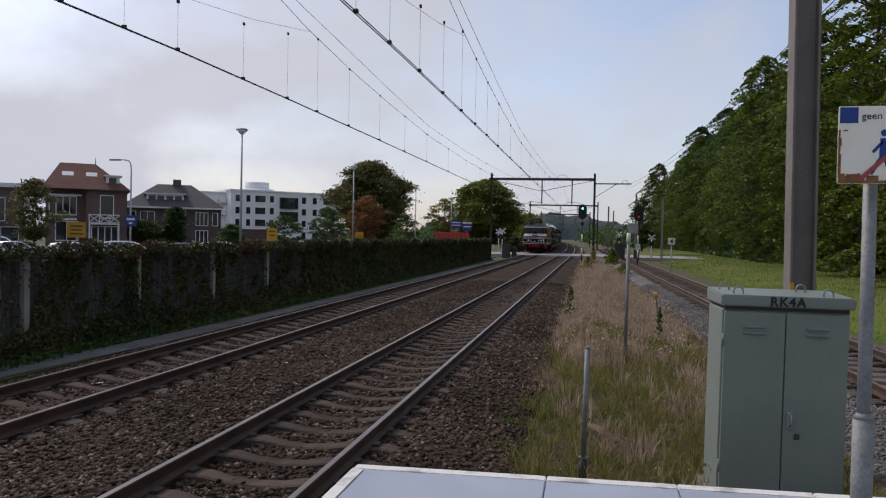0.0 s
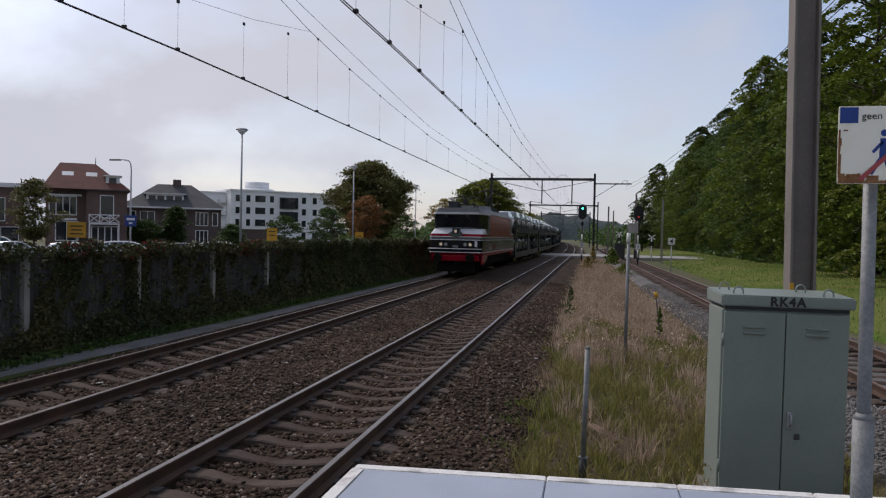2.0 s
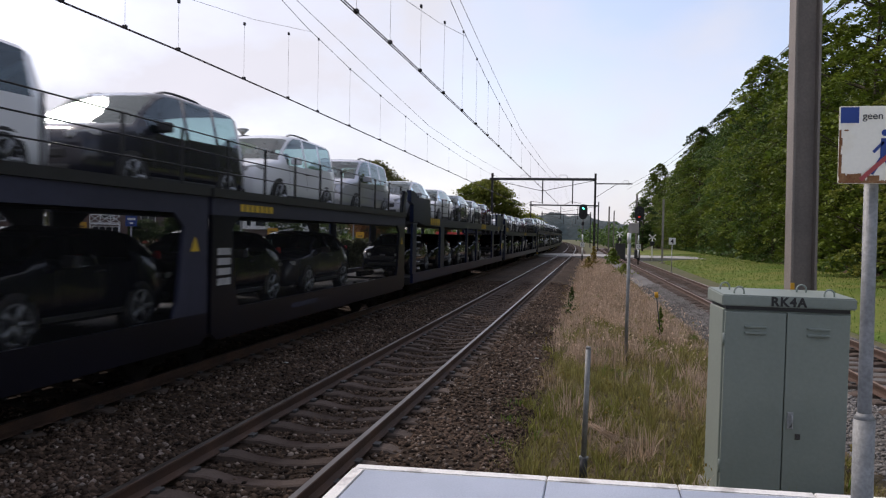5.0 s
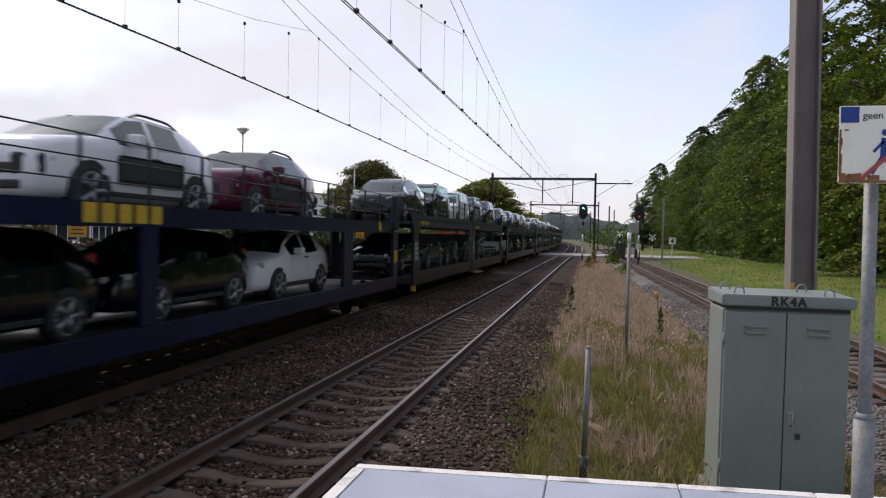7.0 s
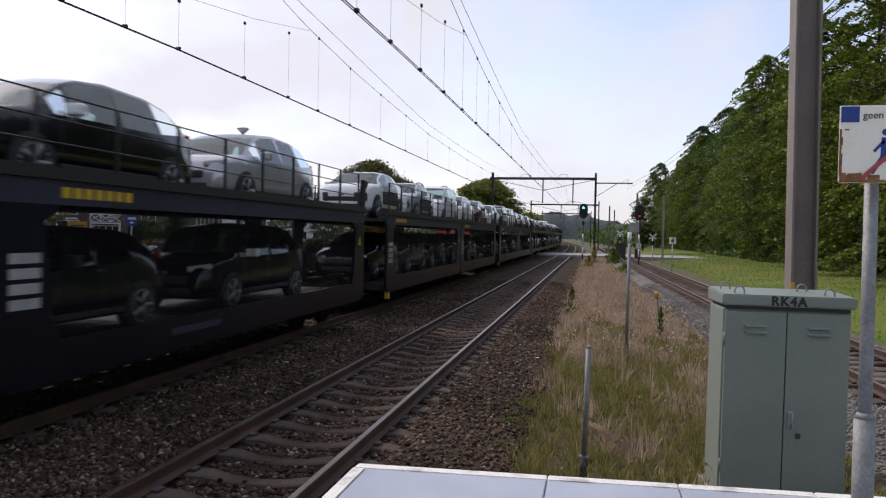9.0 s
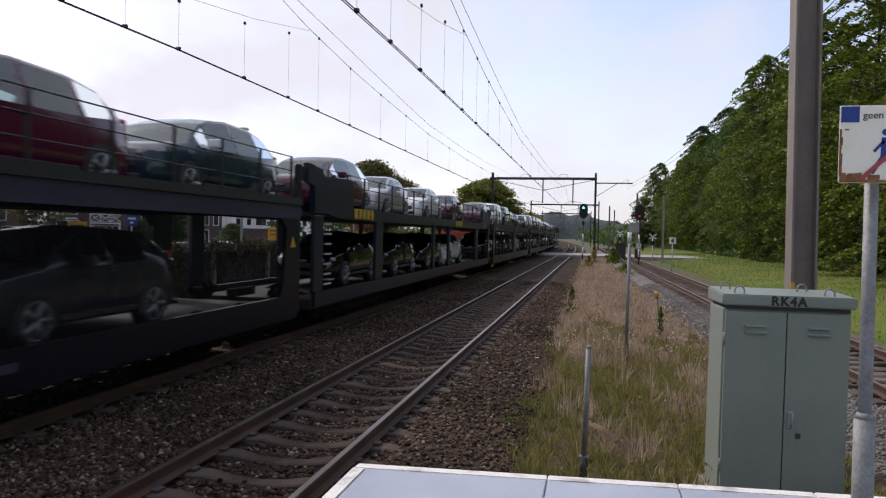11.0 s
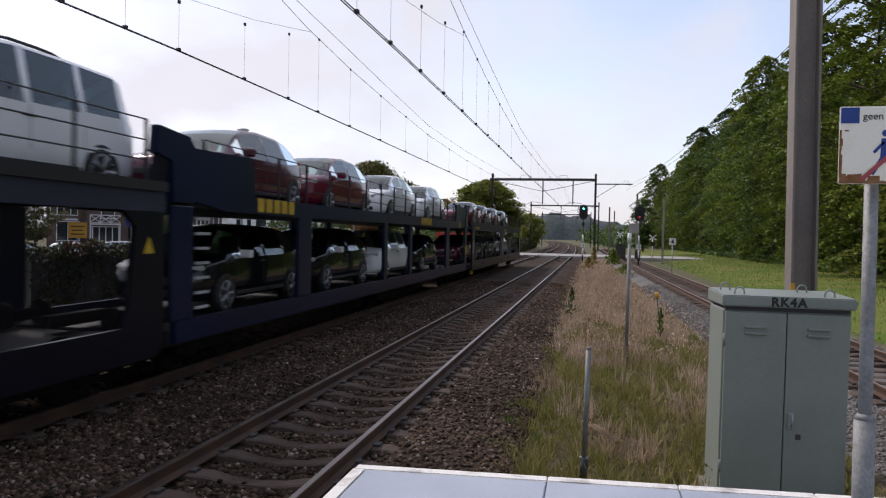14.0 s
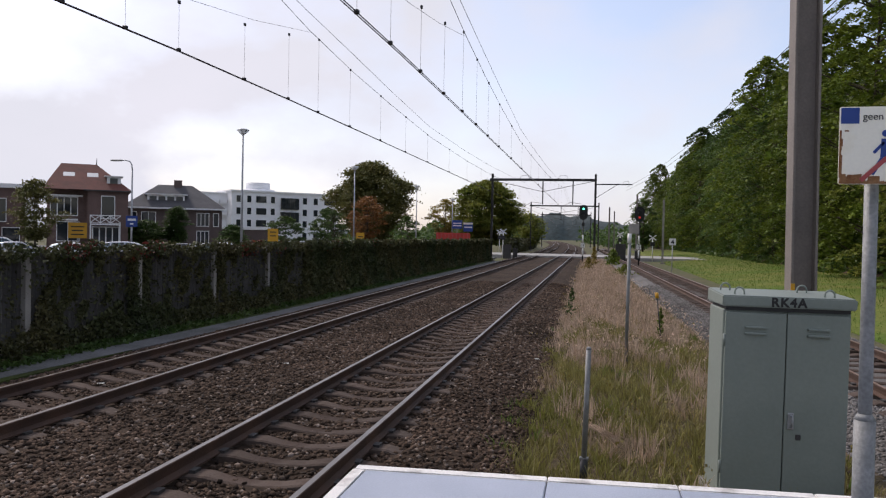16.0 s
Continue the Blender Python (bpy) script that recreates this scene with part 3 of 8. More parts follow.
def relay_cabinet():
    base = anchor("relay_cabinet", pose(1.242, 7.64, -0.42, 0, 0.5, 3.4))
    tagged(base, "sage green painted steel relay cabinet with two closed doors", "cabinet")
    w, d, h = 1.172, 0.62, 1.985
    part("body", soft_box(bmesh.new(), 0, w, 0.03, d, 0.0, h, 0.012), M_CABINET, base)
    part("plinth", soft_box(bmesh.new(), -0.05, w + 0.05, -0.02, d + 0.05, -0.1, 0.16, 0.01), M_CONCRETE, base)
    lid = bmesh.new()
    b2 = box(bmesh.new(), -0.02, w + 0.03, -0.03, d + 0.04, h + 0.035, h + 0.142)
    for v in b2.verts:
        if v.co.z > h + 0.1 and v.co.y > 0.3:
            v.co.z += 0.03
    bmesh.ops.bevel(b2, geom=b2.edges[:], offset=0.012, segments=2, affect="EDGES")
    merge(lid, b2)
    lid_ob = part("lid", lid, M_CABINET, base)
    part("gasket", box(bmesh.new(), 0.02, w - 0.02, 0.0, d - 0.02, h, h + 0.035), M_BLACK, base)
    for x0, x1, side_name in ((0.018, 0.578, 0), (0.588, w - 0.018, 1)):
        door = part("door", soft_box(bmesh.new(), x0, x1, -0.004, 0.03, 0.17, h - 0.022, 0.006), M_CABINET, base)
        cx = (x0 + x1) / 2
        for k in range(2):
            lou = bmesh.new()
            soft_box(lou, cx - 0.10, cx + 0.10, -0.032, 0.0, h - 0.172 - 0.06 * k, h - 0.152 - 0.06 * k, 0.005)
            part("louvre", lou, M_CABINET, door)
        if side_name:
            part("handle_plate", soft_box(bmesh.new(), x0 + 0.03, x0 + 0.085, -0.018, -0.004, 0.86, 1.02, 0.005), M_STEEL, door, "galvanised handle plate")
            hb = bmesh.new()
            bent_tube(hb, [(x0 + 0.058, -0.018, 1.0), (x0 + 0.062, -0.05, 0.985), (x0 + 0.06, -0.05, 0.90), (x0 + 0.058, -0.02, 0.885)], 0.009)
            part("handle", hb, M_STEEL, door, "steel turning handle")
            part("lock", tube(soft_box(bmesh.new(), x0 + 0.105, x0 + 0.155, -0.012, -0.004, 0.76, 0.815, 0.004), (x0 + 0.13, -0.018, 0.79), (x0 + 0.13, -0.004, 0.79), 0.011), M_DARK_STEEL, door)
        else:
            for hz in (0.4, 1.63):
                part("hinge", tube(bmesh.new(), (x0 - 0.008, 0.0, hz), (x0 - 0.008, 0.0, hz + 0.12), 0.012, seg=8), M_CABINET, door)
    for ex, ey in ((0.10, 0.42), (0.16, 0.09), (0.84, 0.42), (0.99, 0.09)):
        arc = bmesh.new()
        z0 = h + 0.12 + (0.02 if ey > 0.3 else 0)
        pts = [(ex - 0.045, ey, z0)] + [(ex - 0.045 * math.cos(a), ey, z0 + 0.05 + 0.045 * math.sin(a)) for a in np.linspace(0, math.pi, 7)] + [(ex + 0.045, ey, z0)]
        bent_tube(arc, pts, 0.009)
        part("lifting_eye", arc, M_CABINET, base)
    txt = bpy.data.curves.new("lettering", "FONT")
    txt.body, txt.size, txt.extrude = "RK4A", 0.118, 0.0012
    txt.offset = 0.005
    txt.space_character = 1.2
    ob = new("lettering", txt)
    dg = bpy.context.evaluated_depsgraph_get()
    me = bpy.data.meshes.new_from_object(ob.evaluated_get(dg))
    bpy.data.objects.remove(ob)
    me.materials.clear()
    me.materials.append(M_BLACK)
    t = new("lettering", me)
    t.parent = base
    t.matrix_basis = pose(0.425, -0.0335, h + 0.05, 90, 0, 0)
    tagged(t, "black stencilled letters")
    return base


relay_cabinet()
tagged(part("foundation_slab", soft_box(bmesh.new(), 0.72, 1.2, 7.45, 8.0, -0.43, -0.33, 0.03), M_CONCRETE), "broken mossy concrete slab beside the cabinet", "concrete slab")


def h_mast(x, y, z0, z1, flange, depth, lean=0.0, label="", material=None):
    """A steel H-beam mast on a concrete foot."""
    base = anchor("catenary_mast", pose(x, y, z0, 0, lean, 0))
    tagged(base, label, "mast")
    h, a, b, t = z1 - z0, flange / 2, depth / 2, 0.018
    bm = bmesh.new()
    for y0, y1 in ((-b, -b + t), (b - t, b)):
        soft_box(bm, -a, a, y0, y1, 0, h, 0.004, 1)
    box(bm, -0.008, 0.008, -b + t, b - t, 0, h)
    part("beam", bm, material or M_MAST, base)
    part("foot", soft_box(bmesh.new(), -0.3, 0.3, -0.3, 0.3, -0.25, 0.1, 0.03), M_CONCRETE, base)
    return base


big_mast = anchor("catenary_mast", pose(2.426, 9.48, -0.45, 0, -0.48, 0))
tagged(big_mast, "tall weathered steel H-beam catenary mast behind the cabinet", "mast")
bm = bmesh.new()
for x0, x1 in ((-0.143, -0.115), (0.115, 0.143)):
    soft_box(bm, x0, x1, -0.15, 0.15, 0, 8.7, 0.005, 1)
box(bm, -0.115, 0.115, -0.012, 0.012, 0, 8.7)
part("beam", bm, M_MAST, big_mast)
part("number_plate", box(bmesh.new(), -0.143, -0.10, -0.162, -0.152, 2.10, 2.2), M_YELLOW, big_mast, "small pale yellow plate")
part("foot", soft_box(bmesh.new(), -0.35, 0.35, -0.35, 0.35, -0.25, 0.12, 0.03), M_CONCRETE, big_mast)


def no_entry_sign():
    base = anchor("no_entry_sign", pose(1.279, 3.85, 0.738, 0, -0.12, 0))
    tagged(base, "rust-stained white enamel warning sign on a galvanised pole", "sign")
    part("pole", tube(bmesh.new(), (0, 0, 0.66), (0, 0, 1.80), 0.0305, seg=18), M_POLE, base)
    part("sleeve", tube(tube(bmesh.new(), (0, 0, 0), (0, 0, 0.66), 0.047, seg=18), (0, 0, 0.66), (0, 0, 0.69), 0.047, 0.032, seg=18), M_POLE, base)
    x0, x1, z0, z1 = -0.160, 0.33, 1.766, 2.126
    plate = part("plate", soft_box(bmesh.new(), x0, x1, -0.052, -0.04, z0, z1, 0.008), M_SIGN, base, "white enamel plate with rusty edges")
    part("blue_field", box(bmesh.new(), x0 + 0.005, x0 + 0.083, -0.0545, -0.0515, z1 - 0.079, z1 - 0.006), M_BLUE, plate)
    bm = bmesh.new()
    rr = random.Random(4)
    for k in range(60):
        d = 0.0525 + 0.00006 * k
        a = rr.random() ** 1.6 * 0.26
        box(bm, x0 + 0.002 + a, x0 + 0.002 + a + rr.uniform(0.008, 0.03), -d, -0.0512, z0 + 0.002 + 0.00002 * k, z0 + rr.uniform(0.012, 0.058) * (1 - a * 2.2))
    for k in range(34):
        d = 0.0525 + 0.00006 * k
        zz = rr.uniform(z0 + 0.03, z1 - 0.14)
        box(bm, x0 + 0.001, x0 + rr.uniform(0.004, 0.015), -d, -0.0512, zz, zz + rr.uniform(0.01, 0.05))
    box(bm, x0 + 0.022, x0 + 0.04, -0.0545, -0.0512, z1 - 0.116, z1 - 0.110)
    part("rust_stain", bm, M_RUST, plate, "brown rust along the edge")
    # the crossed-out picture, as plain shapes
    cx = 0.036
    part("disc", tube(bmesh.new(), (cx, -0.0545, z1 - 0.125), (cx, -0.0512, z1 - 0.125), 0.0155, seg=20), M_BLUE, plate)
    for (ax, az, bx, bz, wd) in ((cx, z1 - 0.15, cx - 0.003, z1 - 0.235, 0.034), (cx - 0.004, z1 - 0.165, cx - 0.048, z1 - 0.215, 0.014), (cx - 0.008, z1 - 0.235, cx - 0.055, z1 - 0.315, 0.019), (cx + 0.006, z1 - 0.235, cx + 0.03, z1 - 0.32, 0.019)):
        d = Vector((bx - ax, 0, bz - az))
        ln = d.length
        ang = math.degrees(math.atan2(d.x, -d.z))
        bar = soft_box(bmesh.new(), -wd / 2, wd / 2, -0.0545, -0.0513, -ln, 0, 0.0015)
        bar.transform(pose(ax, 0, az, 0, 0, 0) @ Matrix.Rotation(radians(-ang), 4, "Y"))
        part("bar", bar, M_BLUE, plate)
    bar = box(bmesh.new(), -0.01, 0.01, -0.0575, -0.0548, -0.155, 0.20)
    bar.transform(pose(cx + 0.01, 0, z1 - 0.235) @ Matrix.Rotation(radians(46), 4, "Y"))
    part("cross_bar", bar, M_RED, plate, "red diagonal bar")
    txt = bpy.data.curves.new("lettering", "FONT")
    txt.body, txt.size, txt.extrude = "geen to", 0.047, 0.0008
    ob = new("lettering", txt)
    me = bpy.data.meshes.new_from_object(ob.evaluated_get(bpy.context.evaluated_depsgraph_get()))
    bpy.data.objects.remove(ob)
    me.materials.clear()
    me.materials.append(M_BLACK)
    t = new("lettering", me)
    t.parent = plate
    t.matrix_basis = pose(x0 + 0.098, -0.0535, z1 - 0.062, 90, 0, 0)
    return base


no_entry_sign()


def marker_tube():
    base = anchor("marker_tube", pose(-0.043, 8.0, -0.42, 0, 1.05, 0))
    tagged(base, "leaning galvanised tube in a black ground sleeve", "post")
    part("tube", tube(bmesh.new(), (0, 0, 0.3), (0, 0, 1.48), 0.028, seg=14), M_POLE, base)
    part("cap", tube(bmesh.new(), (0, 0, 1.48), (0, 0, 1.505), 0.031, 0.02, seg=14), M_POLE, base)
    part("sleeve", tube(bmesh.new(), (0, 0, 0), (0, 0, 0.33), 0.041, seg=14), M_BLACK, base, "black plastic sleeve")
    part("collar", soft_box(bmesh.new(), -0.05, 0.05, -0.03, 0.03, 0.31, 0.345, 0.01), M_POLE, base)


def board_post():
    base = anchor("board_post", pose(0.75, 16.4, -0.42, 0, 0.35, 0))
    tagged(base, "slim galvanised post carrying a small grey board", "post")
    part("post", tube(bmesh.new(), (0, 0, 0), (0, 0, 2.75), 0.036, seg=12), M_POLE, base)
    part("top_sleeve", tube(bmesh.new(), (-0.005, 0, 2.55), (-0.005, 0, 2.76), 0.043, seg=12), M_WHITE, base)
    part("board", soft_box(bmesh.new(), -0.02, 0.19, 0.04, 0.055, 2.76, 2.97, 0.006), M_CONCRETE, base, "plain grey back of a board")


def stake():
    base = anchor("marker_stake", pose(1.77, 19.8, -0.42, 0, -6.5, 0))
    tagged(base, "thin leaning stake with a yellow cap", "stake")
    part("rod", tube(bmesh.new(), (0, 0, 0), (0, 0, 1.2), 0.014, seg=8), M_DARK_STEEL, base)
    part("cap", tube(bmesh.new(), (0, 0, 1.16), (0, 0, 1.3), 0.05, 0.045, seg=10), M_YELLOW, base, "yellow cap")


marker_tube()
board_post()
stake()

# ---- overhead line ----


def wire(name, label, pts, r, material):
    bm = bmesh.new()
    for a, b in zip(pts, pts[1:]):
        tube(bm, a, b, r, seg=5, caps=False)
    return tagged(part(name, bm, material), label, "overhead wire", kind="structure")


PORTAL_Y = 80.0


SPAN = [-15.0, 5.0, 16.3, 18.0, 21.5, 25.9, 32.5, 42.0, 53.0, 66.0, 80.0, 95.0, 112.0, 130.0, 150.0, 175.0]
CABLE = {-7.2: [9.3, 8.5, 7.60, 7.38, 7.09, 6.85, 6.58, 6.5, 6.57, 6.9, 7.45, 6.9, 6.6, 6.9, 7.5, 7.0], -3.17: [9.2, 8.3, 7.33, 7.14, 6.86, 6.6, 6.34, 6.38, 6.54, 6.9, 7.45, 6.9, 6.6, 6.9, 7.5, 7.0]}
FEEDER = {-7.2: [9.4, 8.6, 7.92, 7.81, 7.61, 7.34, 7.0, 7.0, 7.17, 7.5, 7.95, 7.5, 7.3, 7.5, 8.0, 7.6], -3.17: [9.3, 8.5, 7.78, 7.67, 7.44, 7.18, 6.85, 6.88, 7.03, 7.4, 7.95, 7.5, 7.3, 7.5, 8.0, 7.6]}


def overhead(x, z, droppers, label):
    """Contact wire, carrying cable, feeder and droppers of one track."""
    def sag(y):
        return float(np.interp(y, [8.5, 12.0, 17.0, 24.0], [-0.11, -0.045, -0.015, 0.0])) * (1.0 if x < -5 else 0.6)

    ys = [-60, -14, 0, 8.5, 12, 17, 24, 30, 45, 60, 80, 100, 130, 170, 220, 290]
    for s in (-0.02, 0.02):
        wire("contact_wire", label + " contact wire", [(x + s + bend(y), y, z + sag(y)) for y in ys], 0.0085, M_COPPER)
    wire("carrying_cable", label + " carrying cable", [(x + bend(y), y, h) for y, h in zip(SPAN, CABLE[x])], 0.007, M_WIRE)
    wire("feeder_cable", label + " feeder cable", [(x + bend(y), y, h) for y, h in zip(SPAN, FEEDER[x])], 0.0065, M_WIRE)
    for k, y in enumerate(droppers):
        top = np.interp(y, SPAN, CABLE[x]) if y > 18 else np.interp(y, [8, 12.4, 15.0, 18.3], [5.95, 6.28, 6.6, 7.2])
        d = anchor("dropper", pose(x + bend(y), y, z + sag(y)))
        tagged(d, "thin dropper wire with a clamp", "dropper", group="droppers of the overhead line")
        part("strand", tube(bmesh.new(), (0, 0, 0), (0, 0, top - z), 0.0026, seg=4, caps=False), M_WIRE, d)
        part("clamp", soft_box(bmesh.new(), -0.035, 0.035, -0.03, 0.03, -0.01, 0.05, 0.008, 1), M_BLACK, d)
        part("clamp", soft_box(bmesh.new(), -0.02, 0.02, -0.03, 0.03, top - z - 0.03, top - z + 0.03, 0.006, 1), M_BLACK, d)


overhead(-7.2, 5.40, [9.09, 10.51, 12.04, 14.56, 16.86, 18.83, 21.46, 24.75, 28.25, 32.19, 37.23, 42.7, 48.18, 54.75, 61.32, 67.89, 74.46], "left-hand main track")
overhead(-3.17, 5.22, [9.66, 11.36, 13.43, 15.62, 17.91, 20.09, 22.39, 25.12, 28.94, 33.31, 38.22, 43.68, 49.69, 55.69, 62.24, 68.8, 75.35], "nearer main track")
# stitch wires that drop from the cables towards the contact wire behind the camera
for x, dz in ((-7.2, 0.0), (-3.17, -0.2)):
    wire("stitch_wire", "thin stitch wire of the overhead line", [(x, 18.3, 7.35 + dz * 1.2), (x, 15.0, 6.73 + dz), (x, 12.4, 6.36 + dz), (x, 8.0, 5.95 + dz * 0.5)], 0.004, M_WIRE)
# side track wires
for dz, r in ((7.65, 0.011), (7.33, 0.010)):
    wire("side_wire", "overhead wire of the side track", [(5.2, 4, dz), (5.2, 47, dz), (4.6, 64, dz - 0.05), (3.3, 80, dz - 0.1)], r, M_WIRE)


def portal(y, xl, xr, z_beam, z_top, arm, label):
    """A two-legged catenary portal with hanging posts, raking stays and a side arm."""
    base = anchor("catenary_portal", pose(bend(y), y, 0))
    tagged(base, label, "catenary portal")
    for x in (xl, xr):
        outline = [(x + px, py) for px, py in ((-0.11, -0.11), (-0.09, -0.11), (-0.09, -0.01), (0.09, -0.01), (0.09, -0.11), (0.11, -0.11), (0.11, 0.11), (0.09, 0.11), (0.09, 0.01), (-0.09, 0.01), (-0.09, 0.11), (-0.11, 0.11))]
        leg = hull(bmesh.new(), outline, -0.45, outline, z_top)
        part("leg", leg, M_DARK_STEEL, base)
        part("foot", soft_box(bmesh.new(), x - 0.35, x + 0.35, -0.35, 0.35, -0.7, -0.25, 0.03), M_CONCRETE, base)
    bm = bmesh.new()
    for o in (-0.09, 0.07):
        box(bm, xl - 0.3, xr, o, o + 0.02, z_beam - 0.13, z_beam + 0.13)
    box(bm, xl - 0.3, xr, -0.07, 0.07, z_beam + 0.11, z_beam + 0.13)
    part("beam", bm, M_DARK_STEEL, base)
    for x, dz in ((X_LEFT + 1.9, 1.25), (X_RIGHT + 1.0, 2.6), (X_LEFT + 1.9, 2.6)):
        part("hanging_post", box(bmesh.new(), x - 0.06, x + 0.06, -0.06, 0.06, z_beam - dz, z_beam - 0.13), M_DARK_STEEL, base)
    for a, b in (((xl, z_beam - 0.1), (X_LEFT + 1.9, z_beam - 1.25)), ((xr, z_beam - 0.1), (X_LEFT + 1.9, z_beam - 1.25))):
        part("stay", tube(bmesh.new(), (a[0], 0, a[1]), (b[0], 0, b[1]), 0.03, seg=6), M_DARK_STEEL, base)
    for x in (X_LEFT, X_RIGHT):
        ins = bmesh.new()
        bent_tube(ins, [(x - 0.55, 0, z_beam + 0.13), (x - 0.35, 0, z_beam + 0.45), (x + 0.35, 0, z_beam + 0.45), (x + 0.45, 0, z_beam + 0.13)], 0.03, seg=6)
        part("insulator_bow", ins, M_WHITE, base, "pale insulator bow")
        reg = bmesh.new()
        bent_tube(reg, [(x + 1.9, 0, z_beam - 2.5), (x + 0.8, 0, z_beam - 2.35), (x, 0, z_beam - 2.75)], 0.025, seg=6)
        part("registration_arm", reg, M_DARK_STEEL, base)
    if arm:
        ab = bmesh.new()
        box(ab, xr, arm, -0.05, 0.05, z_beam - 0.5, z_beam - 0.38)
        part("side_arm", ab, M_DARK_STEEL, base)
        part("stay", tube(bmesh.new(), (xr, 0, z_beam - 1.9), (arm - 1.6, 0, z_beam - 0.5), 0.03, seg=6), M_DARK_STEEL, base)
        ib = bmesh.new()
        bent_tube(ib, [(arm - 1.0, 0, z_beam - 0.38), (arm - 0.85, 0, z_beam - 0.1), (arm - 0.45, 0, z_beam - 0.1), (arm - 0.35, 0, z_beam - 0.38)], 0.03, seg=6)
        part("insulator_bow", ib, M_WHITE, base, "pale insulator bow")
    return base


portal(PORTAL_Y, -10.68, 0.15, 8.27, 8.9, 3.9, "weathered steel catenary portal spanning both main tracks")
portal(PORTAL_Y + 62, -10.9, 1.6, 8.1, 8.8, 0, "distant steel catenary portal beyond the crossing")
portal(PORTAL_Y + 118, -10.9, 1.6, 8.1, 8.8, 0, "far steel catenary portal")
for px, py, pz in ((2.4, 118, 7.0), (4.0, 150, 7.5), (5.5, 100, 7.8)):
    h_mast(px, py, -0.45, pz, 0.22, 0.22, label="distant slim steel catenary mast beside the line")


def light_signal(x, y, z0, z1, head, light, label):
    base = anchor("light_signal", pose(x, y, -0.45))
    tagged(base, label, "railway signal")
    h = z0 + 0.45
    post = part("post", tube(bmesh.new(), (0, 0, 0), (0, 0, h), 0.065, seg=10), M_BLACK, base)
    for k, zz in enumerate((0.9, 2.2)):
        part("white_band", tube(bmesh.new(), (0, 0, zz), (0, 0, zz + 0.75), 0.07, seg=10), M_WHITE, post, "white painted band")
    bm = bmesh.new()
    pts = [(0.42 * math.cos(a), 0.42 * math.sin(a)) for a in np.linspace(0, math.pi, 11)]
    out = [(px, h + head - 0.42 + pz) for px, pz in pts] + [(px, h + 0.42 + pz) for px, pz in [(0.42 * math.cos(a), 0.42 * math.sin(a)) for a in np.linspace(math.pi, 2 * math.pi, 11)]]
    extrude_y(bm, out, -0.05, 0.0)
    hd = part("head", bm, M_BLACK, base, "black signal head with rounded ends")
    for k, zz in enumerate((0.72, 0.5, 0.28)):
        col = light if k == (0 if light is M_GREEN_LIGHT else 2) else M_BLACK
        lens = part("lens", tube(bmesh.new(), (0, -0.10, h + head * zz), (0, -0.05, h + head * zz), 0.085, seg=14), col, hd)
        hood = bmesh.new()
        for a in np.linspace(0.1, math.pi - 0.1, 8):
            box(hood, 0.12 * math.cos(a) - 0.03, 0.12 * math.cos(a) + 0.03, -0.28, -0.05, h + head * zz + 0.12 * math.sin(a) - 0.012, h + head * zz + 0.12 * math.sin(a) + 0.012)
        part("hood", hood, M_BLACK, hd)
    part("box", soft_box(bmesh.new(), -0.14, 0.14, -0.12, 0.12, h - 0.6, h - 0.25, 0.02), M_BLACK, base)
    part("number_plate", box(bmesh.new(), -0.2, 0.2, -0.1, -0.085, 1.72, 2.15), M_WHITE, base, "white plate with dark bars")
    for s in (-0.07, 0.07):
        part("bar", box(bmesh.new(), s - 0.02, s + 0.02, -0.104, -0.1, 1.8, 2.08), M_BLACK, base)
    return base


light_signal(-0.98, 75.7, 4.0, 5.5, 1.5, M_GREEN_LIGHT, "black railway light signal showing green beside the track")
light_signal(4.15, 71.2, 3.8, 5.2, 1.4, M_RED_LIGHT, "black railway light signal with dim red light beside the side track")

# ---- ivy-grown fence beside the line ----
FENCE_X, FENCE_TOP = -10.85, 1.84
fence = anchor("fence", pose(FENCE_X, 0, -0.36))
tagged(fence, "dark slatted fence with concrete posts, largely overgrown with ivy", "fence")
post_me = to_mesh("post", soft_box(bmesh.new(), -0.075, 0.075, -0.075, 0.075, -0.3, 2.16, 0.012), M_CONCRETE)
slat_me = to_mesh("slat", soft_box(bmesh.new(), -0.012, 0.012, -0.055, 0.055, 0.08, 2.06, 0.006, 1), M_FENCE)
BAY, FIRST = 3.685, 5.345
frng = random.Random(12)
for k in range(21):
    piece("post", post_me, fence, pose(0.04, FIRST + BAY * k, 0))
for k in range(6):
    y0 = FIRST + BAY * k
    for j in range(30):
        piece("slat", slat_me, fence, pose(frng.uniform(-0.006, 0.006), y0 + 0.13 + j * 0.118, frng.uniform(-0.02, 0.02)))
    for z in (0.35, 1.05, 1.8):
        part("fence_rail", box(bmesh.new(), -0.07, -0.02, y0 + 0.08, y0 + BAY - 0.08, z, z + 0.09), M_FENCE, fence)
part("panel", box(bmesh.new(), -0.05, -0.01, FIRST + 6 * BAY, FIRST + 20 * BAY, 0.0, 2.05), M_FENCE, fence)
part("panel", box(bmesh.new(), -0.05, -0.01, -60, FIRST, 0.0, 2.05), M_FENCE, fence)


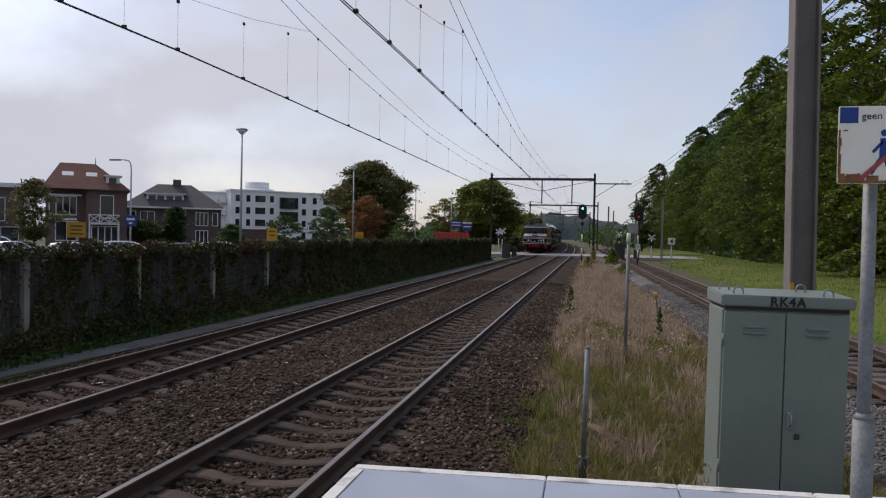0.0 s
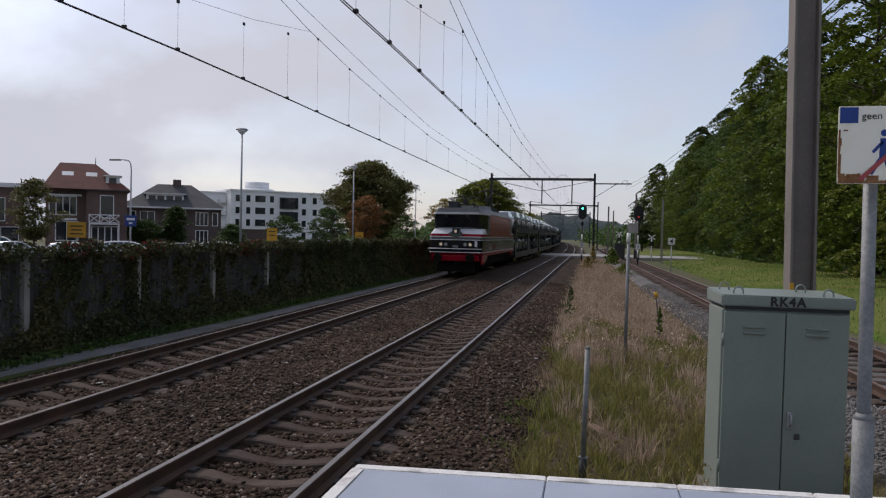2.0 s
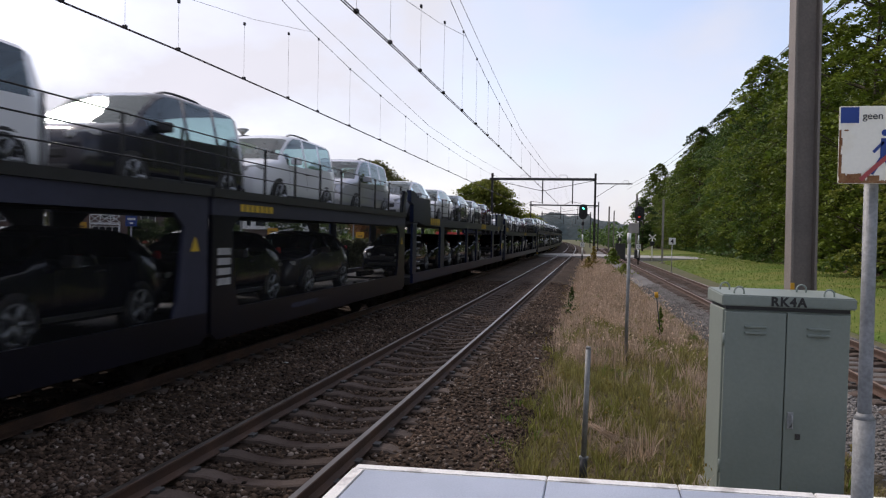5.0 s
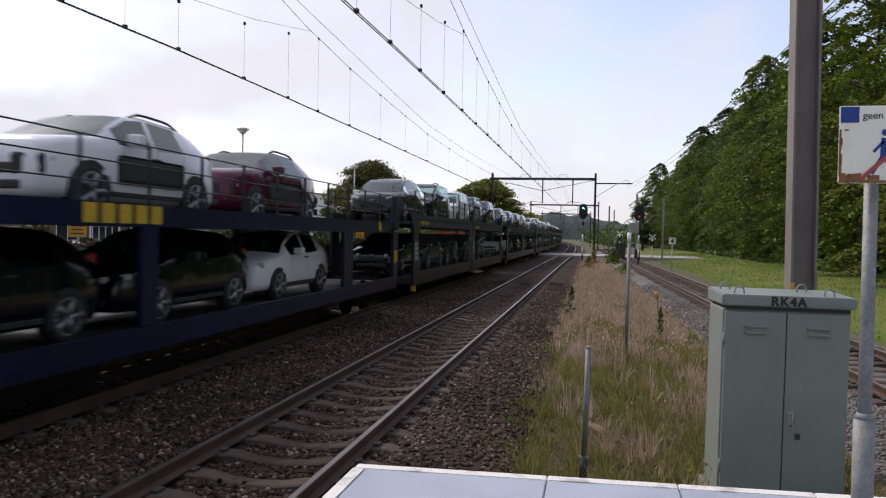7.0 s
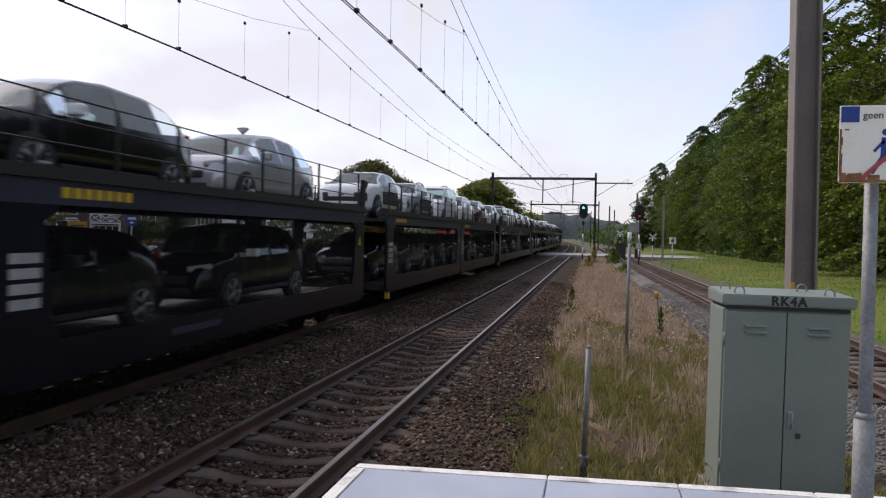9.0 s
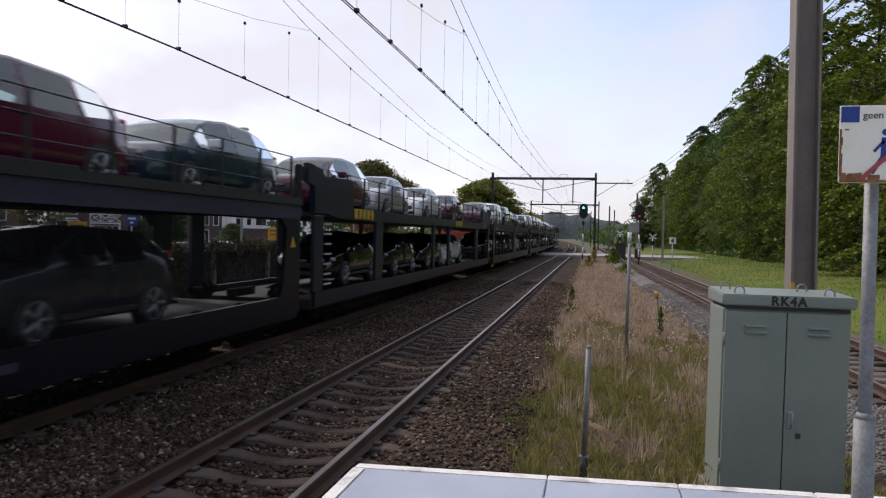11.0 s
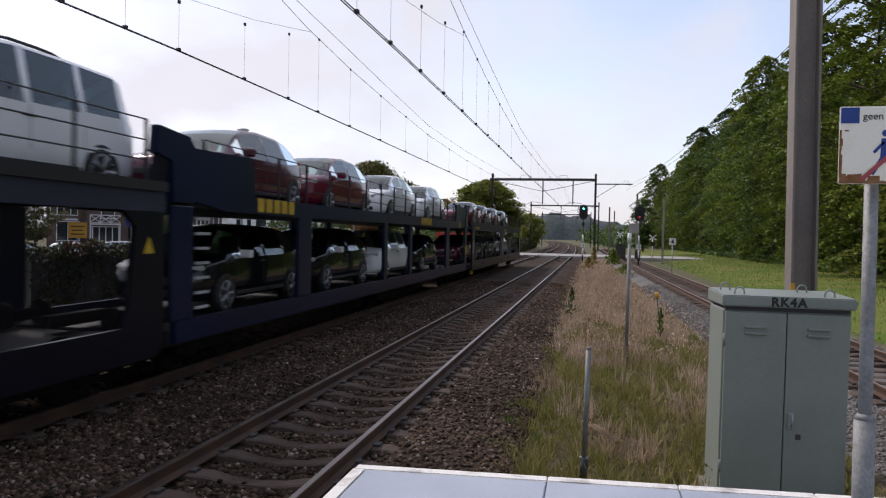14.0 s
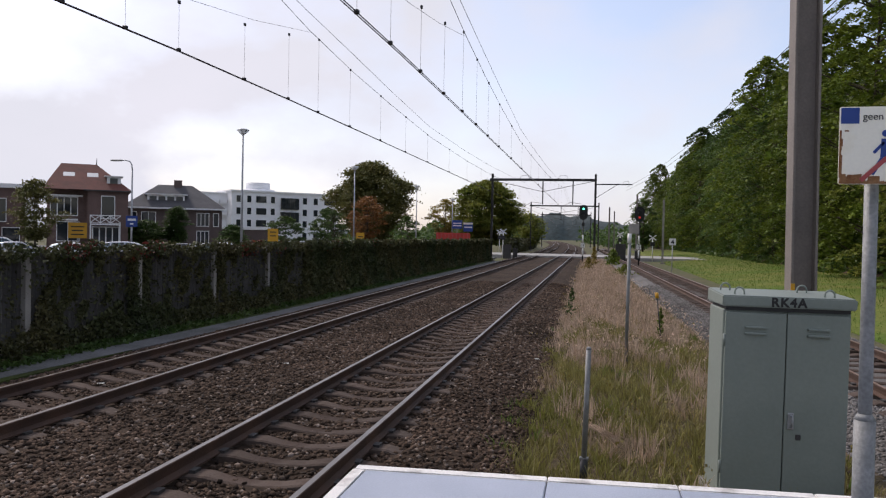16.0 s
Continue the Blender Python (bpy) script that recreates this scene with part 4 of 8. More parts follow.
def ivy(name, label, n, y0, y1, size, power, material, seed, bare=True, top_only=False):
    rng = np.random.default_rng(seed)
    y = y0 + (y1 - y0) * rng.uniform(0, 1, n) ** power
    z = rng.uniform(-0.36, 1.86, n)
    bump = 0.08 + 0.04 * np.sin(y * 1.7 + 0.4 * np.sin(z * 3)) + 0.04 * np.sin(y * 4.3 + z * 2.1)
    low = np.clip((0.45 - z) / 0.8, 0, 1)
    thick = bump + 0.30 * low ** 1.3 + np.where(z > 1.6, 0.16, 0)
    x = FENCE_X + 0.03 + thick * rng.uniform(0, 1, n) ** 0.5
    z = z + np.where(z > 1.55, 0.05 * np.sin(y * 2.3) + 0.04 * np.sin(y * 6.1) + rng.uniform(-0.06, 0.06, n), 0)
    ok = np.ones(n, bool)
    if bare:
        f = 0.8 * np.sin(y * 1.13 + 0.8 + 0.9 * np.sin(z * 2.3)) + 0.7 * np.sin(y * 2.71 + 1.0 - z * 1.9) + 0.6 * np.sin(y * 5.9 + z * 3.3) + 0.5 * np.sin(y * 9.7 - z * 6.1)
        hole = (f > -0.65) & (np.abs(y - 16.4) > 0.5) & (z > 0.22 + 0.15 * np.sin(y * 3)) & (z < 1.62 + 0.1 * np.sin(y * 5)) & (y < 27)
        ok &= ~(hole & (rng.uniform(0, 1, n) < 0.92))
    if top_only:
        f = np.sin(y * 0.9) + np.sin(y * 2.3 + 1)
        ok &= (z > 1.45) & (f > 0.5)
    pts = np.stack((x, y, z), axis=1)[ok]
    return tagged(new(name, leaf_cloud(name, pts, size, material, rng, stretch=1.25)), label, "ivy", kind="stuff")


ivy("ivy", "dark green ivy growing over the fence", 78000, 5.0, 30.0, 0.062, 1.15, M_IVY, 3)
ivy("ivy", "dense dark ivy hedge on the far part of the fence", 70000, 27.0, 80.0, 0.13, 1.3, M_IVY, 4, bare=False)
ivy("ivy", "ivy on the fence behind the platform", 9000, -60.0, 5.0, 0.22, 1.0, M_IVY, 5, bare=False)
ivy("red_creeper", "red and brown creeper leaves along the fence top", 9000, 9.0, 40.0, 0.085, 1.2, M_IVY_RED, 6, bare=False, top_only=True)
rng = np.random.default_rng(21)
my = 6 + 60 * rng.uniform(0, 1, 14000) ** 1.4
mx = -10.05 - 0.75 * rng.uniform(0, 1, 14000) ** 0.7
tagged(new("weeds", leaf_cloud("weeds", np.stack((mx, my, -0.33 + 0.10 * rng.uniform(0, 1, 14000) ** 2), axis=1), 0.07, M_LEAF_DARK, rng)), "low weeds along the foot of the fence", "weeds", kind="stuff")

# ---- grass between the tracks ----


def blades(name, label, x, y, z, height, width, material, rng, lean=0.35, away=None):
    """Grass blades: each a narrow bent strip of two faces."""
    n = len(x)
    a = rng.uniform(0, 6.283, n)
    side_v = np.stack((np.cos(a), np.sin(a), np.zeros(n)), axis=1) * (width * rng.uniform(0.6, 1.4, n))[:, None]
    b = rng.uniform(0, 6.283, n) if away is None else away
    ln = np.stack((np.cos(b), np.sin(b), np.zeros(n)), axis=1) * (height * lean * rng.uniform(0, 1, n))[:, None]
    root = np.stack((x, y, z), axis=1)
    up = np.zeros((n, 3))
    up[:, 2] = height
    mid = root + up * 0.6 + ln * 0.35
    tip = root + up + ln
    v = np.stack((root - side_v, root + side_v, mid + side_v * 0.7, mid - side_v * 0.7, tip), axis=1).reshape(-1, 3)
    k = np.arange(n)[:, None] * 5
    f = np.concatenate((k + np.array([[0, 1, 2]]), k + np.array([[0, 2, 3]]), k + np.array([[3, 2, 4]])))
    return tagged(new(name, raw_mesh(name, v, f, material)), label, "grass", kind="stuff")


rng = np.random.default_rng(31)


def strip_spots(n, power, y0=5.1, y1=84.0):
    y = y0 + (y1 - y0) * rng.uniform(0, 1, n) ** power
    left = np.where(y < 12, -1.08 - (y - 5) * 0.02, np.where(y < 36, -1.18, -1.2)) + 0.16 * np.sin(y * 2.1) + 0.10 * np.sin(y * 5.3 + 1)
    right = 4.77 - 0.0215 * y - 1.5
    u = rng.uniform(0, 1, n)
    return left + (right - left) * u, y, u


def patch(x, y):
    return np.sin(x * 1.9 + 1.1) * np.sin(y * 0.8 + 0.5) + 0.6 * np.sin(x * 3.7 + y * 1.3) + 0.4 * np.sin(y * 2.9 - x)


def tufts(count, per, power, spread):
    """Blade places in tufts, with the way each blade leans, away from its tuft's middle."""
    tx, ty, tu = strip_spots(count, power)
    a = rng.uniform(0, 6.283, count * per)
    r = np.abs(rng.normal(0, spread, count * per))
    return np.repeat(tx, per) + r * np.cos(a), np.repeat(ty, per) + r * np.sin(a), np.repeat(tu, per), a, np.repeat(rng.uniform(0, 1, count), per)


x, y, u, away, kin = tufts(4200, 15, 1.9, 0.07)
dry = (patch(x, y) + (y - 18) * 0.12 + (kin - 0.5) * 1.6) > 0.1
dry |= (y > 24) & (kin < 0.88)
tall = (0.14 + 0.24 * rng.uniform(0, 1, len(x)) ** 1.4) * (0.65 + 0.6 * kin)
tall *= np.clip(np.minimum(u, 1 - u) * 7, 0.4, 1)
zz = np.full(len(x), -0.41)
blades("dry_grass", "tall dry straw-coloured grass between the tracks", x[dry], y[dry], zz[dry], tall[dry] * np.clip(0.8 + y[dry] * 0.024, 0.9, 1.3), 0.0042 + 0.00012 * y[dry], M_DRY_GRASS, rng, 0.75, away[dry])
blades("green_grass", "tufts of olive green grass between the tracks", x[~dry], y[~dry], zz[~dry], tall[~dry] * 0.85, 0.0055 + 0.00012 * y[~dry], M_GREEN_GRASS, rng, 0.9, away[~dry])
x, y, u = strip_spots(46000, 2.2, y1=46.0)
blades("low_grass", "low matted olive and brown grass under the taller tufts", x, y, np.full(len(x), -0.41), 0.04 + 0.10 * rng.uniform(0, 1, len(x)) ** 2, 0.006 + 0.00012 * y, M_LOW_GRASS, rng, 1.5)
x, y, u, away, kin = tufts(700, 22, 1.7, 0.09)
near = (patch(x + 5, y * 0.9) > 0.75) & (y < 34)
blades("fresh_grass", "fresh green grass tufts in the dry strip", x[near], y[near], np.full(near.sum(), -0.41), 0.10 + 0.13 * rng.uniform(0, 1, near.sum()), 0.007, M_LAWN, rng, 0.9, away[near])
# seed heads
x, y, u = strip_spots(9000, 1.7)
ok = (y > 15) & (u > 0.12)
pts = np.stack((x[ok], y[ok], -0.41 + 0.30 + 0.22 * rng.uniform(0, 1, ok.sum())), axis=1)
tagged(new("seed_heads", leaf_cloud("seed_heads", pts, 0.022, M_DRY_GRASS, rng, stretch=3.0)), "pale seed heads over the dry grass", "grass", kind="stuff")
# yellow flowers and leafy weeds
x, y, u = strip_spots(260, 1.4, 6, 84)
fx = np.repeat(x, 6) + rng.normal(0, 0.05, 1560)
fy = np.repeat(y, 6) + rng.normal(0, 0.05, 1560)
tagged(new("wild_flowers", leaf_cloud("wild_flowers", np.stack((fx, fy, -0.41 + 0.3 + 0.15 * rng.uniform(0, 1, 1560)), axis=1), 0.03, M_LEAF_GOLD, rng)), "small yellow wild flowers in the strip", "flowers", kind="stuff")
# lawn blades on the bank
n = 30000
ly = 8 + 110 * rng.uniform(0, 1, n) ** 1.3
lx = 7.5 + 16 * rng.uniform(0, 1, n) ** 1.1
lz = np.interp(lx, [7.6, 12, 24], [-0.40, -0.05, 0.25])
blades("lawn_grass", "short green grass on the bank", lx, ly, lz - 0.01, 0.05 + 0.08 * rng.uniform(0, 1, n), 0.010 + 0.00012 * ly, M_LAWN, rng, 0.7)
# a wisp of bent straw by the marker tube
wisp = bmesh.new()
wr = random.Random(5)
for k in range(22):
    p = Vector((0.12 + wr.uniform(-0.05, 0.05), 8.7 + wr.uniform(-0.05, 0.05), 0.0))
    q = p + Vector((0.28 + wr.uniform(-0.08, 0.1), wr.uniform(-0.1, 0.1), -0.10 + wr.uniform(-0.08, 0.05)))
    bent_tube(wisp, [p + Vector((-0.1, 0, 0.1)), (p + q) / 2 + Vector((0, 0, 0.03)), q, q + Vector((-0.1, 0, -0.12))], 0.003, 3)
tagged(part("straw", wisp, M_DRY_GRASS), "bent wisp of pale straw in the grass", "straw", kind="stuff")


def weed(x, y, h, material, label, seed, size=0.05, n=160, spread=0.14):
    base = anchor("weed", pose(x, y, -0.42))
    tagged(base, label, "plant")
    r2 = np.random.default_rng(seed)
    part("stem", tube(bmesh.new(), (0, 0, 0), (0.03, 0, h), 0.008, 0.004, 5), M_BARK, base)
    z = h * r2.uniform(0.25, 1.0, n)
    pts = np.stack((0.03 * z / h + r2.normal(0, spread, n) * (1.1 - z / h), r2.normal(0, spread, n) * (1.1 - z / h), z), axis=1)
    ob = new("leaves", leaf_cloud("leaves", pts, size, material, r2))
    ob.parent = base
    tagged(ob, kind="stuff")


weed(-0.62, 23.5, 1.1, M_LEAF_DARK, "tall dark weed at the ballast's edge", 41)
weed(1.72, 19.9, 0.9, M_LEAF, "leafy weed beside the yellow-capped stake", 42, spread=0.06)
weed(0.1, 64, 1.9, M_LEAF_GOLD, "yellow flowering weed near the signal", 43, 0.12, 260, 0.3)
weed(-0.3, 58, 1.2, M_LEAF_GOLD, "yellow flowering weed in the dry grass", 44, 0.1, 200, 0.3)
weed(1.7, 66, 1.7, M_LEAF, "green shrub between the tracks", 45, 0.15, 420, 0.5)
weed(2.1, 52, 0.9, M_LEAF_OLIVE, "low green shrub between the tracks", 46, 0.1, 300, 0.5)

# ---- trees ----


def crown_spots(rng, z0, z1, radius, clumps, per, shape=1.0, lobes=5, clump_size=0.75):
    """Leaf places in clumps over an uneven crown."""
    u = rng.uniform(0, 1, clumps)
    z = z0 + (z1 - z0) * u
    a = rng.uniform(0, 6.283, clumps)
    ph = rng.uniform(0, 6.283, 4)
    prof = np.clip(np.sin(np.pi * np.clip(u, 0.02, 0.99) ** shape), 0, 1) ** 0.62
    ripple = 1 + 0.20 * np.sin(lobes * a + ph[0]) + 0.18 * np.sin(3 * a + 9 * u + ph[1]) + 0.12 * np.sin(14 * u + ph[2] + 2 * a)
    r = radius * prof * ripple * rng.uniform(0.25, 1.0, clumps) ** 0.45
    c = np.stack((r * np.cos(a), r * np.sin(a), z), axis=1)
    off = rng.normal(0, 1, (clumps, per, 3)) * np.array([clump_size, clump_size, clump_size * 0.30])
    off[:, :, 2] -= 0.16 * np.linalg.norm(off[:, :, :2], axis=2)
    return (c[:, None] + off).reshape(-1, 3), c


def tree_model(label, height, z0, radius, leaf, clumps, per, size, seed, shape=1.0, trunk=0.28, clump_size=0.75):
    rng = np.random.default_rng(seed)
    base = anchor("tree")
    tagged(base, label, "tree")
    pts, centres = crown_spots(rng, z0, height, radius, clumps, per, shape, clump_size=clump_size)
    bm = bmesh.new()
    prev = Vector((0, 0, -0.4))
    steps = 7
    for k in range(1, steps + 1):
        nxt = Vector((0.12 * math.sin(k * 1.3 + seed), 0.12 * math.cos(k * 1.7 + seed), height * 0.9 * k / steps))
        tube(bm, prev, nxt, trunk * (1.08 - (k - 1) / steps), trunk * (1.08 - k / steps), 9, caps=False)
        prev = nxt
    for c in centres[:: max(1, clumps // 40)]:
        z = max(z0 * 0.7, c[2] * 0.78)
        tube(bm, (0.1 * math.sin(z), 0.1 * math.cos(z), z), tuple(c), trunk * 0.22, 0.02, 5, caps=False)
    part("trunk", bm, M_BARK, base)
    ob = new("crown", leaf_cloud("crown", pts, size, leaf, rng, flat=0.6, stretch=1.35, level=1.7))
    ob.parent = base
    return base


def spray_tree(label, height, z0, radius, leaf, sprays, per, size, seed, trunk=0.3):
    """A tall broadleaf tree: layered sprays of leaves that reach out and droop from its limbs, with dark gaps between."""
    rng = np.random.default_rng(seed)
    base = anchor("tree")
    tagged(base, label, "tree")
    u = (np.arange(sprays) + rng.uniform(0, 1, sprays)) / sprays
    a = np.arange(sprays) * 2.39996 + rng.normal(0, 0.25, sprays)
    ph = rng.uniform(0, 6.283, 3)
    prof = np.sin(np.pi * np.clip(u, 0.05, 0.985) ** 0.72) ** 0.55
    reach = radius * prof * (1 + 0.20 * np.sin(3 * a + ph[0]) + 0.24 * np.sin(2 * a + 13 * u + ph[1])) * rng.uniform(0.60, 1.08, sprays)
    z = z0 + (height - z0) * u
    length = np.clip(0.55 * reach, 0.9, 2.6) * rng.uniform(0.8, 1.2, sprays)
    along = 1 - rng.uniform(0, 1, (sprays, per)) ** 1.5
    across = rng.normal(0, 0.36, (sprays, per)) * (0.35 + 0.65 * np.sin(np.pi * np.clip(along, 0.05, 1) ** 0.8)) * length[:, None]
    r = (reach - length)[:, None] + along * length[:, None]
    zz = z[:, None] + 0.10 * length[:, None] - (0.34 + 0.25 * rng.uniform(0, 1, (sprays, 1))) * length[:, None] * along ** 2 - 0.22 * np.abs(across) + rng.normal(0, 0.085, (sprays, per))
    ca, sa = np.cos(a)[:, None], np.sin(a)[:, None]
    pts = np.stack((r * ca - across * sa, r * sa + across * ca, np.maximum(zz, 0.25)), axis=2).reshape(-1, 3)
    bm = bmesh.new()
    prev = Vector((0, 0, -0.4))
    for k in range(1, 8):
        nxt = Vector((0.12 * math.sin(k * 1.3 + seed), 0.12 * math.cos(k * 1.7 + seed), height * 0.94 * k / 7))
        tube(bm, prev, nxt, trunk * (1.08 - (k - 1) / 7), trunk * (1.08 - k / 7), 9, caps=False)
        prev = nxt
    for k in range(0, sprays, 3):
        tip = Vector(((reach[k] - 0.4 * length[k]) * math.cos(a[k]), (reach[k] - 0.4 * length[k]) * math.sin(a[k]), z[k]))
        tube(bm, (0, 0, max(0.5, z[k] - 0.35 * reach[k])), tip, trunk * 0.2, 0.02, 5, caps=False)
    part("trunk", bm, M_BARK, base)
    ob = new("crown", leaf_cloud("crown", pts, size, leaf, rng, flat=0.7, stretch=1.3, level=2.2))
    ob.parent = base
    return base


WOODS = [spray_tree("tall dense green broadleaf tree at the wood's edge", 19.5, 0.8, 5.2, M_LEAF, 190, 120, 0.19, 51),
         spray_tree("tall green broadleaf tree with drooping branches", 18.0, 0.6, 5.0, M_LEAF, 180, 120, 0.19, 52),
         spray_tree("tall dark green broadleaf tree at the wood's edge", 20.5, 1.0, 5.5, M_LEAF_DARK, 200, 120, 0.195, 53)]
trng = random.Random(8)
first_use = set()
spray_tree("yellowing green broadleaf tree at the edge of the bank", 14.5, 0.5, 4.2, M_LEAF_OLIVE, 150, 110, 0.17, 57).matrix_basis = pose(16.6, 40.5, 0.05)
spots = []
y = 20.0
while y < 225:
    spots.append((20.4 + trng.uniform(-2.6, 2.0), y, trng.choice((0, 0, 1, 1, 2)), trng.choice((0.72, 0.85, 0.98, 1.08, 1.16))))
    y += trng.uniform(5.6, 8.6) * (1 if y < 110 else 1.4)
y = 17.0
while y < 200:
    spots.append((26.0 + trng.uniform(-2, 2), y, trng.choice((0, 1, 2, 2)), trng.uniform(1.1, 1.3)))
    y += trng.uniform(7.0, 9.5) * (1 if y < 110 else 1.6)
for sx, sy, which, sc in spots:
    turn = trng.uniform(0, 360)
    m = pose(sx - max(0, sy - 120) * 0.02, sy, 0.1, 0, 0, turn)
    if which in first_use:
        ob = copy_thing(WOODS[which], m)
    else:
        ob = WOODS[which]
        first_use.add(which)
    ob.matrix_basis = m @ Matrix.Diagonal((sc, sc, sc, 1))
    tagged(ob, group="trees at the wood's edge")
# undergrowth that closes the wood at its foot
rng = np.random.default_rng(61)
n = 15000
uy = 16 + 175 * rng.uniform(0, 1, n) ** 1.2
ux = 16.5 + 14 * rng.uniform(0, 1, n)
tagged(new("undergrowth", leaf_cloud("undergrowth", np.stack((ux, uy, 0.1 + 2.6 * rng.uniform(0, 1, n) ** 1.6 * np.clip((ux - 16) / 4, 0.15, 1)), axis=1), 0.34, M_LEAF_DARK, rng)), "dark undergrowth beneath the trees", "undergrowth", kind="stuff")
tagged(part("wood_floor", box(bmesh.new(), 17.5, 120, 10, 260, -0.5, 0.32), M_DRY_BED), "dark leaf-strewn floor of the wood", "ground", kind="structure")

TOWN = [
    ("large rounded chestnut tree behind the parking ground", -37.7, 125.2, 14.6, 2.0, 6.0, M_LEAF_CHESTNUT, 420, 120, 0.30, 71, 1.0, 0.35),
    ("rust-coloured autumn tree beside the parking ground", -32.5, 105.7, 7.9, 1.6, 2.6, M_LEAF_RUST, 110, 60, 0.19, 72, 1.0, 0.14),
    ("olive green tree beside the crossing", -16.4, 117.1, 11.0, 1.6, 4.8, M_LEAF_OLIVE, 300, 130, 0.27, 73, 1.0, 0.25),
    ("green street tree before the flats", -36.6, 103.0, 5.6, 1.2, 1.7, M_LEAF_DARK, 60, 30, 0.18, 74, 1.0, 0.1),
    ("small bushy green tree", -27.8, 111.5, 5.2, 0.8, 1.9, M_LEAF_DARK, 70, 30, 0.2, 75, 1.0, 0.1),
    ("pale golden sparse autumn tree", -24.2, 122.5, 8.4, 2.4, 2.6, M_LEAF_GOLD, 100, 60, 0.2, 76, 1.0, 0.12),
    ("slender street tree before the brick house", -41.2, 49.5, 6.0, 1.6, 1.5, M_LEAF_CHESTNUT, 130, 60, 0.13, 77, 1.0, 0.09),
    ("dark columnar conifer by the house", -51.6, 86.5, 5.4, 0.2, 1.2, M_LEAF_DARK, 170, 70, 0.15, 78, 1.2, 0.12),
    ("dense round shrub by the house", -55.2, 85.5, 3.5, 0.0, 2.4, M_LEAF_DARK, 220, 70, 0.15, 79, 1.0, 0.1),
    ("green bush before the flats", -40.2, 94.0, 4.6, 0.3, 2.3, M_LEAF_DARK, 90, 36, 0.2, 80, 1.0, 0.1),
    ("dark shrub by the second house", -45.8, 90.0, 3.2, 0.0, 1.8, M_LEAF_DARK, 140, 60, 0.15, 81, 1.0, 0.1),
    ("green tree beyond the crossing", -12.8, 150.0, 7.0, 1.0, 3.4, M_LEAF_OLIVE, 120, 34, 0.32, 82, 1.0, 0.2),
    ("green tree beyond the crossing", -19.0, 160.0, 8.5, 1.0, 3.8, M_LEAF_DARK, 120, 34, 0.34, 83, 1.0, 0.2),
    ("conifer beside the far crossing", 9.5, 150.0, 10.0, 0.5, 2.4, M_LEAF_DARK, 100, 34, 0.26, 84, 1.6, 0.2),
    ("green tree behind the parking ground", -43.0, 118.0, 6.5, 1.0, 2.6, M_LEAF_DARK, 90, 36, 0.24, 85, 1.0, 0.14),
]
for lab, tx, ty, h, z0, rad, leaf, cl, per, size, seed, shape, trunk in TOWN:
    tree_model(lab, h, z0, rad, leaf, cl, per, size, seed, shape, trunk, clump_size=max(0.28, rad * 0.14)).matrix_basis = pose(tx, ty, -0.3)
# hedge beyond the crossing
rng = np.random.default_rng(91)
n = 9000
hy = 108 + 80 * rng.uniform(0, 1, n)
hx = -11.2 - 0.0002 * np.maximum(0, hy - 76) ** 2 - 1.4 * rng.uniform(0, 1, n)
tagged(new("far_hedge", leaf_cloud("far_hedge", np.stack((hx, hy, -0.4 + 2.3 * rng.uniform(0, 1, n)), axis=1), 0.26, M_IVY, rng)), "clipped green hedge beyond the crossing", "hedge", kind="stuff")

# far thickets on both sides of the line
rng = np.random.default_rng(93)
n = 15000
ty = 205 + 190 * rng.uniform(0, 1, n)
off = rng.uniform(0, 1, n)
line = -5.2 - 0.00015 * (ty - 76) ** 2
tx = np.where(rng.uniform(0, 1, n) < 0.55, line - 9 - 60 * off, line + 12 + 34 * off)
top = 3.2 + 2.4 * np.sin(tx * 0.31 + ty * 0.07) + 1.6 * np.sin(tx * 0.9 + 1) + 0.016 * (ty - 205)
tagged(new("far_thicket", leaf_cloud("far_thicket", np.stack((tx, ty, -0.3 + np.maximum(top, 1.2) * rng.uniform(0, 1, n) ** 0.7), axis=1), 0.8, M_LEAF_DARK, rng, level=1.2)), "dark green thickets along the line far beyond the crossing", "bushes", kind="stuff")

# wooded hill far behind
hill = bmesh.new()
hr = random.Random(3)
prev = None
for k in range(120):
    hx = -260 + k * 4.4
    ht = 19 * math.exp(-((hx + 32) / 75.0) ** 2) + 5 + 1.2 * math.sin(k * 0.9) + hr.uniform(-0.9, 0.9) + 0.8 * math.sin(k * 2.3)
    row = [hill.verts.new((hx, 690 + hr.uniform(-1, 1), -1)), hill.verts.new((hx, 702 + hr.uniform(-1, 1), ht * 0.55 + hr.uniform(-0.4, 0.4))), hill.verts.new((hx, 722, ht)), hill.verts.new((hx, 800, -1))]
    if prev:
        for i in range(3):
            hill.faces.new((prev[i], row[i], row[i + 1], prev[i + 1])).smooth = True
    prev = row
tagged(part("backdrop", hill, M_HILL), "distant wooded hill with haze put into its colour", "hill", kind="structure")

# ---- houses behind the parking ground ----


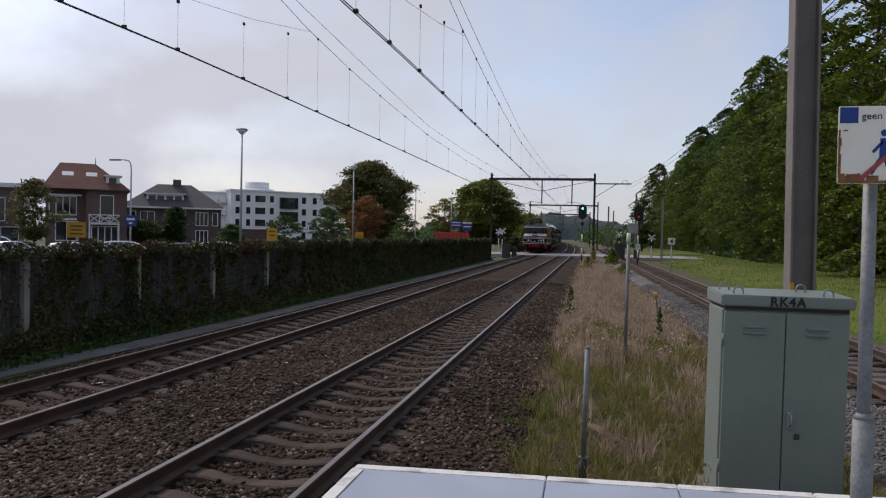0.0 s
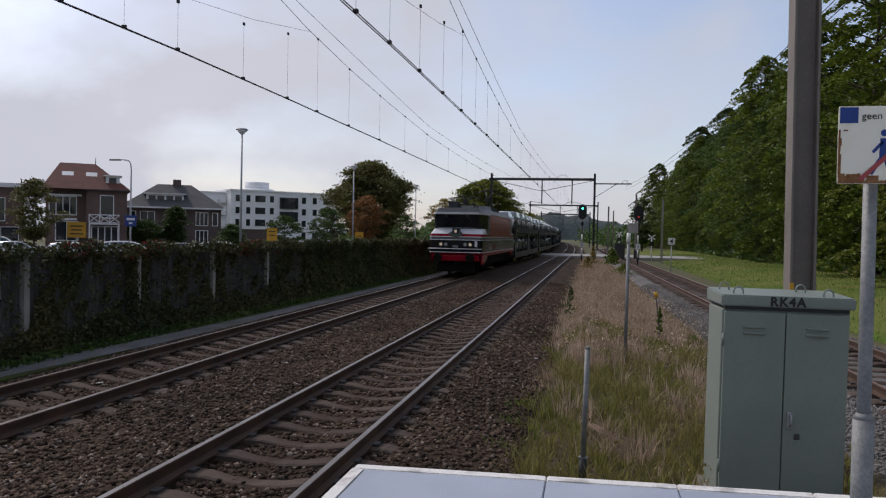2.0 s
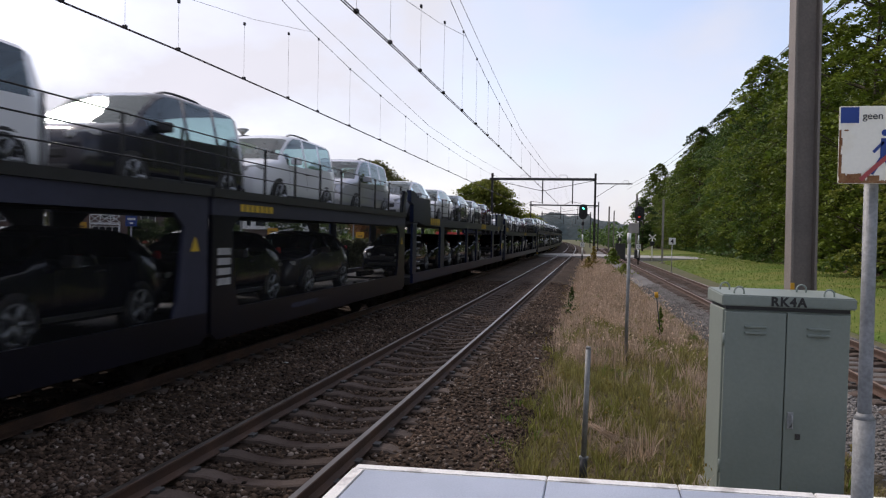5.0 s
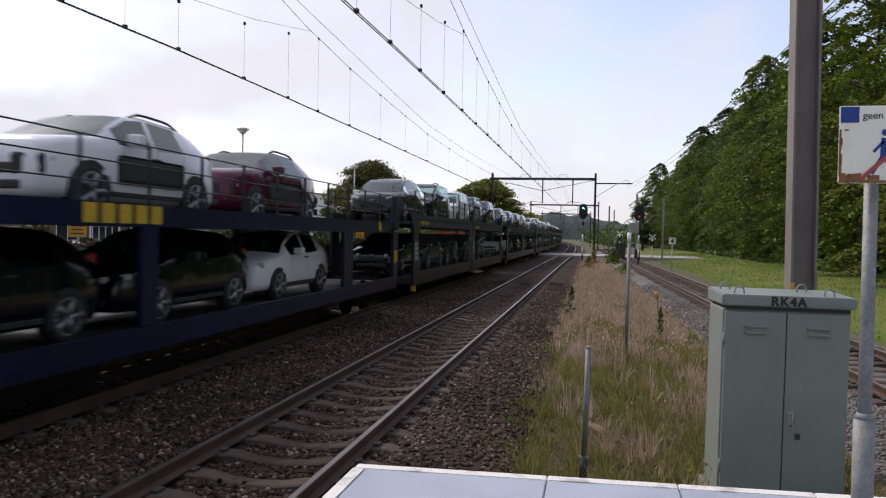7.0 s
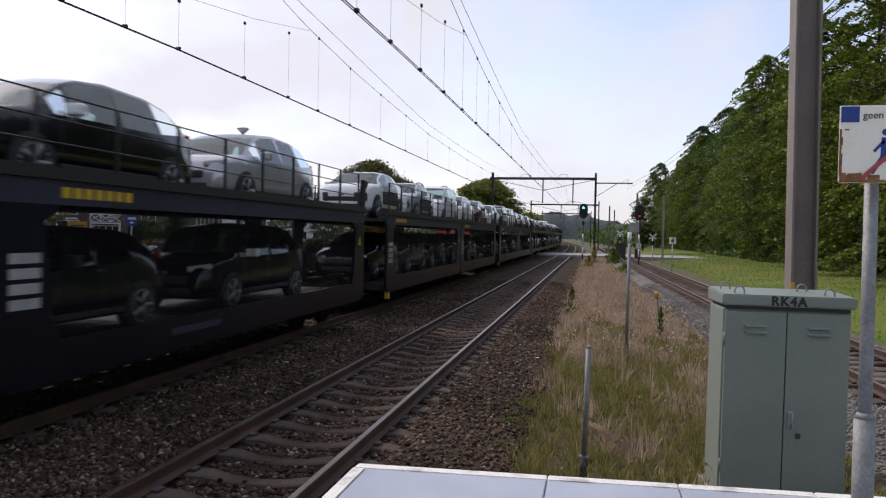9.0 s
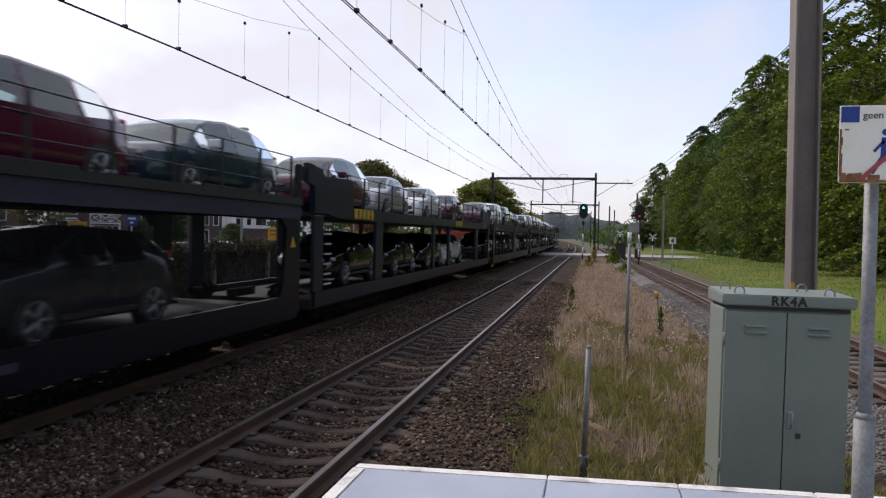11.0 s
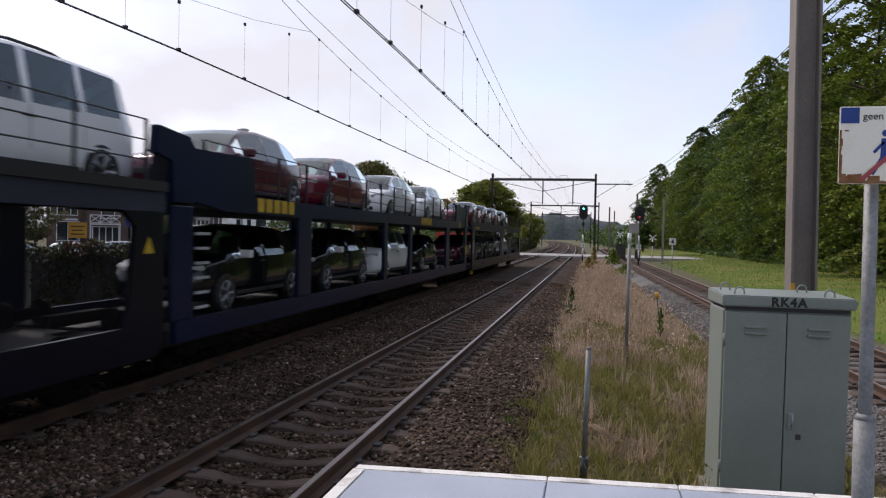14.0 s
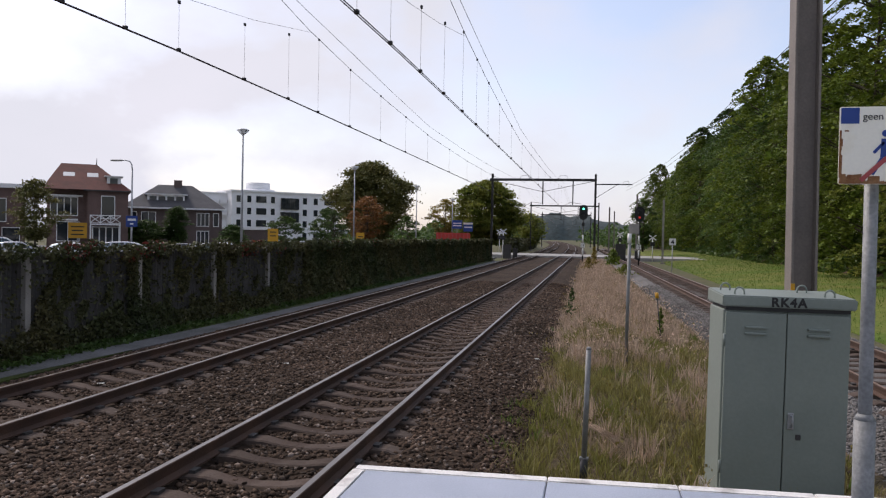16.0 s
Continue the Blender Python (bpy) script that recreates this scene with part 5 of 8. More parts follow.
def window(parent, x, z, w, h, y, panes=2, frame_w=0.09, deep=0.06):
    """A framed window on a wall whose outside is at y, facing -y."""
    bm = bmesh.new()
    box(bm, x, x + w, y - deep, y - 0.005, z, z + frame_w)
    box(bm, x, x + w, y - deep, y - 0.005, z + h - frame_w, z + h)
    for k in range(panes + 1):
        px = x + (w - frame_w) * k / panes
        box(bm, px, px + frame_w, y - deep, y - 0.005, z + frame_w, z + h - frame_w)
    win = part("window", bm, M_WHITE, parent, "white window frame")
    for k in range(panes):
        px = x + (w - frame_w) * k / panes + frame_w
        part("pane", box(bmesh.new(), px, px + (w - frame_w) / panes - frame_w, y - 0.02, y - 0.008, z + frame_w, z + h - frame_w), M_PANE, win)
    return win


def hip_roof(x0, x1, y0, y1, z0, z1, ra, rb, over=0.4):
    bm = bmesh.new()
    x0, x1, y0, y1 = x0 - over, x1 + over, y0 - over, y1 + over
    ym = (y0 + y1) / 2
    base = [bm.verts.new(p) for p in ((x0, y0, z0), (x1, y0, z0), (x1, y1, z0), (x0, y1, z0))]
    r = [bm.verts.new((ra, ym, z1)), bm.verts.new((rb, ym, z1))]
    bm.faces.new(base[::-1])
    bm.faces.new((base[0], base[1], r[1], r[0]))
    bm.faces.new((base[2], base[3], r[0], r[1]))
    bm.faces.new((base[1], base[2], r[1]))
    bm.faces.new((base[3], base[0], r[0]))
    return bm


# red-brown brick house with balcony
h1 = anchor("house", pose(-56.8, 76.3, -0.3, 0, 0, 36))
tagged(h1, "red-brown brick house with red tiled hipped roof and white balcony", "house")
part("wall", box(bmesh.new(), 0.0, 4.3, 0.0, 9, 0, 6.85), M_BRICK, h1)
part("wall", box(bmesh.new(), -4.2, 0.0, 1.6, 9, 0, 6.85), M_BRICK, h1)
roof = part("roof", hip_roof(-4.2, 4.3, 0.0, 9, 6.85, 10.1, -2.9, 0.9), M_TILE_RED, h1, "red tiled roof")
part("finial", tube(bmesh.new(), (0.9, 4.5, 10.0), (0.9, 4.5, 10.9), 0.06, 0.02, 6), M_DARK_STEEL, roof)
for sx in (-2.6, -0.1):
    sk = box(bmesh.new(), 0, 1.2, -0.05, 0.08, 0, 1.5)
    sk.transform(pose(sx, 1.55, 8.05, -54, 0, 0))
    part("skylight", sk, M_WHITE, roof, "bright skylight")
dm = part("dormer", box(bmesh.new(), 2.0, 3.5, 0.9, 3.0, 7.5, 8.5), M_WHITE, roof)
part("pane", box(bmesh.new(), 2.35, 3.15, 0.885, 0.9, 7.65, 8.35), M_PANE, dm)
part("dormer_roof", box(bmesh.new(), 1.75, 3.75, 0.7, 3.2, 8.5, 8.62), M_WHITE, dm)
window(h1, 1.4, 3.55, 1.5, 2.7, 0.0, 1)
bay = part("bay", box(bmesh.new(), -4.0, -1.2, 0.9, 1.6, 0, 3.3), M_BRICK, h1)
part("bay_roof", box(bmesh.new(), -4.2, -1.0, 0.7, 1.7, 3.3, 3.5), M_WHITE, bay)
window(h1, -3.9, 3.85, 2.9, 2.2, 1.6, 4)
part("canopy", box(bmesh.new(), -4.2, -0.5, 0.9, 1.65, 6.05, 6.25), M_WHITE, h1)
window(h1, -3.2, 0.9, 2.4, 2.3, 0.9, 2)
balc = part("balcony", box(bmesh.new(), 0.3, 3.5, -1.2, 0.0, 2.85, 3.0), M_WHITE, h1, "white timber balcony")
part("railing", box(box(bmesh.new(), 0.3, 3.5, -1.2, -1.12, 3.9, 4.0), 0.3, 3.5, -1.2, -1.12, 3.05, 3.12), M_WHITE, balc)
for k in range(3):
    x0 = 0.3 + k * 1.07
    for sgn in (1, -1):
        cr = box(bmesh.new(), -0.62, 0.62, -1.19, -1.13, -0.045, 0.045)
        cr.transform(pose(x0 + 0.53, 0, 3.52) @ Matrix.Rotation(radians(38 * sgn), 4, "Y"))
        part("brace", cr, M_WHITE, balc)
    part("baluster", box(bmesh.new(), x0 - 0.04, x0 + 0.05, -1.2, -1.12, 3.0, 4.0), M_WHITE, balc)
for px in (0.35, 3.4):
    part("pillar", box(bmesh.new(), px - 0.08, px + 0.08, -1.2, -1.04, 0, 2.85), M_WHITE, h1)
window(h1, 0.5, 0.3, 2.9, 2.4, 0.0, 4, 0.12)
part("gutter", box(bmesh.new(), 0.0 - 0.4, 4.75, -0.5, -0.4, 6.72, 6.87), M_DARK_STEEL, h1)

# neighbouring house at the frame of the street
h0 = anchor("house", pose(-68.5, 75.5, -0.3, 0, 0, 41))
tagged(h0, "brick terrace house with white fascia and low garage", "house")
part("wall", box(bmesh.new(), -6, 3.2, 0, 9, 0, 7.0), M_BRICK, h0)
part("roof", box(bmesh.new(), -6.3, 3.5, -0.4, 9.3, 7.0, 7.5), M_WHITE, h0, "white fascia of the flat roof")
fas = box(bmesh.new(), -0.12, 0.12, -0.5, -0.05, -2.4, 2.4)
fas.transform(pose(4.3, 0, 5.4) @ Matrix.Rotation(radians(-22), 4, "Y"))
part("barge_board", fas, M_WHITE, h0)
window(h0, -0.4, 3.0, 1.7, 2.8, 0.0, 2)
window(h0, 0.8, 0.4, 1.9, 2.0, 0.0, 1)
part("garage", box(bmesh.new(), -6, 0.2, -1.4, 0, 0, 2.7), M_BRICK_DARK, h0)
part("garage_roof", box(bmesh.new(), -6.2, 0.5, -1.7, 0, 2.7, 3.0), M_WHITE, h0)

# dark brick house with a grey roof
h2 = anchor("house", pose(-56.2, 94.9, -0.3, 0, 0, 30))
tagged(h2, "dark brick house with grey hipped roof and long dormer", "house")
part("wall", box(bmesh.new(), -7.0, 5.6, 0, 10, 0, 5.4), M_BRICK_DARK, h2)
r2 = part("roof", hip_roof(-7.0, 5.6, 0, 10, 5.5, 8.9, -3.0, 1.6, 0.5), M_TILE_GREY, h2, "grey tiled roof")
part("gutter", box(bmesh.new(), -7.6, 6.2, -0.65, -0.5, 5.3, 5.52), M_WHITE, h2, "white gutter")
part("chimney", soft_box(bmesh.new(), -0.9, 0.2, 4.4, 5.4, 8.2, 9.6, 0.03), M_BRICK_DARK, r2)
dm = part("dormer", box(bmesh.new(), -4.3, 0.6, 1.2, 4.5, 6.3, 7.3), M_WHITE, r2)
for k in range(4):
    part("pane", box(bmesh.new(), -4.0 + k * 1.15, -3.1 + k * 1.15, 1.18, 1.2, 6.5, 7.1), M_PANE, dm)
part("dormer_roof", box(bmesh.new(), -4.7, 1.0, 0.9, 4.6, 7.3, 7.45), M_WHITE, dm)
for wx, ww, n in ((-6.3, 0.8, 1), (-5.0, 1.9, 2), (-1.2, 0.9, 1), (2.2, 1.7, 3), (4.4, 0.8, 1)):
    window(h2, wx, 3.0, ww, 1.9, 0.0, n)
for wx, ww, n in ((-1.2, 0.9, 1), (2.2, 1.7, 3)):
    window(h2, wx, 0.4, ww, 2.0, 0.0, n)
part("annex", box(bmesh.new(), 5.6, 13.5, 2, 8, 0, 2.7), M_BRICK_DARK, h2)
part("annex_roof", box(bmesh.new(), 5.6, 13.8, 1.6, 8.3, 2.7, 3.0), M_WHITE, h2)

# pale flats
fl = anchor("apartment_building", pose(-87.5, 171.3, -0.4, 0, 0, 44))
tagged(fl, "pale grey four-storey apartment building with flat roof", "apartment building")
part("wall", box(bmesh.new(), 0, 28.5, 0, 12, 0, 12.4), M_RENDER, fl)
part("roof", box(bmesh.new(), -0.3, 28.8, -0.3, 12.3, 12.4, 12.75), M_RENDER, fl)
part("wall", box(bmesh.new(), -12.5, 0, 4, 14, 0, 11.8), M_RENDER, fl)
part("roof", box(bmesh.new(), -12.8, 0, 3.7, 14.3, 11.8, 12.1), M_RENDER, fl)
tank = part("roof_drum", tube(bmesh.new(), (8.6, 6, 12.7), (8.6, 6, 15.0), 3.1, seg=28), M_RENDER, fl, "round pale roof structure")
part("roof_drum_base", tube(bmesh.new(), (8.6, 6, 12.7), (8.6, 6, 13.3), 5.0, 4.2, seg=28), M_RENDER, fl)
for fz in range(4):
    z = 0.8 + fz * 3.0
    for wx, ww in ((1.2, 1.0), (3.9, 1.0), (6.2, 2.6), (10.0, 1.0), (18.6, 1.1), (21.6, 1.1), (24.6, 2.4)):
        w_ob = part("window", box(bmesh.new(), wx - 0.06, wx + ww + 0.06, -0.06, -0.004, z - 0.06, z + 1.66), M_WHITE, fl)
        part("pane", box(bmesh.new(), wx, wx + ww, -0.09, -0.062, z, z + 1.6), M_PANE, w_ob)
    for k in range(2):
        part("balcony", box(bmesh.new(), -4.0 + k * 2.0, -2.2 + k * 2.0, 3.0, 4.0, z - 0.5, z + 0.5), M_RENDER, fl)
for z0, z1 in ((8.3, 11.2), (5.0, 7.6)):
    glz = part("glazed_bay", box(bmesh.new(), 12.6, 17.4, -0.5, 0.0, z0, z1), M_DARK_STEEL, fl, "dark glazed bay")
    for k in range(4):
        part("pane", box(bmesh.new(), 12.7 + 1.18 * k, 13.78 + 1.18 * k, -0.53, -0.505, z0 + 0.2, z1 - 0.15), M_PANE, glz)

# ---- street furniture ----


def saucer_lamp(x, y, h, label):
    base = anchor("street_lamp", pose(x, y, -0.35))
    tagged(base, label, "street lamp")
    part("pole", tube(bmesh.new(), (0, 0, 0), (0, 0, h - 0.2), 0.09, 0.055, 12), M_STEEL, base)
    bm = bmesh.new()
    tube(bm, (0, 0, h - 0.3), (0, 0, h + 0.02), 0.10, 0.42, 20)
    tube(bm, (0, 0, h + 0.02), (0, 0, h + 0.12), 0.44, 0.30, 20)
    part("lantern", bm, M_WHITE, base, "pale saucer-shaped lantern")


saucer_lamp(-23.9, 48.3, 9.5, "tall slim lamp post with a saucer-shaped lantern")
saucer_lamp(-24.4, 74.7, 9.4, "tall slim lamp post before the chestnut tree")
saucer_lamp(-24.3, 102.3, 9.3, "tall slim lamp post on the far parking ground")
saucer_lamp(-17.9, 118.8, 7.6, "slim lamp post near the crossing")
saucer_lamp(-21.0, 112.0, 8.0, "slim lamp post near the blue signs")
arm = anchor("street_lamp", pose(-43.45, 64.8, -0.35))
tagged(arm, "street lamp with a curved arm beside the brick house", "street lamp")
part("pole", bent_tube(tube(bmesh.new(), (0, 0, 0), (0, 0, 8.2), 0.10, 0.07, 10), [(0, 0, 8.2), (-0.05, 0, 8.7), (-0.25, 0, 9.0), (-0.7, 0, 9.1), (-1.2, 0, 9.12)], 0.055), M_STEEL, arm)
part("lantern", soft_box(bmesh.new(), -2.3, -1.1, -0.13, 0.13, 9.02, 9.18, 0.06), M_CONCRETE, arm, "flat grey lantern")


def board(x, y, z0, z1, w, material, label, bars, turn=36, pole=True):
    base = anchor("sign_board", pose(x, y, -0.3, 0, 0, turn))
    tagged(base, label, "sign")
    if pole:
        part("pole", tube(bmesh.new(), (0, 0.05, 0), (0, 0.05, z1 + 0.3), 0.04, seg=8), M_STEEL, base)
    plate = part("plate", soft_box(bmesh.new(), -w / 2, w / 2, -0.03, 0.0, z0 + 0.3, z1 + 0.3, 0.01), material, base)
    for bz, bw, bh in bars:
        part("bar", box(bmesh.new(), -w * bw / 2, w * bw / 2, -0.034, -0.03, z0 + 0.3 + (z1 - z0) * bz, z0 + 0.3 + (z1 - z0) * (bz + bh)), M_WHITE if material is M_BLUE else M_BLACK, plate)


board(-36.2, 54.0, 2.36, 3.24, 0.86, M_BLUE, "blue parking sign on a pole", ((0.55, 0.7, 0.2), (0.2, 0.3, 0.15)))
board(-40.4, 53.1, 1.37, 2.61, 1.36, M_YELLOW, "yellow notice board beyond the hedge", ((0.7, 0.7, 0.08), (0.45, 0.6, 0.08), (0.2, 0.7, 0.08)))
board(-25.9, 58.0, 1.4, 2.45, 0.84, M_YELLOW, "yellow notice board at the parking ground", ((0.7, 0.6, 0.08), (0.4, 0.6, 0.08)), 24)
board(-27.9, 88.0, 1.2, 2.3, 1.0, M_YELLOW, "yellow board far across the parking ground", ((0.5, 0.6, 0.1),), 20)
board(-19.9, 110.2, 3.2, 4.45, 1.5, M_BLUE, "blue direction signs by the crossing road", ((0.6, 0.8, 0.1), (0.3, 0.8, 0.1)), 10)
board(-18.3, 110.6, 2.8, 4.2, 1.4, M_BLUE, "blue and white direction signs", ((0.75, 1.0, 0.2), (0.4, 0.8, 0.12)), 10)
cont = anchor("skip_container", pose(-20.0, 108.2, -0.3, 0, 0, 10))
tagged(cont, "bright red steel container behind the hedge", "container")
part("body", soft_box(bmesh.new(), -2.6, 2.4, 0, 2.2, 0, 2.85, 0.05), surface("container_red", (0.50, 0.03, 0.02), scale=1.0, fine=10.0, rough=0.5, bump=0.05), cont)
for k in range(9):
    part("rib", box(bmesh.new(), -2.45 + 0.55 * k, -2.35 + 0.55 * k, -0.05, 0.0, 0.1, 2.75), M_RED, cont)

# speed board and slim mast beside the lawn
sb = anchor("speed_board", pose(5.2, 52.0, -0.42))
tagged(sb, "small white board with the number 4 on a thin post", "sign")
part("post", tube(bmesh.new(), (0, 0, 0), (0, 0, 2.3), 0.03, seg=8), M_STEEL, sb)
pl = part("plate", soft_box(bmesh.new(), -0.22, 0.22, -0.05, -0.03, 2.28, 2.72, 0.01), M_WHITE, sb)
txt = bpy.data.curves.new("numeral", "FONT")
txt.body, txt.size, txt.extrude, txt.offset = "4", 0.42, 0.002, 0.01
tob = new("numeral", txt)
tme = bpy.data.meshes.new_from_object(tob.evaluated_get(bpy.context.evaluated_depsgraph_get()))
bpy.data.objects.remove(tob)
tme.materials.clear()
tme.materials.append(M_BLACK)
tob = new("numeral", tme)
tob.parent = pl
tob.matrix_basis = pose(-0.11, -0.054, 2.35, 90, 0, 0)
h_mast(7.4, 84, -0.4, 6.5, 0.2, 0.2, label="slim pale mast beside the lawn", material=M_CONCRETE)


def crossing_post(x, y, label, h=3.2):
    base = anchor("crossing_signal", pose(x, y, -0.4))
    tagged(base, label, "crossing signal")
    part("post", tube(bmesh.new(), (0, 0, 0), (0, 0, h), 0.06, seg=8), M_WHITE, base)
    part("lamp_box", soft_box(bmesh.new(), -0.25, 0.25, -0.15, 0.05, h - 1.0, h - 0.5, 0.04), M_BLACK, base)
    for sgn in (-1, 1):
        cr = box(bmesh.new(), -0.5, 0.5, -0.1, -0.08, -0.07, 0.07)
        cr.transform(pose(0, 0, h) @ Matrix.Rotation(radians(35 * sgn), 4, "Y"))
        part("cross_board", cr, M_WHITE, base)


crossing_post(-10.6, 90.0, "white level crossing signal post by the hedge end")
crossing_post(-12.8, 104.5, "white level crossing signal post across the road")
crossing_post(3.6, 104.5, "white level crossing signal post beside the side track")
crossing_post(6.8, 90.2, "white level crossing signal post near the lawn", 2.8)
for bx, by, bw, bh in ((-9.9, 88.0, 0.9, 1.6), (-9.0, 88.6, 0.5, 1.2), (3.0, 84.5, 1.1, 2.0), (4.9, 86.0, 0.6, 1.3)):
    cb = anchor("equipment_box", pose(bx, by, -0.42))
    tagged(cb, "dark equipment box beside the level crossing", "equipment box")
    part("body", soft_box(bmesh.new(), -bw / 2, bw / 2, 0, 0.6, 0, bh, 0.03), M_DARK_STEEL, cb)
    part("lid", soft_box(bmesh.new(), -bw / 2 - 0.03, bw / 2 + 0.03, -0.03, 0.63, bh, bh + 0.06, 0.02), M_DARK_STEEL, cb)

# ---- the train ----
M_LOCO_RED = surface("locomotive_red", (0.29, 0.005, 0.017), (0.24, 0.004, 0.013), scale=0.5, fine=8.0, rough=0.22, bump=0.01, spread=0.05, spec=0.15)
M_LOCO_BLACK = surface("locomotive_black", (0.006, 0.006, 0.007), (0.010, 0.009, 0.008), scale=0.6, fine=10.0, rough=0.25, bump=0.01, spread=0.1, spec=0.15)
M_LOCO_GREY = surface("locomotive_grey", (0.082, 0.086, 0.078), (0.07, 0.074, 0.066), scale=0.6, fine=10.0, rough=0.4, bump=0.02, spread=0.06)
M_LOCO_ROOF = surface("locomotive_roof_grey", (0.052, 0.060, 0.072), (0.036, 0.040, 0.046), scale=0.7, fine=12.0, rough=0.55, bump=0.08, spread=0.15)
M_LOCO_WHITE = surface("locomotive_white", (0.72, 0.73, 0.76), (0.62, 0.63, 0.66), scale=0.5, fine=10.0, rough=0.35, bump=0.02, spread=0.05)
M_UNDER = surface("grimy_underframe", (0.009, 0.008, 0.007), (0.015, 0.012, 0.010), scale=2.0, fine=20.0, rough=0.85, bump=0.3, spread=0.2, spec=0.1)
M_WAGON = surface("slate_wagon_paint", (0.0055, 0.006, 0.013), (0.004, 0.0045, 0.008), scale=0.5, fine=12.0, rough=0.34, bump=0.02, spread=0.12, spec=0.2)
# paler slate: the light reflected by the top beam is put into the colour
M_WAGON_LIGHT = surface("slate_paint_grey_sheen", (0.032, 0.034, 0.056), (0.022, 0.023, 0.036), scale=0.6, fine=12.0, rough=0.5, bump=0.05, spread=0.12, spec=0.25)
M_WAGON_BLUE = surface("blue_wagon_paint", (0.006, 0.011, 0.040), (0.004, 0.008, 0.022), scale=0.5, fine=12.0, rough=0.34, bump=0.02, spread=0.12, spec=0.2)
M_WAGON_GREYBLUE = surface("grey_blue_wagon_paint", (0.013, 0.017, 0.032), (0.010, 0.013, 0.022), scale=0.5, fine=12.0, rough=0.34, bump=0.02, spread=0.12, spec=0.2)
M_DECK = surface("dark_deck", (0.012, 0.012, 0.013), (0.02, 0.018, 0.017), scale=0.8, fine=14.0, rough=0.7, metal=0.2, bump=0.2, spread=0.15)
M_BARS = surface("pale_marking", (0.38, 0.38, 0.38), scale=3.0, fine=20.0, rough=0.6, bump=0.0)
M_LOGO = surface("yellow_marking", (0.55, 0.36, 0.02), (0.42, 0.27, 0.02), scale=3.0, fine=20.0, rough=0.5, bump=0.0)
M_LAMP_ON = glowing("lit_headlamp", (0.75, 0.62, 0.42), 0.22)
M_LAMP_OFF = glazing("lamp_glass", (0.35, 0.35, 0.34))
M_CAB_GLASS = glazing("cab_glass", (0.012, 0.013, 0.016))
M_CAR_GLASS = glazing("car_glass", clear=0.62)
M_TYRE = surface("tyre_rubber", (0.016, 0.016, 0.017), scale=5.0, fine=40.0, rough=0.8, bump=0.1)
M_RIM = surface("alloy_rim", (0.24, 0.25, 0.26), scale=5.0, fine=40.0, rough=0.35, metal=0.7, bump=0.0)
M_TRIM = surface("black_plastic", (0.02, 0.02, 0.021), scale=5.0, fine=40.0, rough=0.6, bump=0.05)
M_TAIL = surface("tail_lamp_red", (0.35, 0.015, 0.015), scale=5.0, fine=40.0, rough=0.2, bump=0.0)


def paint(name, col, metal=0.0):
    return surface("car_paint_" + name, col, tuple(c * 0.93 for c in col), scale=0.6, fine=30.0, rough=0.16, metal=metal, bump=0.0, spread=0.02, coat=0.3, spec=0.3)


PAINT = {"white": paint("white", (0.74, 0.75, 0.77)), "silver": paint("silver", (0.46, 0.47, 0.50), 0.4), "black": paint("black", (0.005, 0.0055, 0.0085)),
         "grey": paint("grey", (0.026, 0.026, 0.034), 0.1), "brown": paint("brown", (0.020, 0.017, 0.024), 0.1), "red": paint("red", (0.12, 0.005, 0.022)),
         "crimson": paint("crimson", (0.075, 0.008, 0.026)), "blue": paint("blue", (0.018, 0.028, 0.10), 0.2), "teal": paint("teal", (0.012, 0.032, 0.045), 0.1),
         "lime": paint("lime", (0.34, 0.40, 0.03)), "plum": paint("plum", (0.05, 0.025, 0.05))}
COLOUR_WORD = {"white": "white", "silver": "silver", "black": "black", "grey": "dark grey", "brown": "brownish grey", "red": "red", "crimson": "dark red", "blue": "dark blue", "teal": "dark teal", "lime": "lime green", "plum": "dark purple"}


def plan(front, half, nose, shoulder=1.5, length=16.6):
    """A locomotive's plan outline: both ends tapered alike."""
    f, r = -length + front, -front
    return [(-nose, f), (nose, f), (nose + 0.1, f + 0.12), (half, f + shoulder), (half, r - shoulder), (nose + 0.1, r - 0.12), (nose, r), (-nose, r), (-nose - 0.1, r - 0.12), (-half, r - shoulder), (-half, f + shoulder), (-nose - 0.1, f + 0.12)]


def half_plan(front, half, nose, back, shoulder=1.5, length=16.6):
    f = -length + front
    return [(-nose, f), (nose, f), (nose + 0.1, f + 0.12), (half, f + shoulder), (half, back), (-half, back), (-half, f + shoulder), (-nose - 0.1, f + 0.12)]


def mirrored(bm):
    """The same at the other end."""
    bm.transform(Matrix.Translation((0, -16.6, 0)) @ Matrix.Rotation(math.pi, 4, "Z"))
    return bm


def wheel_pair(parent, y, r, x=0.75, width=0.13, m=None):
    for s in (-1, 1):
        w = part("wheel", tube(tube(bmesh.new(), (s * (x - width / 2), y, r), (s * (x + width / 2), y, r), r - 0.02, seg=20), (s * (x - width / 2), y, r), (s * (x - width / 2 + 0.03), y, r), r + 0.015, seg=20), m or M_UNDER, parent)


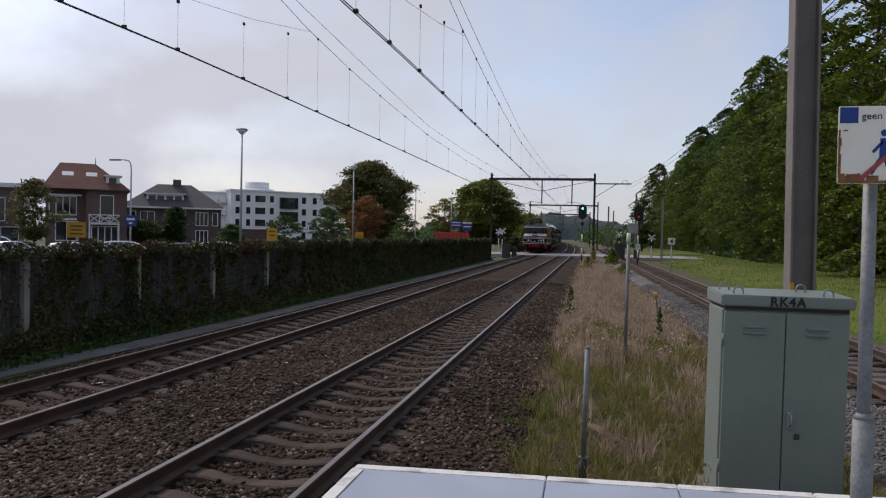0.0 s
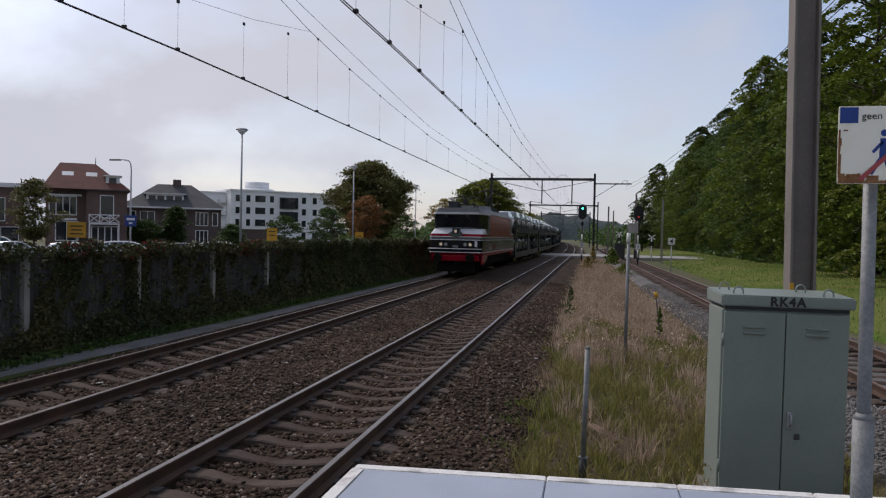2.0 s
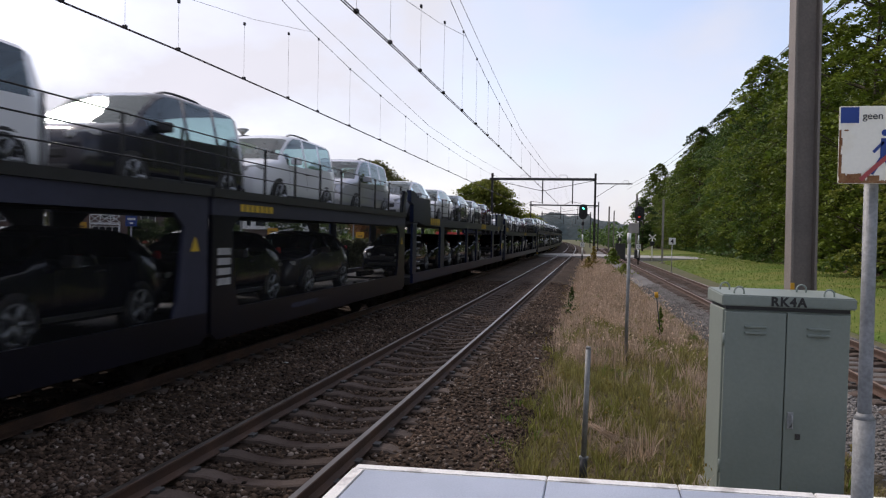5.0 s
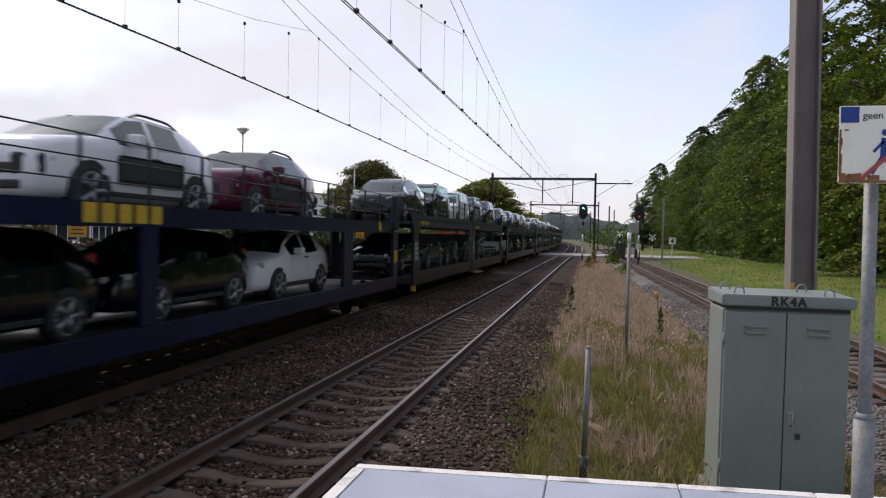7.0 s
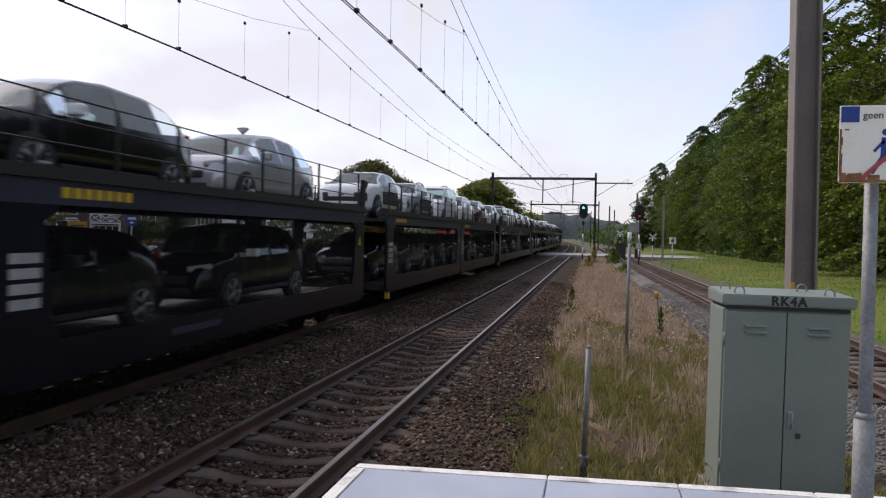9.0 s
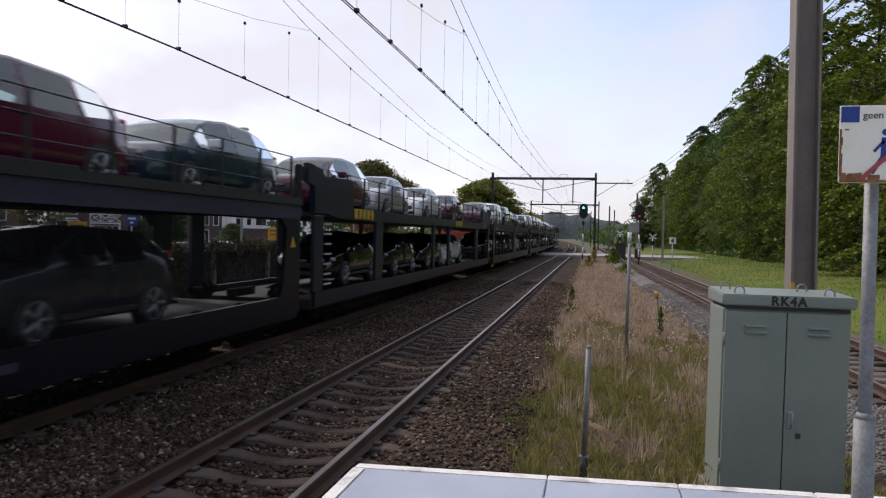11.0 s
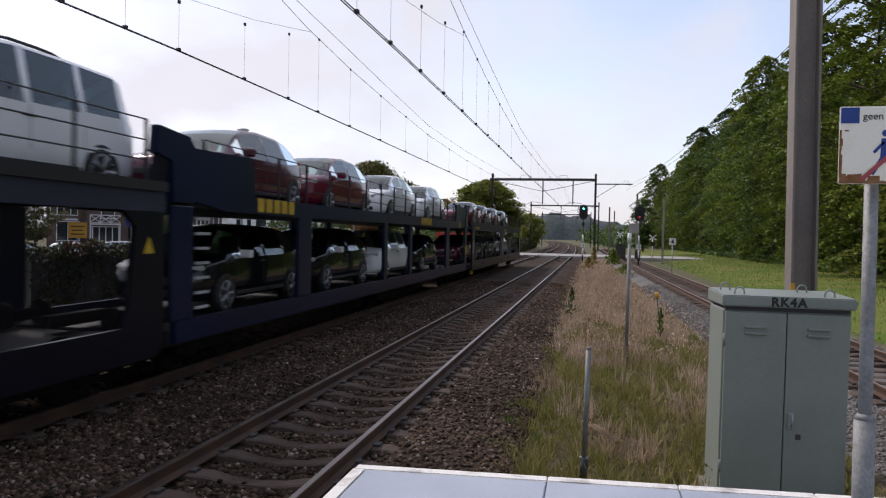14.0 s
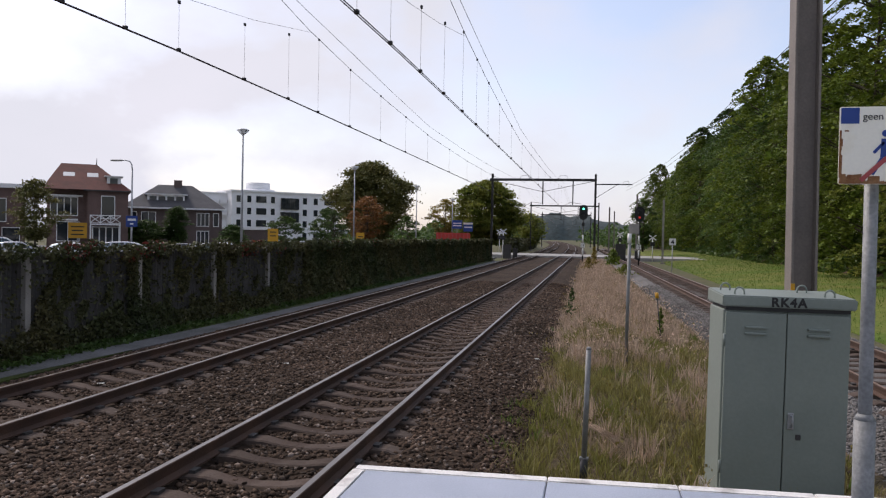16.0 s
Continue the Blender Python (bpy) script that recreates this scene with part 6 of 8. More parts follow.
def pantograph(parent, y, raised):
    bm = bmesh.new()
    z0, top = 3.92, 5.36 if raised else 4.46
    bent_tube(bm, [(-0.5, y - 0.5, z0 + 0.1), (0.5, y - 0.5, z0 + 0.1), (0.5, y + 0.6, z0 + 0.1), (-0.5, y + 0.6, z0 + 0.1), (-0.5, y - 0.5, z0 + 0.1)], 0.035, 6)
    part("pantograph_base", bm, M_BLACK, parent)
    knee = (0, y - 0.95, z0 + 0.78) if raised else (0, y - 0.75, z0 + 0.24)
    part("pantograph_arm", tube(bmesh.new(), (0, y + 0.25, z0 + 0.1), knee, 0.07, 0.05, 8), M_BLACK, parent)
    part("guide_rod", tube(bmesh.new(), (0.12, y + 0.1, z0 + 0.1), (knee[0] + 0.1, knee[1] + 0.1, knee[2] - 0.08), 0.02, seg=6), M_BLACK, parent)
    for s in (-0.28, 0.28):
        part("upper_arm", tube(bmesh.new(), knee, (s, y + 0.15, top - 0.06), 0.028, seg=6), M_BLACK, parent)
    part("knee_joint", soft_box(bmesh.new(), -0.12, 0.12, knee[1] - 0.12, knee[1] + 0.12, knee[2] - 0.1, knee[2] + 0.12, 0.02), M_BLACK, parent)
    hd = bmesh.new()
    for dy in (-0.22, 0.22):
        pts = [(-0.85, y + 0.15 + dy, top - 0.24), (-0.66, y + 0.15 + dy, top - 0.06), (-0.5, y + 0.15 + dy, top), (0.5, y + 0.15 + dy, top), (0.66, y + 0.15 + dy, top - 0.06), (0.85, y + 0.15 + dy, top - 0.24)]
        bent_tube(hd, pts, 0.025, 6)
    for s in (-0.45, 0.45):
        tube(hd, (s, y - 0.35, top - 0.06), (s, y + 0.65, top - 0.06), 0.02, seg=6)
    part("pantograph_head", hd, M_BLACK, parent)
    ins = bmesh.new()
    for sx in (-0.5, 0.5):
        for yy in (y - 0.5, y + 0.6):
            for k in range(3):
                tube(ins, (sx, yy, z0 - 0.2 + 0.09 * k), (sx, yy, z0 - 0.13 + 0.09 * k), 0.06, 0.035, 8)
    part("insulator", ins, M_UNDER, parent)


def locomotive():
    base = anchor("locomotive")
    tagged(base, "red, black and grey electric locomotive with white nose", "locomotive")
    low, mid = plan(0.0, 1.46, 1.34, 0.9), plan(0.02, 1.475, 1.34, 0.9)
    part("lower_stripe", hull(bmesh.new(), plan(0.25, 1.44, 1.32, 0.9), 1.08, low, 1.26), M_LOCO_RED, base, "red lower stripe")
    part("white_line", hull(bmesh.new(), plan(-0.01, 1.468, 1.345, 0.9), 1.26, plan(-0.01, 1.468, 1.345, 0.9), 1.30), M_LOCO_WHITE, base)
    part("lower_body", hull(bmesh.new(), low, 1.30, mid, 1.93), M_LOCO_BLACK, base, "black lower body")
    part("white_line", hull(bmesh.new(), plan(0.01, 1.48, 1.345, 0.9), 1.93, plan(0.01, 1.48, 1.345, 0.9), 1.965), M_LOCO_WHITE, base)
    part("grey_band", hull(bmesh.new(), plan(0.03, 1.478, 1.34, 0.9), 1.965, plan(0.05, 1.478, 1.34, 0.9), 2.10), M_LOCO_GREY, base)
    part("white_line", hull(bmesh.new(), plan(0.04, 1.483, 1.34, 0.9), 2.10, plan(0.04, 1.483, 1.34, 0.9), 2.135), M_LOCO_WHITE, base)
    part("side_wall", box(bmesh.new(), -1.475, 1.475, -13.75, -3.1, 2.135, 3.40), M_LOCO_RED, base, "red side wall")
    for rear in (False, True):
        fix = mirrored if rear else (lambda b: b)
        yb = -13.75 if not rear else -16.6 + 3.1
        cab = part("cab", fix(hull(bmesh.new(), half_plan(0.80, 1.47, 1.20, yb, 1.2), 2.135, half_plan(0.48, 1.455, 1.19, yb, 1.4), 3.40)), M_LOCO_GREY, base, "grey driver's cab")
        part("red_stripe", fix(hull(bmesh.new(), half_plan(0.05, 1.485, 1.34, yb, 0.9), 2.136, half_plan(0.10, 1.485, 1.33, yb, 0.9), 2.27)), M_LOCO_RED, cab, "red stripe across the nose")
        part("nose", fix(hull(bmesh.new(), half_plan(0.09, 1.45, 1.32, -14.6, 0.9), 2.27, half_plan(0.66, 1.40, 1.2, -14.9, 0.8), 2.56)), M_LOCO_WHITE, cab, "white sloping nose")
        part("windscreen", fix(hull(bmesh.new(), half_plan(0.62, 1.484, 1.20, -14.45, 1.25), 2.585, half_plan(0.43, 1.466, 1.20, -14.45, 1.4), 3.33)), M_CAB_GLASS, cab, "dark wrap-around windscreen")
        for wx in (-0.62, 0.55):
            part("pillar", fix(box(bmesh.new(), wx - 0.05, wx + 0.05, -16.6 + 0.36, -16.6 + 0.50, 3.20, 3.36)), M_TRIM, cab)
            part("wiper", fix(tube(bmesh.new(), (wx, -16.6 + 0.40, 3.25), (wx + 0.42, -16.6 + 0.56, 2.72), 0.014, seg=5)), M_TRIM, cab)
        part("rail_bar", fix(tube(bmesh.new(), (-1.1, -16.6 + 0.62, 2.60), (1.1, -16.6 + 0.62, 2.60), 0.015, seg=6)), M_STEEL, cab)
        part("visor", fix(hull(bmesh.new(), half_plan(0.36, 1.475, 1.2, -13.76, 1.5), 3.345, half_plan(0.34, 1.475, 1.2, -13.76, 1.5), 3.455)), M_LOCO_WHITE, cab, "white band over the windscreen")
        # chevron and lamps on the nose
        chev = extrude_y(bmesh.new(), [(-0.42, 2.27), (0.0, 2.0), (0.42, 2.27), (0.2, 2.42), (-0.2, 2.42)], -16.6 - 0.005, -16.6 + 0.2)
        part("chevron", fix(chev), M_LOCO_GREY, cab)
        part("lamp_box", fix(soft_box(bmesh.new(), -0.19, 0.19, -16.6 - 0.02, -16.6 + 0.4, 2.26, 2.56, 0.03)), M_TRIM, cab)
        part("headlight", fix(tube(bmesh.new(), (0, -16.6 - 0.035, 2.41), (0, -16.6, 2.41), 0.082, seg=18)), M_LAMP_OFF if rear else M_LAMP_ON, cab, "round upper headlamp")
        for hx in (-0.80, -0.53, 0.53, 0.80):
            on = abs(hx) > 0.7 and not rear
            lamp = part("headlight", fix(tube(bmesh.new(), (hx, -16.6 - 0.03, 1.70), (hx, -16.6 + 0.06, 1.70), 0.082, seg=18)), M_LAMP_ON if on else M_LAMP_OFF, cab, "round headlamp")
            part("lamp_ring", fix(tube(bmesh.new(), (hx, -16.6 - 0.02, 1.70), (hx, -16.6 + 0.05, 1.70), 0.125, seg=18)), M_TRIM, lamp)
        part("handrail", fix(tube(bmesh.new(), (-1.46, -16.6 - 0.12, 1.47), (1.46, -16.6 - 0.12, 1.47), 0.024, seg=8)), M_LOCO_WHITE, cab, "white front handrail")
        part("handrail", fix(soft_box(bmesh.new(), 1.05, 1.19, -16.6 - 0.06, -16.6 - 0.03, 1.58, 1.90, 0.02)), M_LOCO_WHITE, cab)
        part("marking", fix(box(box(box(box(bmesh.new(), -0.16, -0.13, -16.6 - 0.012, -16.6 + 0.05, 1.53, 1.66), -0.09, -0.03, -16.6 - 0.012, -16.6 + 0.05, 1.53, 1.66), 0.0, 0.03, -16.6 - 0.012, -16.6 + 0.05, 1.53, 1.66), 0.07, 0.13, -16.6 - 0.012, -16.6 + 0.05, 1.53, 1.66)), M_BARS, cab)
        beam = part("buffer_beam", fix(soft_box(bmesh.new(), -1.3, 1.3, -16.6 - 0.05, -16.6 + 0.35, 0.80, 1.12, 0.04)), M_LOCO_RED, base, "red buffer beam")
        for bx in (-0.875, 0.875):
            bb = tube(bmesh.new(), (bx, -16.6 - 0.5, 1.0), (bx, -16.6 - 0.03, 1.0), 0.09, seg=14)
            tube(bb, (bx, -16.6 - 0.56, 1.0), (bx, -16.6 - 0.5, 1.0), 0.24, 0.25, seg=18)
            part("buffer", fix(bb), M_UNDER, beam)
        hose = bmesh.new()
        bent_tube(hose, [(0.35, -16.6 - 0.1, 0.95), (0.42, -16.6 - 0.25, 0.6), (0.3, -16.6 - 0.3, 0.35), (0.1, -16.6 - 0.25, 0.45), (0.05, -16.6 - 0.1, 0.8)], 0.03, 6)
        part("hose", fix(hose), M_UNDER, beam)
        part("snow_plough", fix(extrude_x(bmesh.new(), [(-16.6 + 0.2, 0.22), (-16.6 + 0.7, 0.22), (-16.6 + 0.7, 0.7), (-16.6 + 0.35, 0.7)], -1.05, 1.05)), M_UNDER, base)
        pl = extrude_x(bmesh.new(), [(-16.4, 0.62), (-15.0, 0.75), (-14.4, 1.09), (-16.4, 1.09)], 1.38, 1.45)
        part("skirt", fix(pl), M_LOCO_RED, base, "red cab skirt")
    # red panel edge lines, slanted
    for ya, yb in ((-13.74, -13.88), (-3.17, -3.03)):
        ln = extrude_x(bmesh.new(), [(ya, 2.27), (ya + 0.05, 2.27), (yb + 0.05, 3.40), (yb, 3.40)], 1.476, 1.482)
        part("white_line", ln, M_LOCO_WHITE, base)
    part("white_line", hull(bmesh.new(), plan(0.45, 1.482, 1.19, 1.4), 3.40, plan(0.45, 1.48, 1.19, 1.4), 3.46), M_LOCO_WHITE, base)
    part("pink_line", box(bmesh.new(), -1.479, 1.479, -13.7, -3.2, 3.33, 3.399), surface("faded_red", (0.34, 0.05, 0.07), scale=1.0, fine=10.0, rough=0.4, bump=0.0), base)
    part("roof", hull(bmesh.new(), plan(0.40, 1.46, 1.18, 1.4), 3.462, plan(0.60, 1.20, 1.0, 1.2), 3.70), M_LOCO_ROOF, base, "grey sloped roof")
    part("roof_box", soft_box(bmesh.new(), -0.72, -0.16, -15.1, -14.45, 3.70, 4.10, 0.03), M_BLACK, base, "black louvred roof box")
    for k in range(6):
        part("louvre", box(bmesh.new(), -0.70, -0.18, -15.12, -15.09, 3.74 + 0.06 * k, 3.77 + 0.06 * k), M_LOCO_ROOF, base)
    hood = part("roof_hood", hull(bmesh.new(), [(-0.95, -11.2), (0.95, -11.2), (0.95, -4.9), (-0.95, -4.9)], 3.70, [(-0.75, -10.9), (0.75, -10.9), (0.75, -5.2), (-0.75, -5.2)], 4.02), M_LOCO_ROOF, base, "grey roof hood with louvres")
    for k in range(5):
        part("louvre", extrude_y(bmesh.new(), [(0.87, 3.78), (0.93, 3.78), (0.80, 3.99), (0.75, 3.99)], -8.6 + 0.7 * k, -8.0 + 0.7 * k), M_UNDER, hood)
    pantograph(base, -13.0, False)
    pantograph(base, -3.7, True)
    ins = bmesh.new()
    bent_tube(ins, [(0.3, -2.3, 4.0), (0.35, -1.9, 4.1), (0.4, -1.5, 4.02), (0.42, -1.3, 3.75)], 0.03, 6)
    part("roof_cable", ins, M_BLACK, base)
    txt = bpy.data.curves.new("lettering", "FONT")
    txt.body, txt.size, txt.extrude, txt.offset = "RAIL", 0.44, 0.002, 0.006
    tob = new("lettering", txt)
    tme = bpy.data.meshes.new_from_object(tob.evaluated_get(bpy.context.evaluated_depsgraph_get()))
    bpy.data.objects.remove(tob)
    tme.materials.clear()
    tme.materials.append(M_BARS)
    tob = new("lettering", tme)
    tob.parent = base
    tob.matrix_basis = pose(1.475, -13.75, 1.42, 90, 0, 90)
    tagged(tob, "pale grey letters")
    for k in range(5):
        part("marking", box(bmesh.new(), 1.47, 1.477, -12.5 + 0.36 * k, -12.25 + 0.36 * k, 1.43, 1.72), M_LOCO_RED, base)
    part("body_lamp", tube(bmesh.new(), (1.47, -9.2, 1.82), (1.50, -9.2, 1.82), 0.05, seg=10), M_LAMP_OFF, base)
    part("underframe", soft_box(bmesh.new(), -1.25, 1.25, -14.5, -1.9, 0.55, 1.09, 0.05), M_UNDER, base)
    for c in (-12.9, -3.6):
        for s in (-1, 1):
            bg = bmesh.new()
            soft_box(bg, s * 1.1 - 0.07, s * 1.1 + 0.07, c - 2.0, c + 2.0, 0.42, 0.72, 0.04)
            for dy in (-1.3, 1.3):
                soft_box(bg, s * 1.16 - 0.1, s * 1.16 + 0.1, c + dy - 0.2, c + dy + 0.2, 0.35, 0.8, 0.04)
                tube(bg, (s * 1.2, c + dy * 0.45, 0.4), (s * 1.2, c + dy * 0.45, 0.95), 0.09, seg=8)
            part("bogie_side_frame", bg, M_UNDER, base)
        for dy in (-1.3, 1.3):
            wheel_pair(base, c + dy, 0.57)
    return base


# -- car transporters --
DECK_LOW, DECK_UP = 0.78, 2.62


def upper_rail(base, y0, y1, material, up=DECK_UP):
    """Posts and three wires along both sides of an upper deck."""
    me = to_mesh("rail_post", soft_box(bmesh.new(), -0.02, 0.02, -0.02, 0.02, 0, 0.82, 0.006, 1), material)
    count = max(2, int((y1 - y0) / 1.35))
    for s in (-1.4, 1.4):
        for k in range(count + 1):
            piece("rail_post", me, base, pose(s, y0 + (y1 - y0) * k / count, up))
        for z in (0.28, 0.54, 0.81):
            part("rail_wire", tube(bmesh.new(), (s, y0, up + z), (s, y1, up + z), 0.011, seg=5), M_BLACK, base)


def dim_sheet_material():
    """Dark see-through sheet, added to deepen the lower deck's shade; it lets most of the light through."""
    m = surface("dim_sheet", (0.006, 0.006, 0.008), (0.009, 0.009, 0.011), scale=1.5, fine=60.0, rough=0.6, metal=0.2, bump=0.0)
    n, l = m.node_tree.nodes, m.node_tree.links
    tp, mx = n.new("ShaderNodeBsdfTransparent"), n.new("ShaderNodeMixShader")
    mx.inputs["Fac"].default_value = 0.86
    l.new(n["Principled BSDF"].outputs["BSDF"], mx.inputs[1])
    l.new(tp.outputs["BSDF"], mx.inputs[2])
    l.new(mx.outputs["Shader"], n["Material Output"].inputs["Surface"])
    return m


M_DIM_SHEET = dim_sheet_material()


def bogies(base, spots, r=0.42):
    for y in spots:
        bg = bmesh.new()
        for s in (-1, 1):
            soft_box(bg, s * 1.0 - 0.07, s * 1.0 + 0.07, y - 1.1, y + 1.1, 0.3, 0.52, 0.03)
            soft_box(bg, s * 1.0 - 0.1, s * 1.0 + 0.1, y - 0.95, y - 0.6, 0.26, 0.6, 0.03)
            soft_box(bg, s * 1.0 - 0.1, s * 1.0 + 0.1, y + 0.6, y + 0.95, 0.26, 0.6, 0.03)
        soft_box(bg, -1.0, 1.0, y - 0.12, y + 0.12, 0.32, 0.5, 0.03)
        part("bogie", bg, M_UNDER, base)
        wheel_pair(base, y - 0.78, r)
        wheel_pair(base, y + 0.78, r)


def buffers(base, ends):
    for y, d in ends:
        for s in (-0.875, 0.875):
            bb = tube(bmesh.new(), (s, y, 0.95), (s, y + d * 0.55, 0.95), 0.08, seg=12)
            tube(bb, (s, y + d * 0.55, 0.95), (s, y + d * 0.6, 0.95), 0.2, seg=14)
            part("buffer", bb, M_UNDER, base)
        part("coupling", soft_box(bmesh.new(), -0.1, 0.1, min(y, y + d * 0.8), max(y, y + d * 0.8), 0.85, 1.02, 0.03), M_UNDER, base)


def panel_wagon(length=24.4):
    """Slate double-deck transporter in two halves with long side openings."""
    base = anchor("car_transporter")
    half = length / 2
    for s in (-1, 1):
        xa, xb = (1.38, 1.45) if s > 0 else (-1.45, -1.38)
        for h0 in (0.0, half + 0.06):
            h1 = h0 + half - 0.06
            part("sill", extrude_x(bmesh.new(), [(h0 + 0.2, 0.5), (h1 - 0.2, 0.5), (h1, 0.62), (h1, 0.96), (h0, 0.96), (h0, 0.62)], xa, xb), M_WAGON, base)
            # added dark sheet: dims the cars under the upper deck
            part("dimming_sheet", box(bmesh.new(), xa + 0.03, xa + 0.034, h0 + 0.62, h1 - 0.62, 0.965, 2.455), M_DIM_SHEET, base, "dark see-through sheet added to dim the lower deck")
            beam = part("top_beam", extrude_x(bmesh.new(), [(h0, 2.46), (h1, 2.46), (h1, 2.73), (h0, 2.73)], xa, xb), M_WAGON_LIGHT, base, "top beam with a grey sheen put into its colour")
            part("edge_strip", extrude_x(bmesh.new(), [(h0 - 0.02, 2.735), (h1, 2.735), (h1, 2.87), (h0 - 0.02, 2.87)], xa - 0.03, xb + 0.04), M_BLACK, base)
            if s > 0:
                bars = bmesh.new()
                for k in range(7):
                    box(bars, xb, xb + 0.004, h0 + 0.95 + 0.19 * k, h0 + 1.08 + 0.19 * k, 2.54, 2.66)
                part("marking", bars, M_LOGO, beam, "faded yellow marking")
                bars = bmesh.new()
                for k in range(4):
                    box(bars, xb, xb + 0.004, h0 + 0.18, h0 + 0.62, 1.35 + 0.16 * k, 1.46 + 0.16 * k)
                part("marking", bars, M_BARS, base)
                part("marking", box(bmesh.new(), xb, xb + 0.004, h0 + 3.2, h0 + 4.6, 0.72, 0.82), M_WAGON_LIGHT, base)
                tri = extrude_x(bmesh.new(), [(h1 - 0.5, 1.9), (h1 - 0.26, 1.9), (h1 - 0.38, 2.12)], xb, xb + 0.004)
                part("marking", tri, M_LOGO, base)
            part("post", extrude_x(bmesh.new(), [(h0, 0.96), (h0 + 0.95, 0.96), (h0 + 0.82, 1.2), (h0 + 0.68, 2.26), (h0 + 0.95, 2.46), (h0 + 0.02, 2.46)], xa, xb), M_WAGON, base)
            part("post", extrude_x(bmesh.new(), [(h1 - 0.95, 0.96), (h1, 0.96), (h1 - 0.02, 2.46), (h1 - 0.95, 2.46), (h1 - 0.68, 2.26), (h1 - 0.82, 1.2)], xa, xb), M_WAGON_LIGHT if h0 < 1 else M_WAGON, base)
    part("lower_deck", soft_box(bmesh.new(), -1.38, 1.38, 0.05, length - 0.05, 0.55, DECK_LOW, 0.02), M_DECK, base)
    up = bmesh.new()
    box(up, -1.37, 1.37, -0.55, length + 0.3, DECK_UP - 0.08, DECK_UP)
    for k in range(24):
        box(up, -1.36, 1.36, 0.4 + k * 1.0, 0.5 + k * 1.0, 2.48, DECK_UP - 0.08)
    part("upper_deck", up, M_DECK, base)
    for y in (half - 1.0, half + 1.0):
        part("ramp_strut", box(bmesh.new(), -0.05, 0.05, y - 0.05, y + 0.05, DECK_LOW, DECK_LOW + 0.02), M_DECK, base)
    upper_rail(base, 0.3, length - 0.4, M_BLACK, 2.86)
    bogies(base, (1.9, half, length - 1.9))
    buffers(base, ((0.1, -1), (length - 0.1, 1)))
    hook = extrude_x(bmesh.new(), [(length - 0.4, 2.73), (length, 2.73), (length + 0.05, 3.3), (length + 0.3, 3.5), (length - 0.1, 3.55), (length - 0.2, 3.15)], 1.36, 1.45)
    part("end_post", hook, M_WAGON, base)
    part("foot_step", soft_box(bmesh.new(), 1.3, 1.44, 0.3, 0.42, 0.3, 0.6, 0.01), M_LOGO, base, "yellow step")
    return base


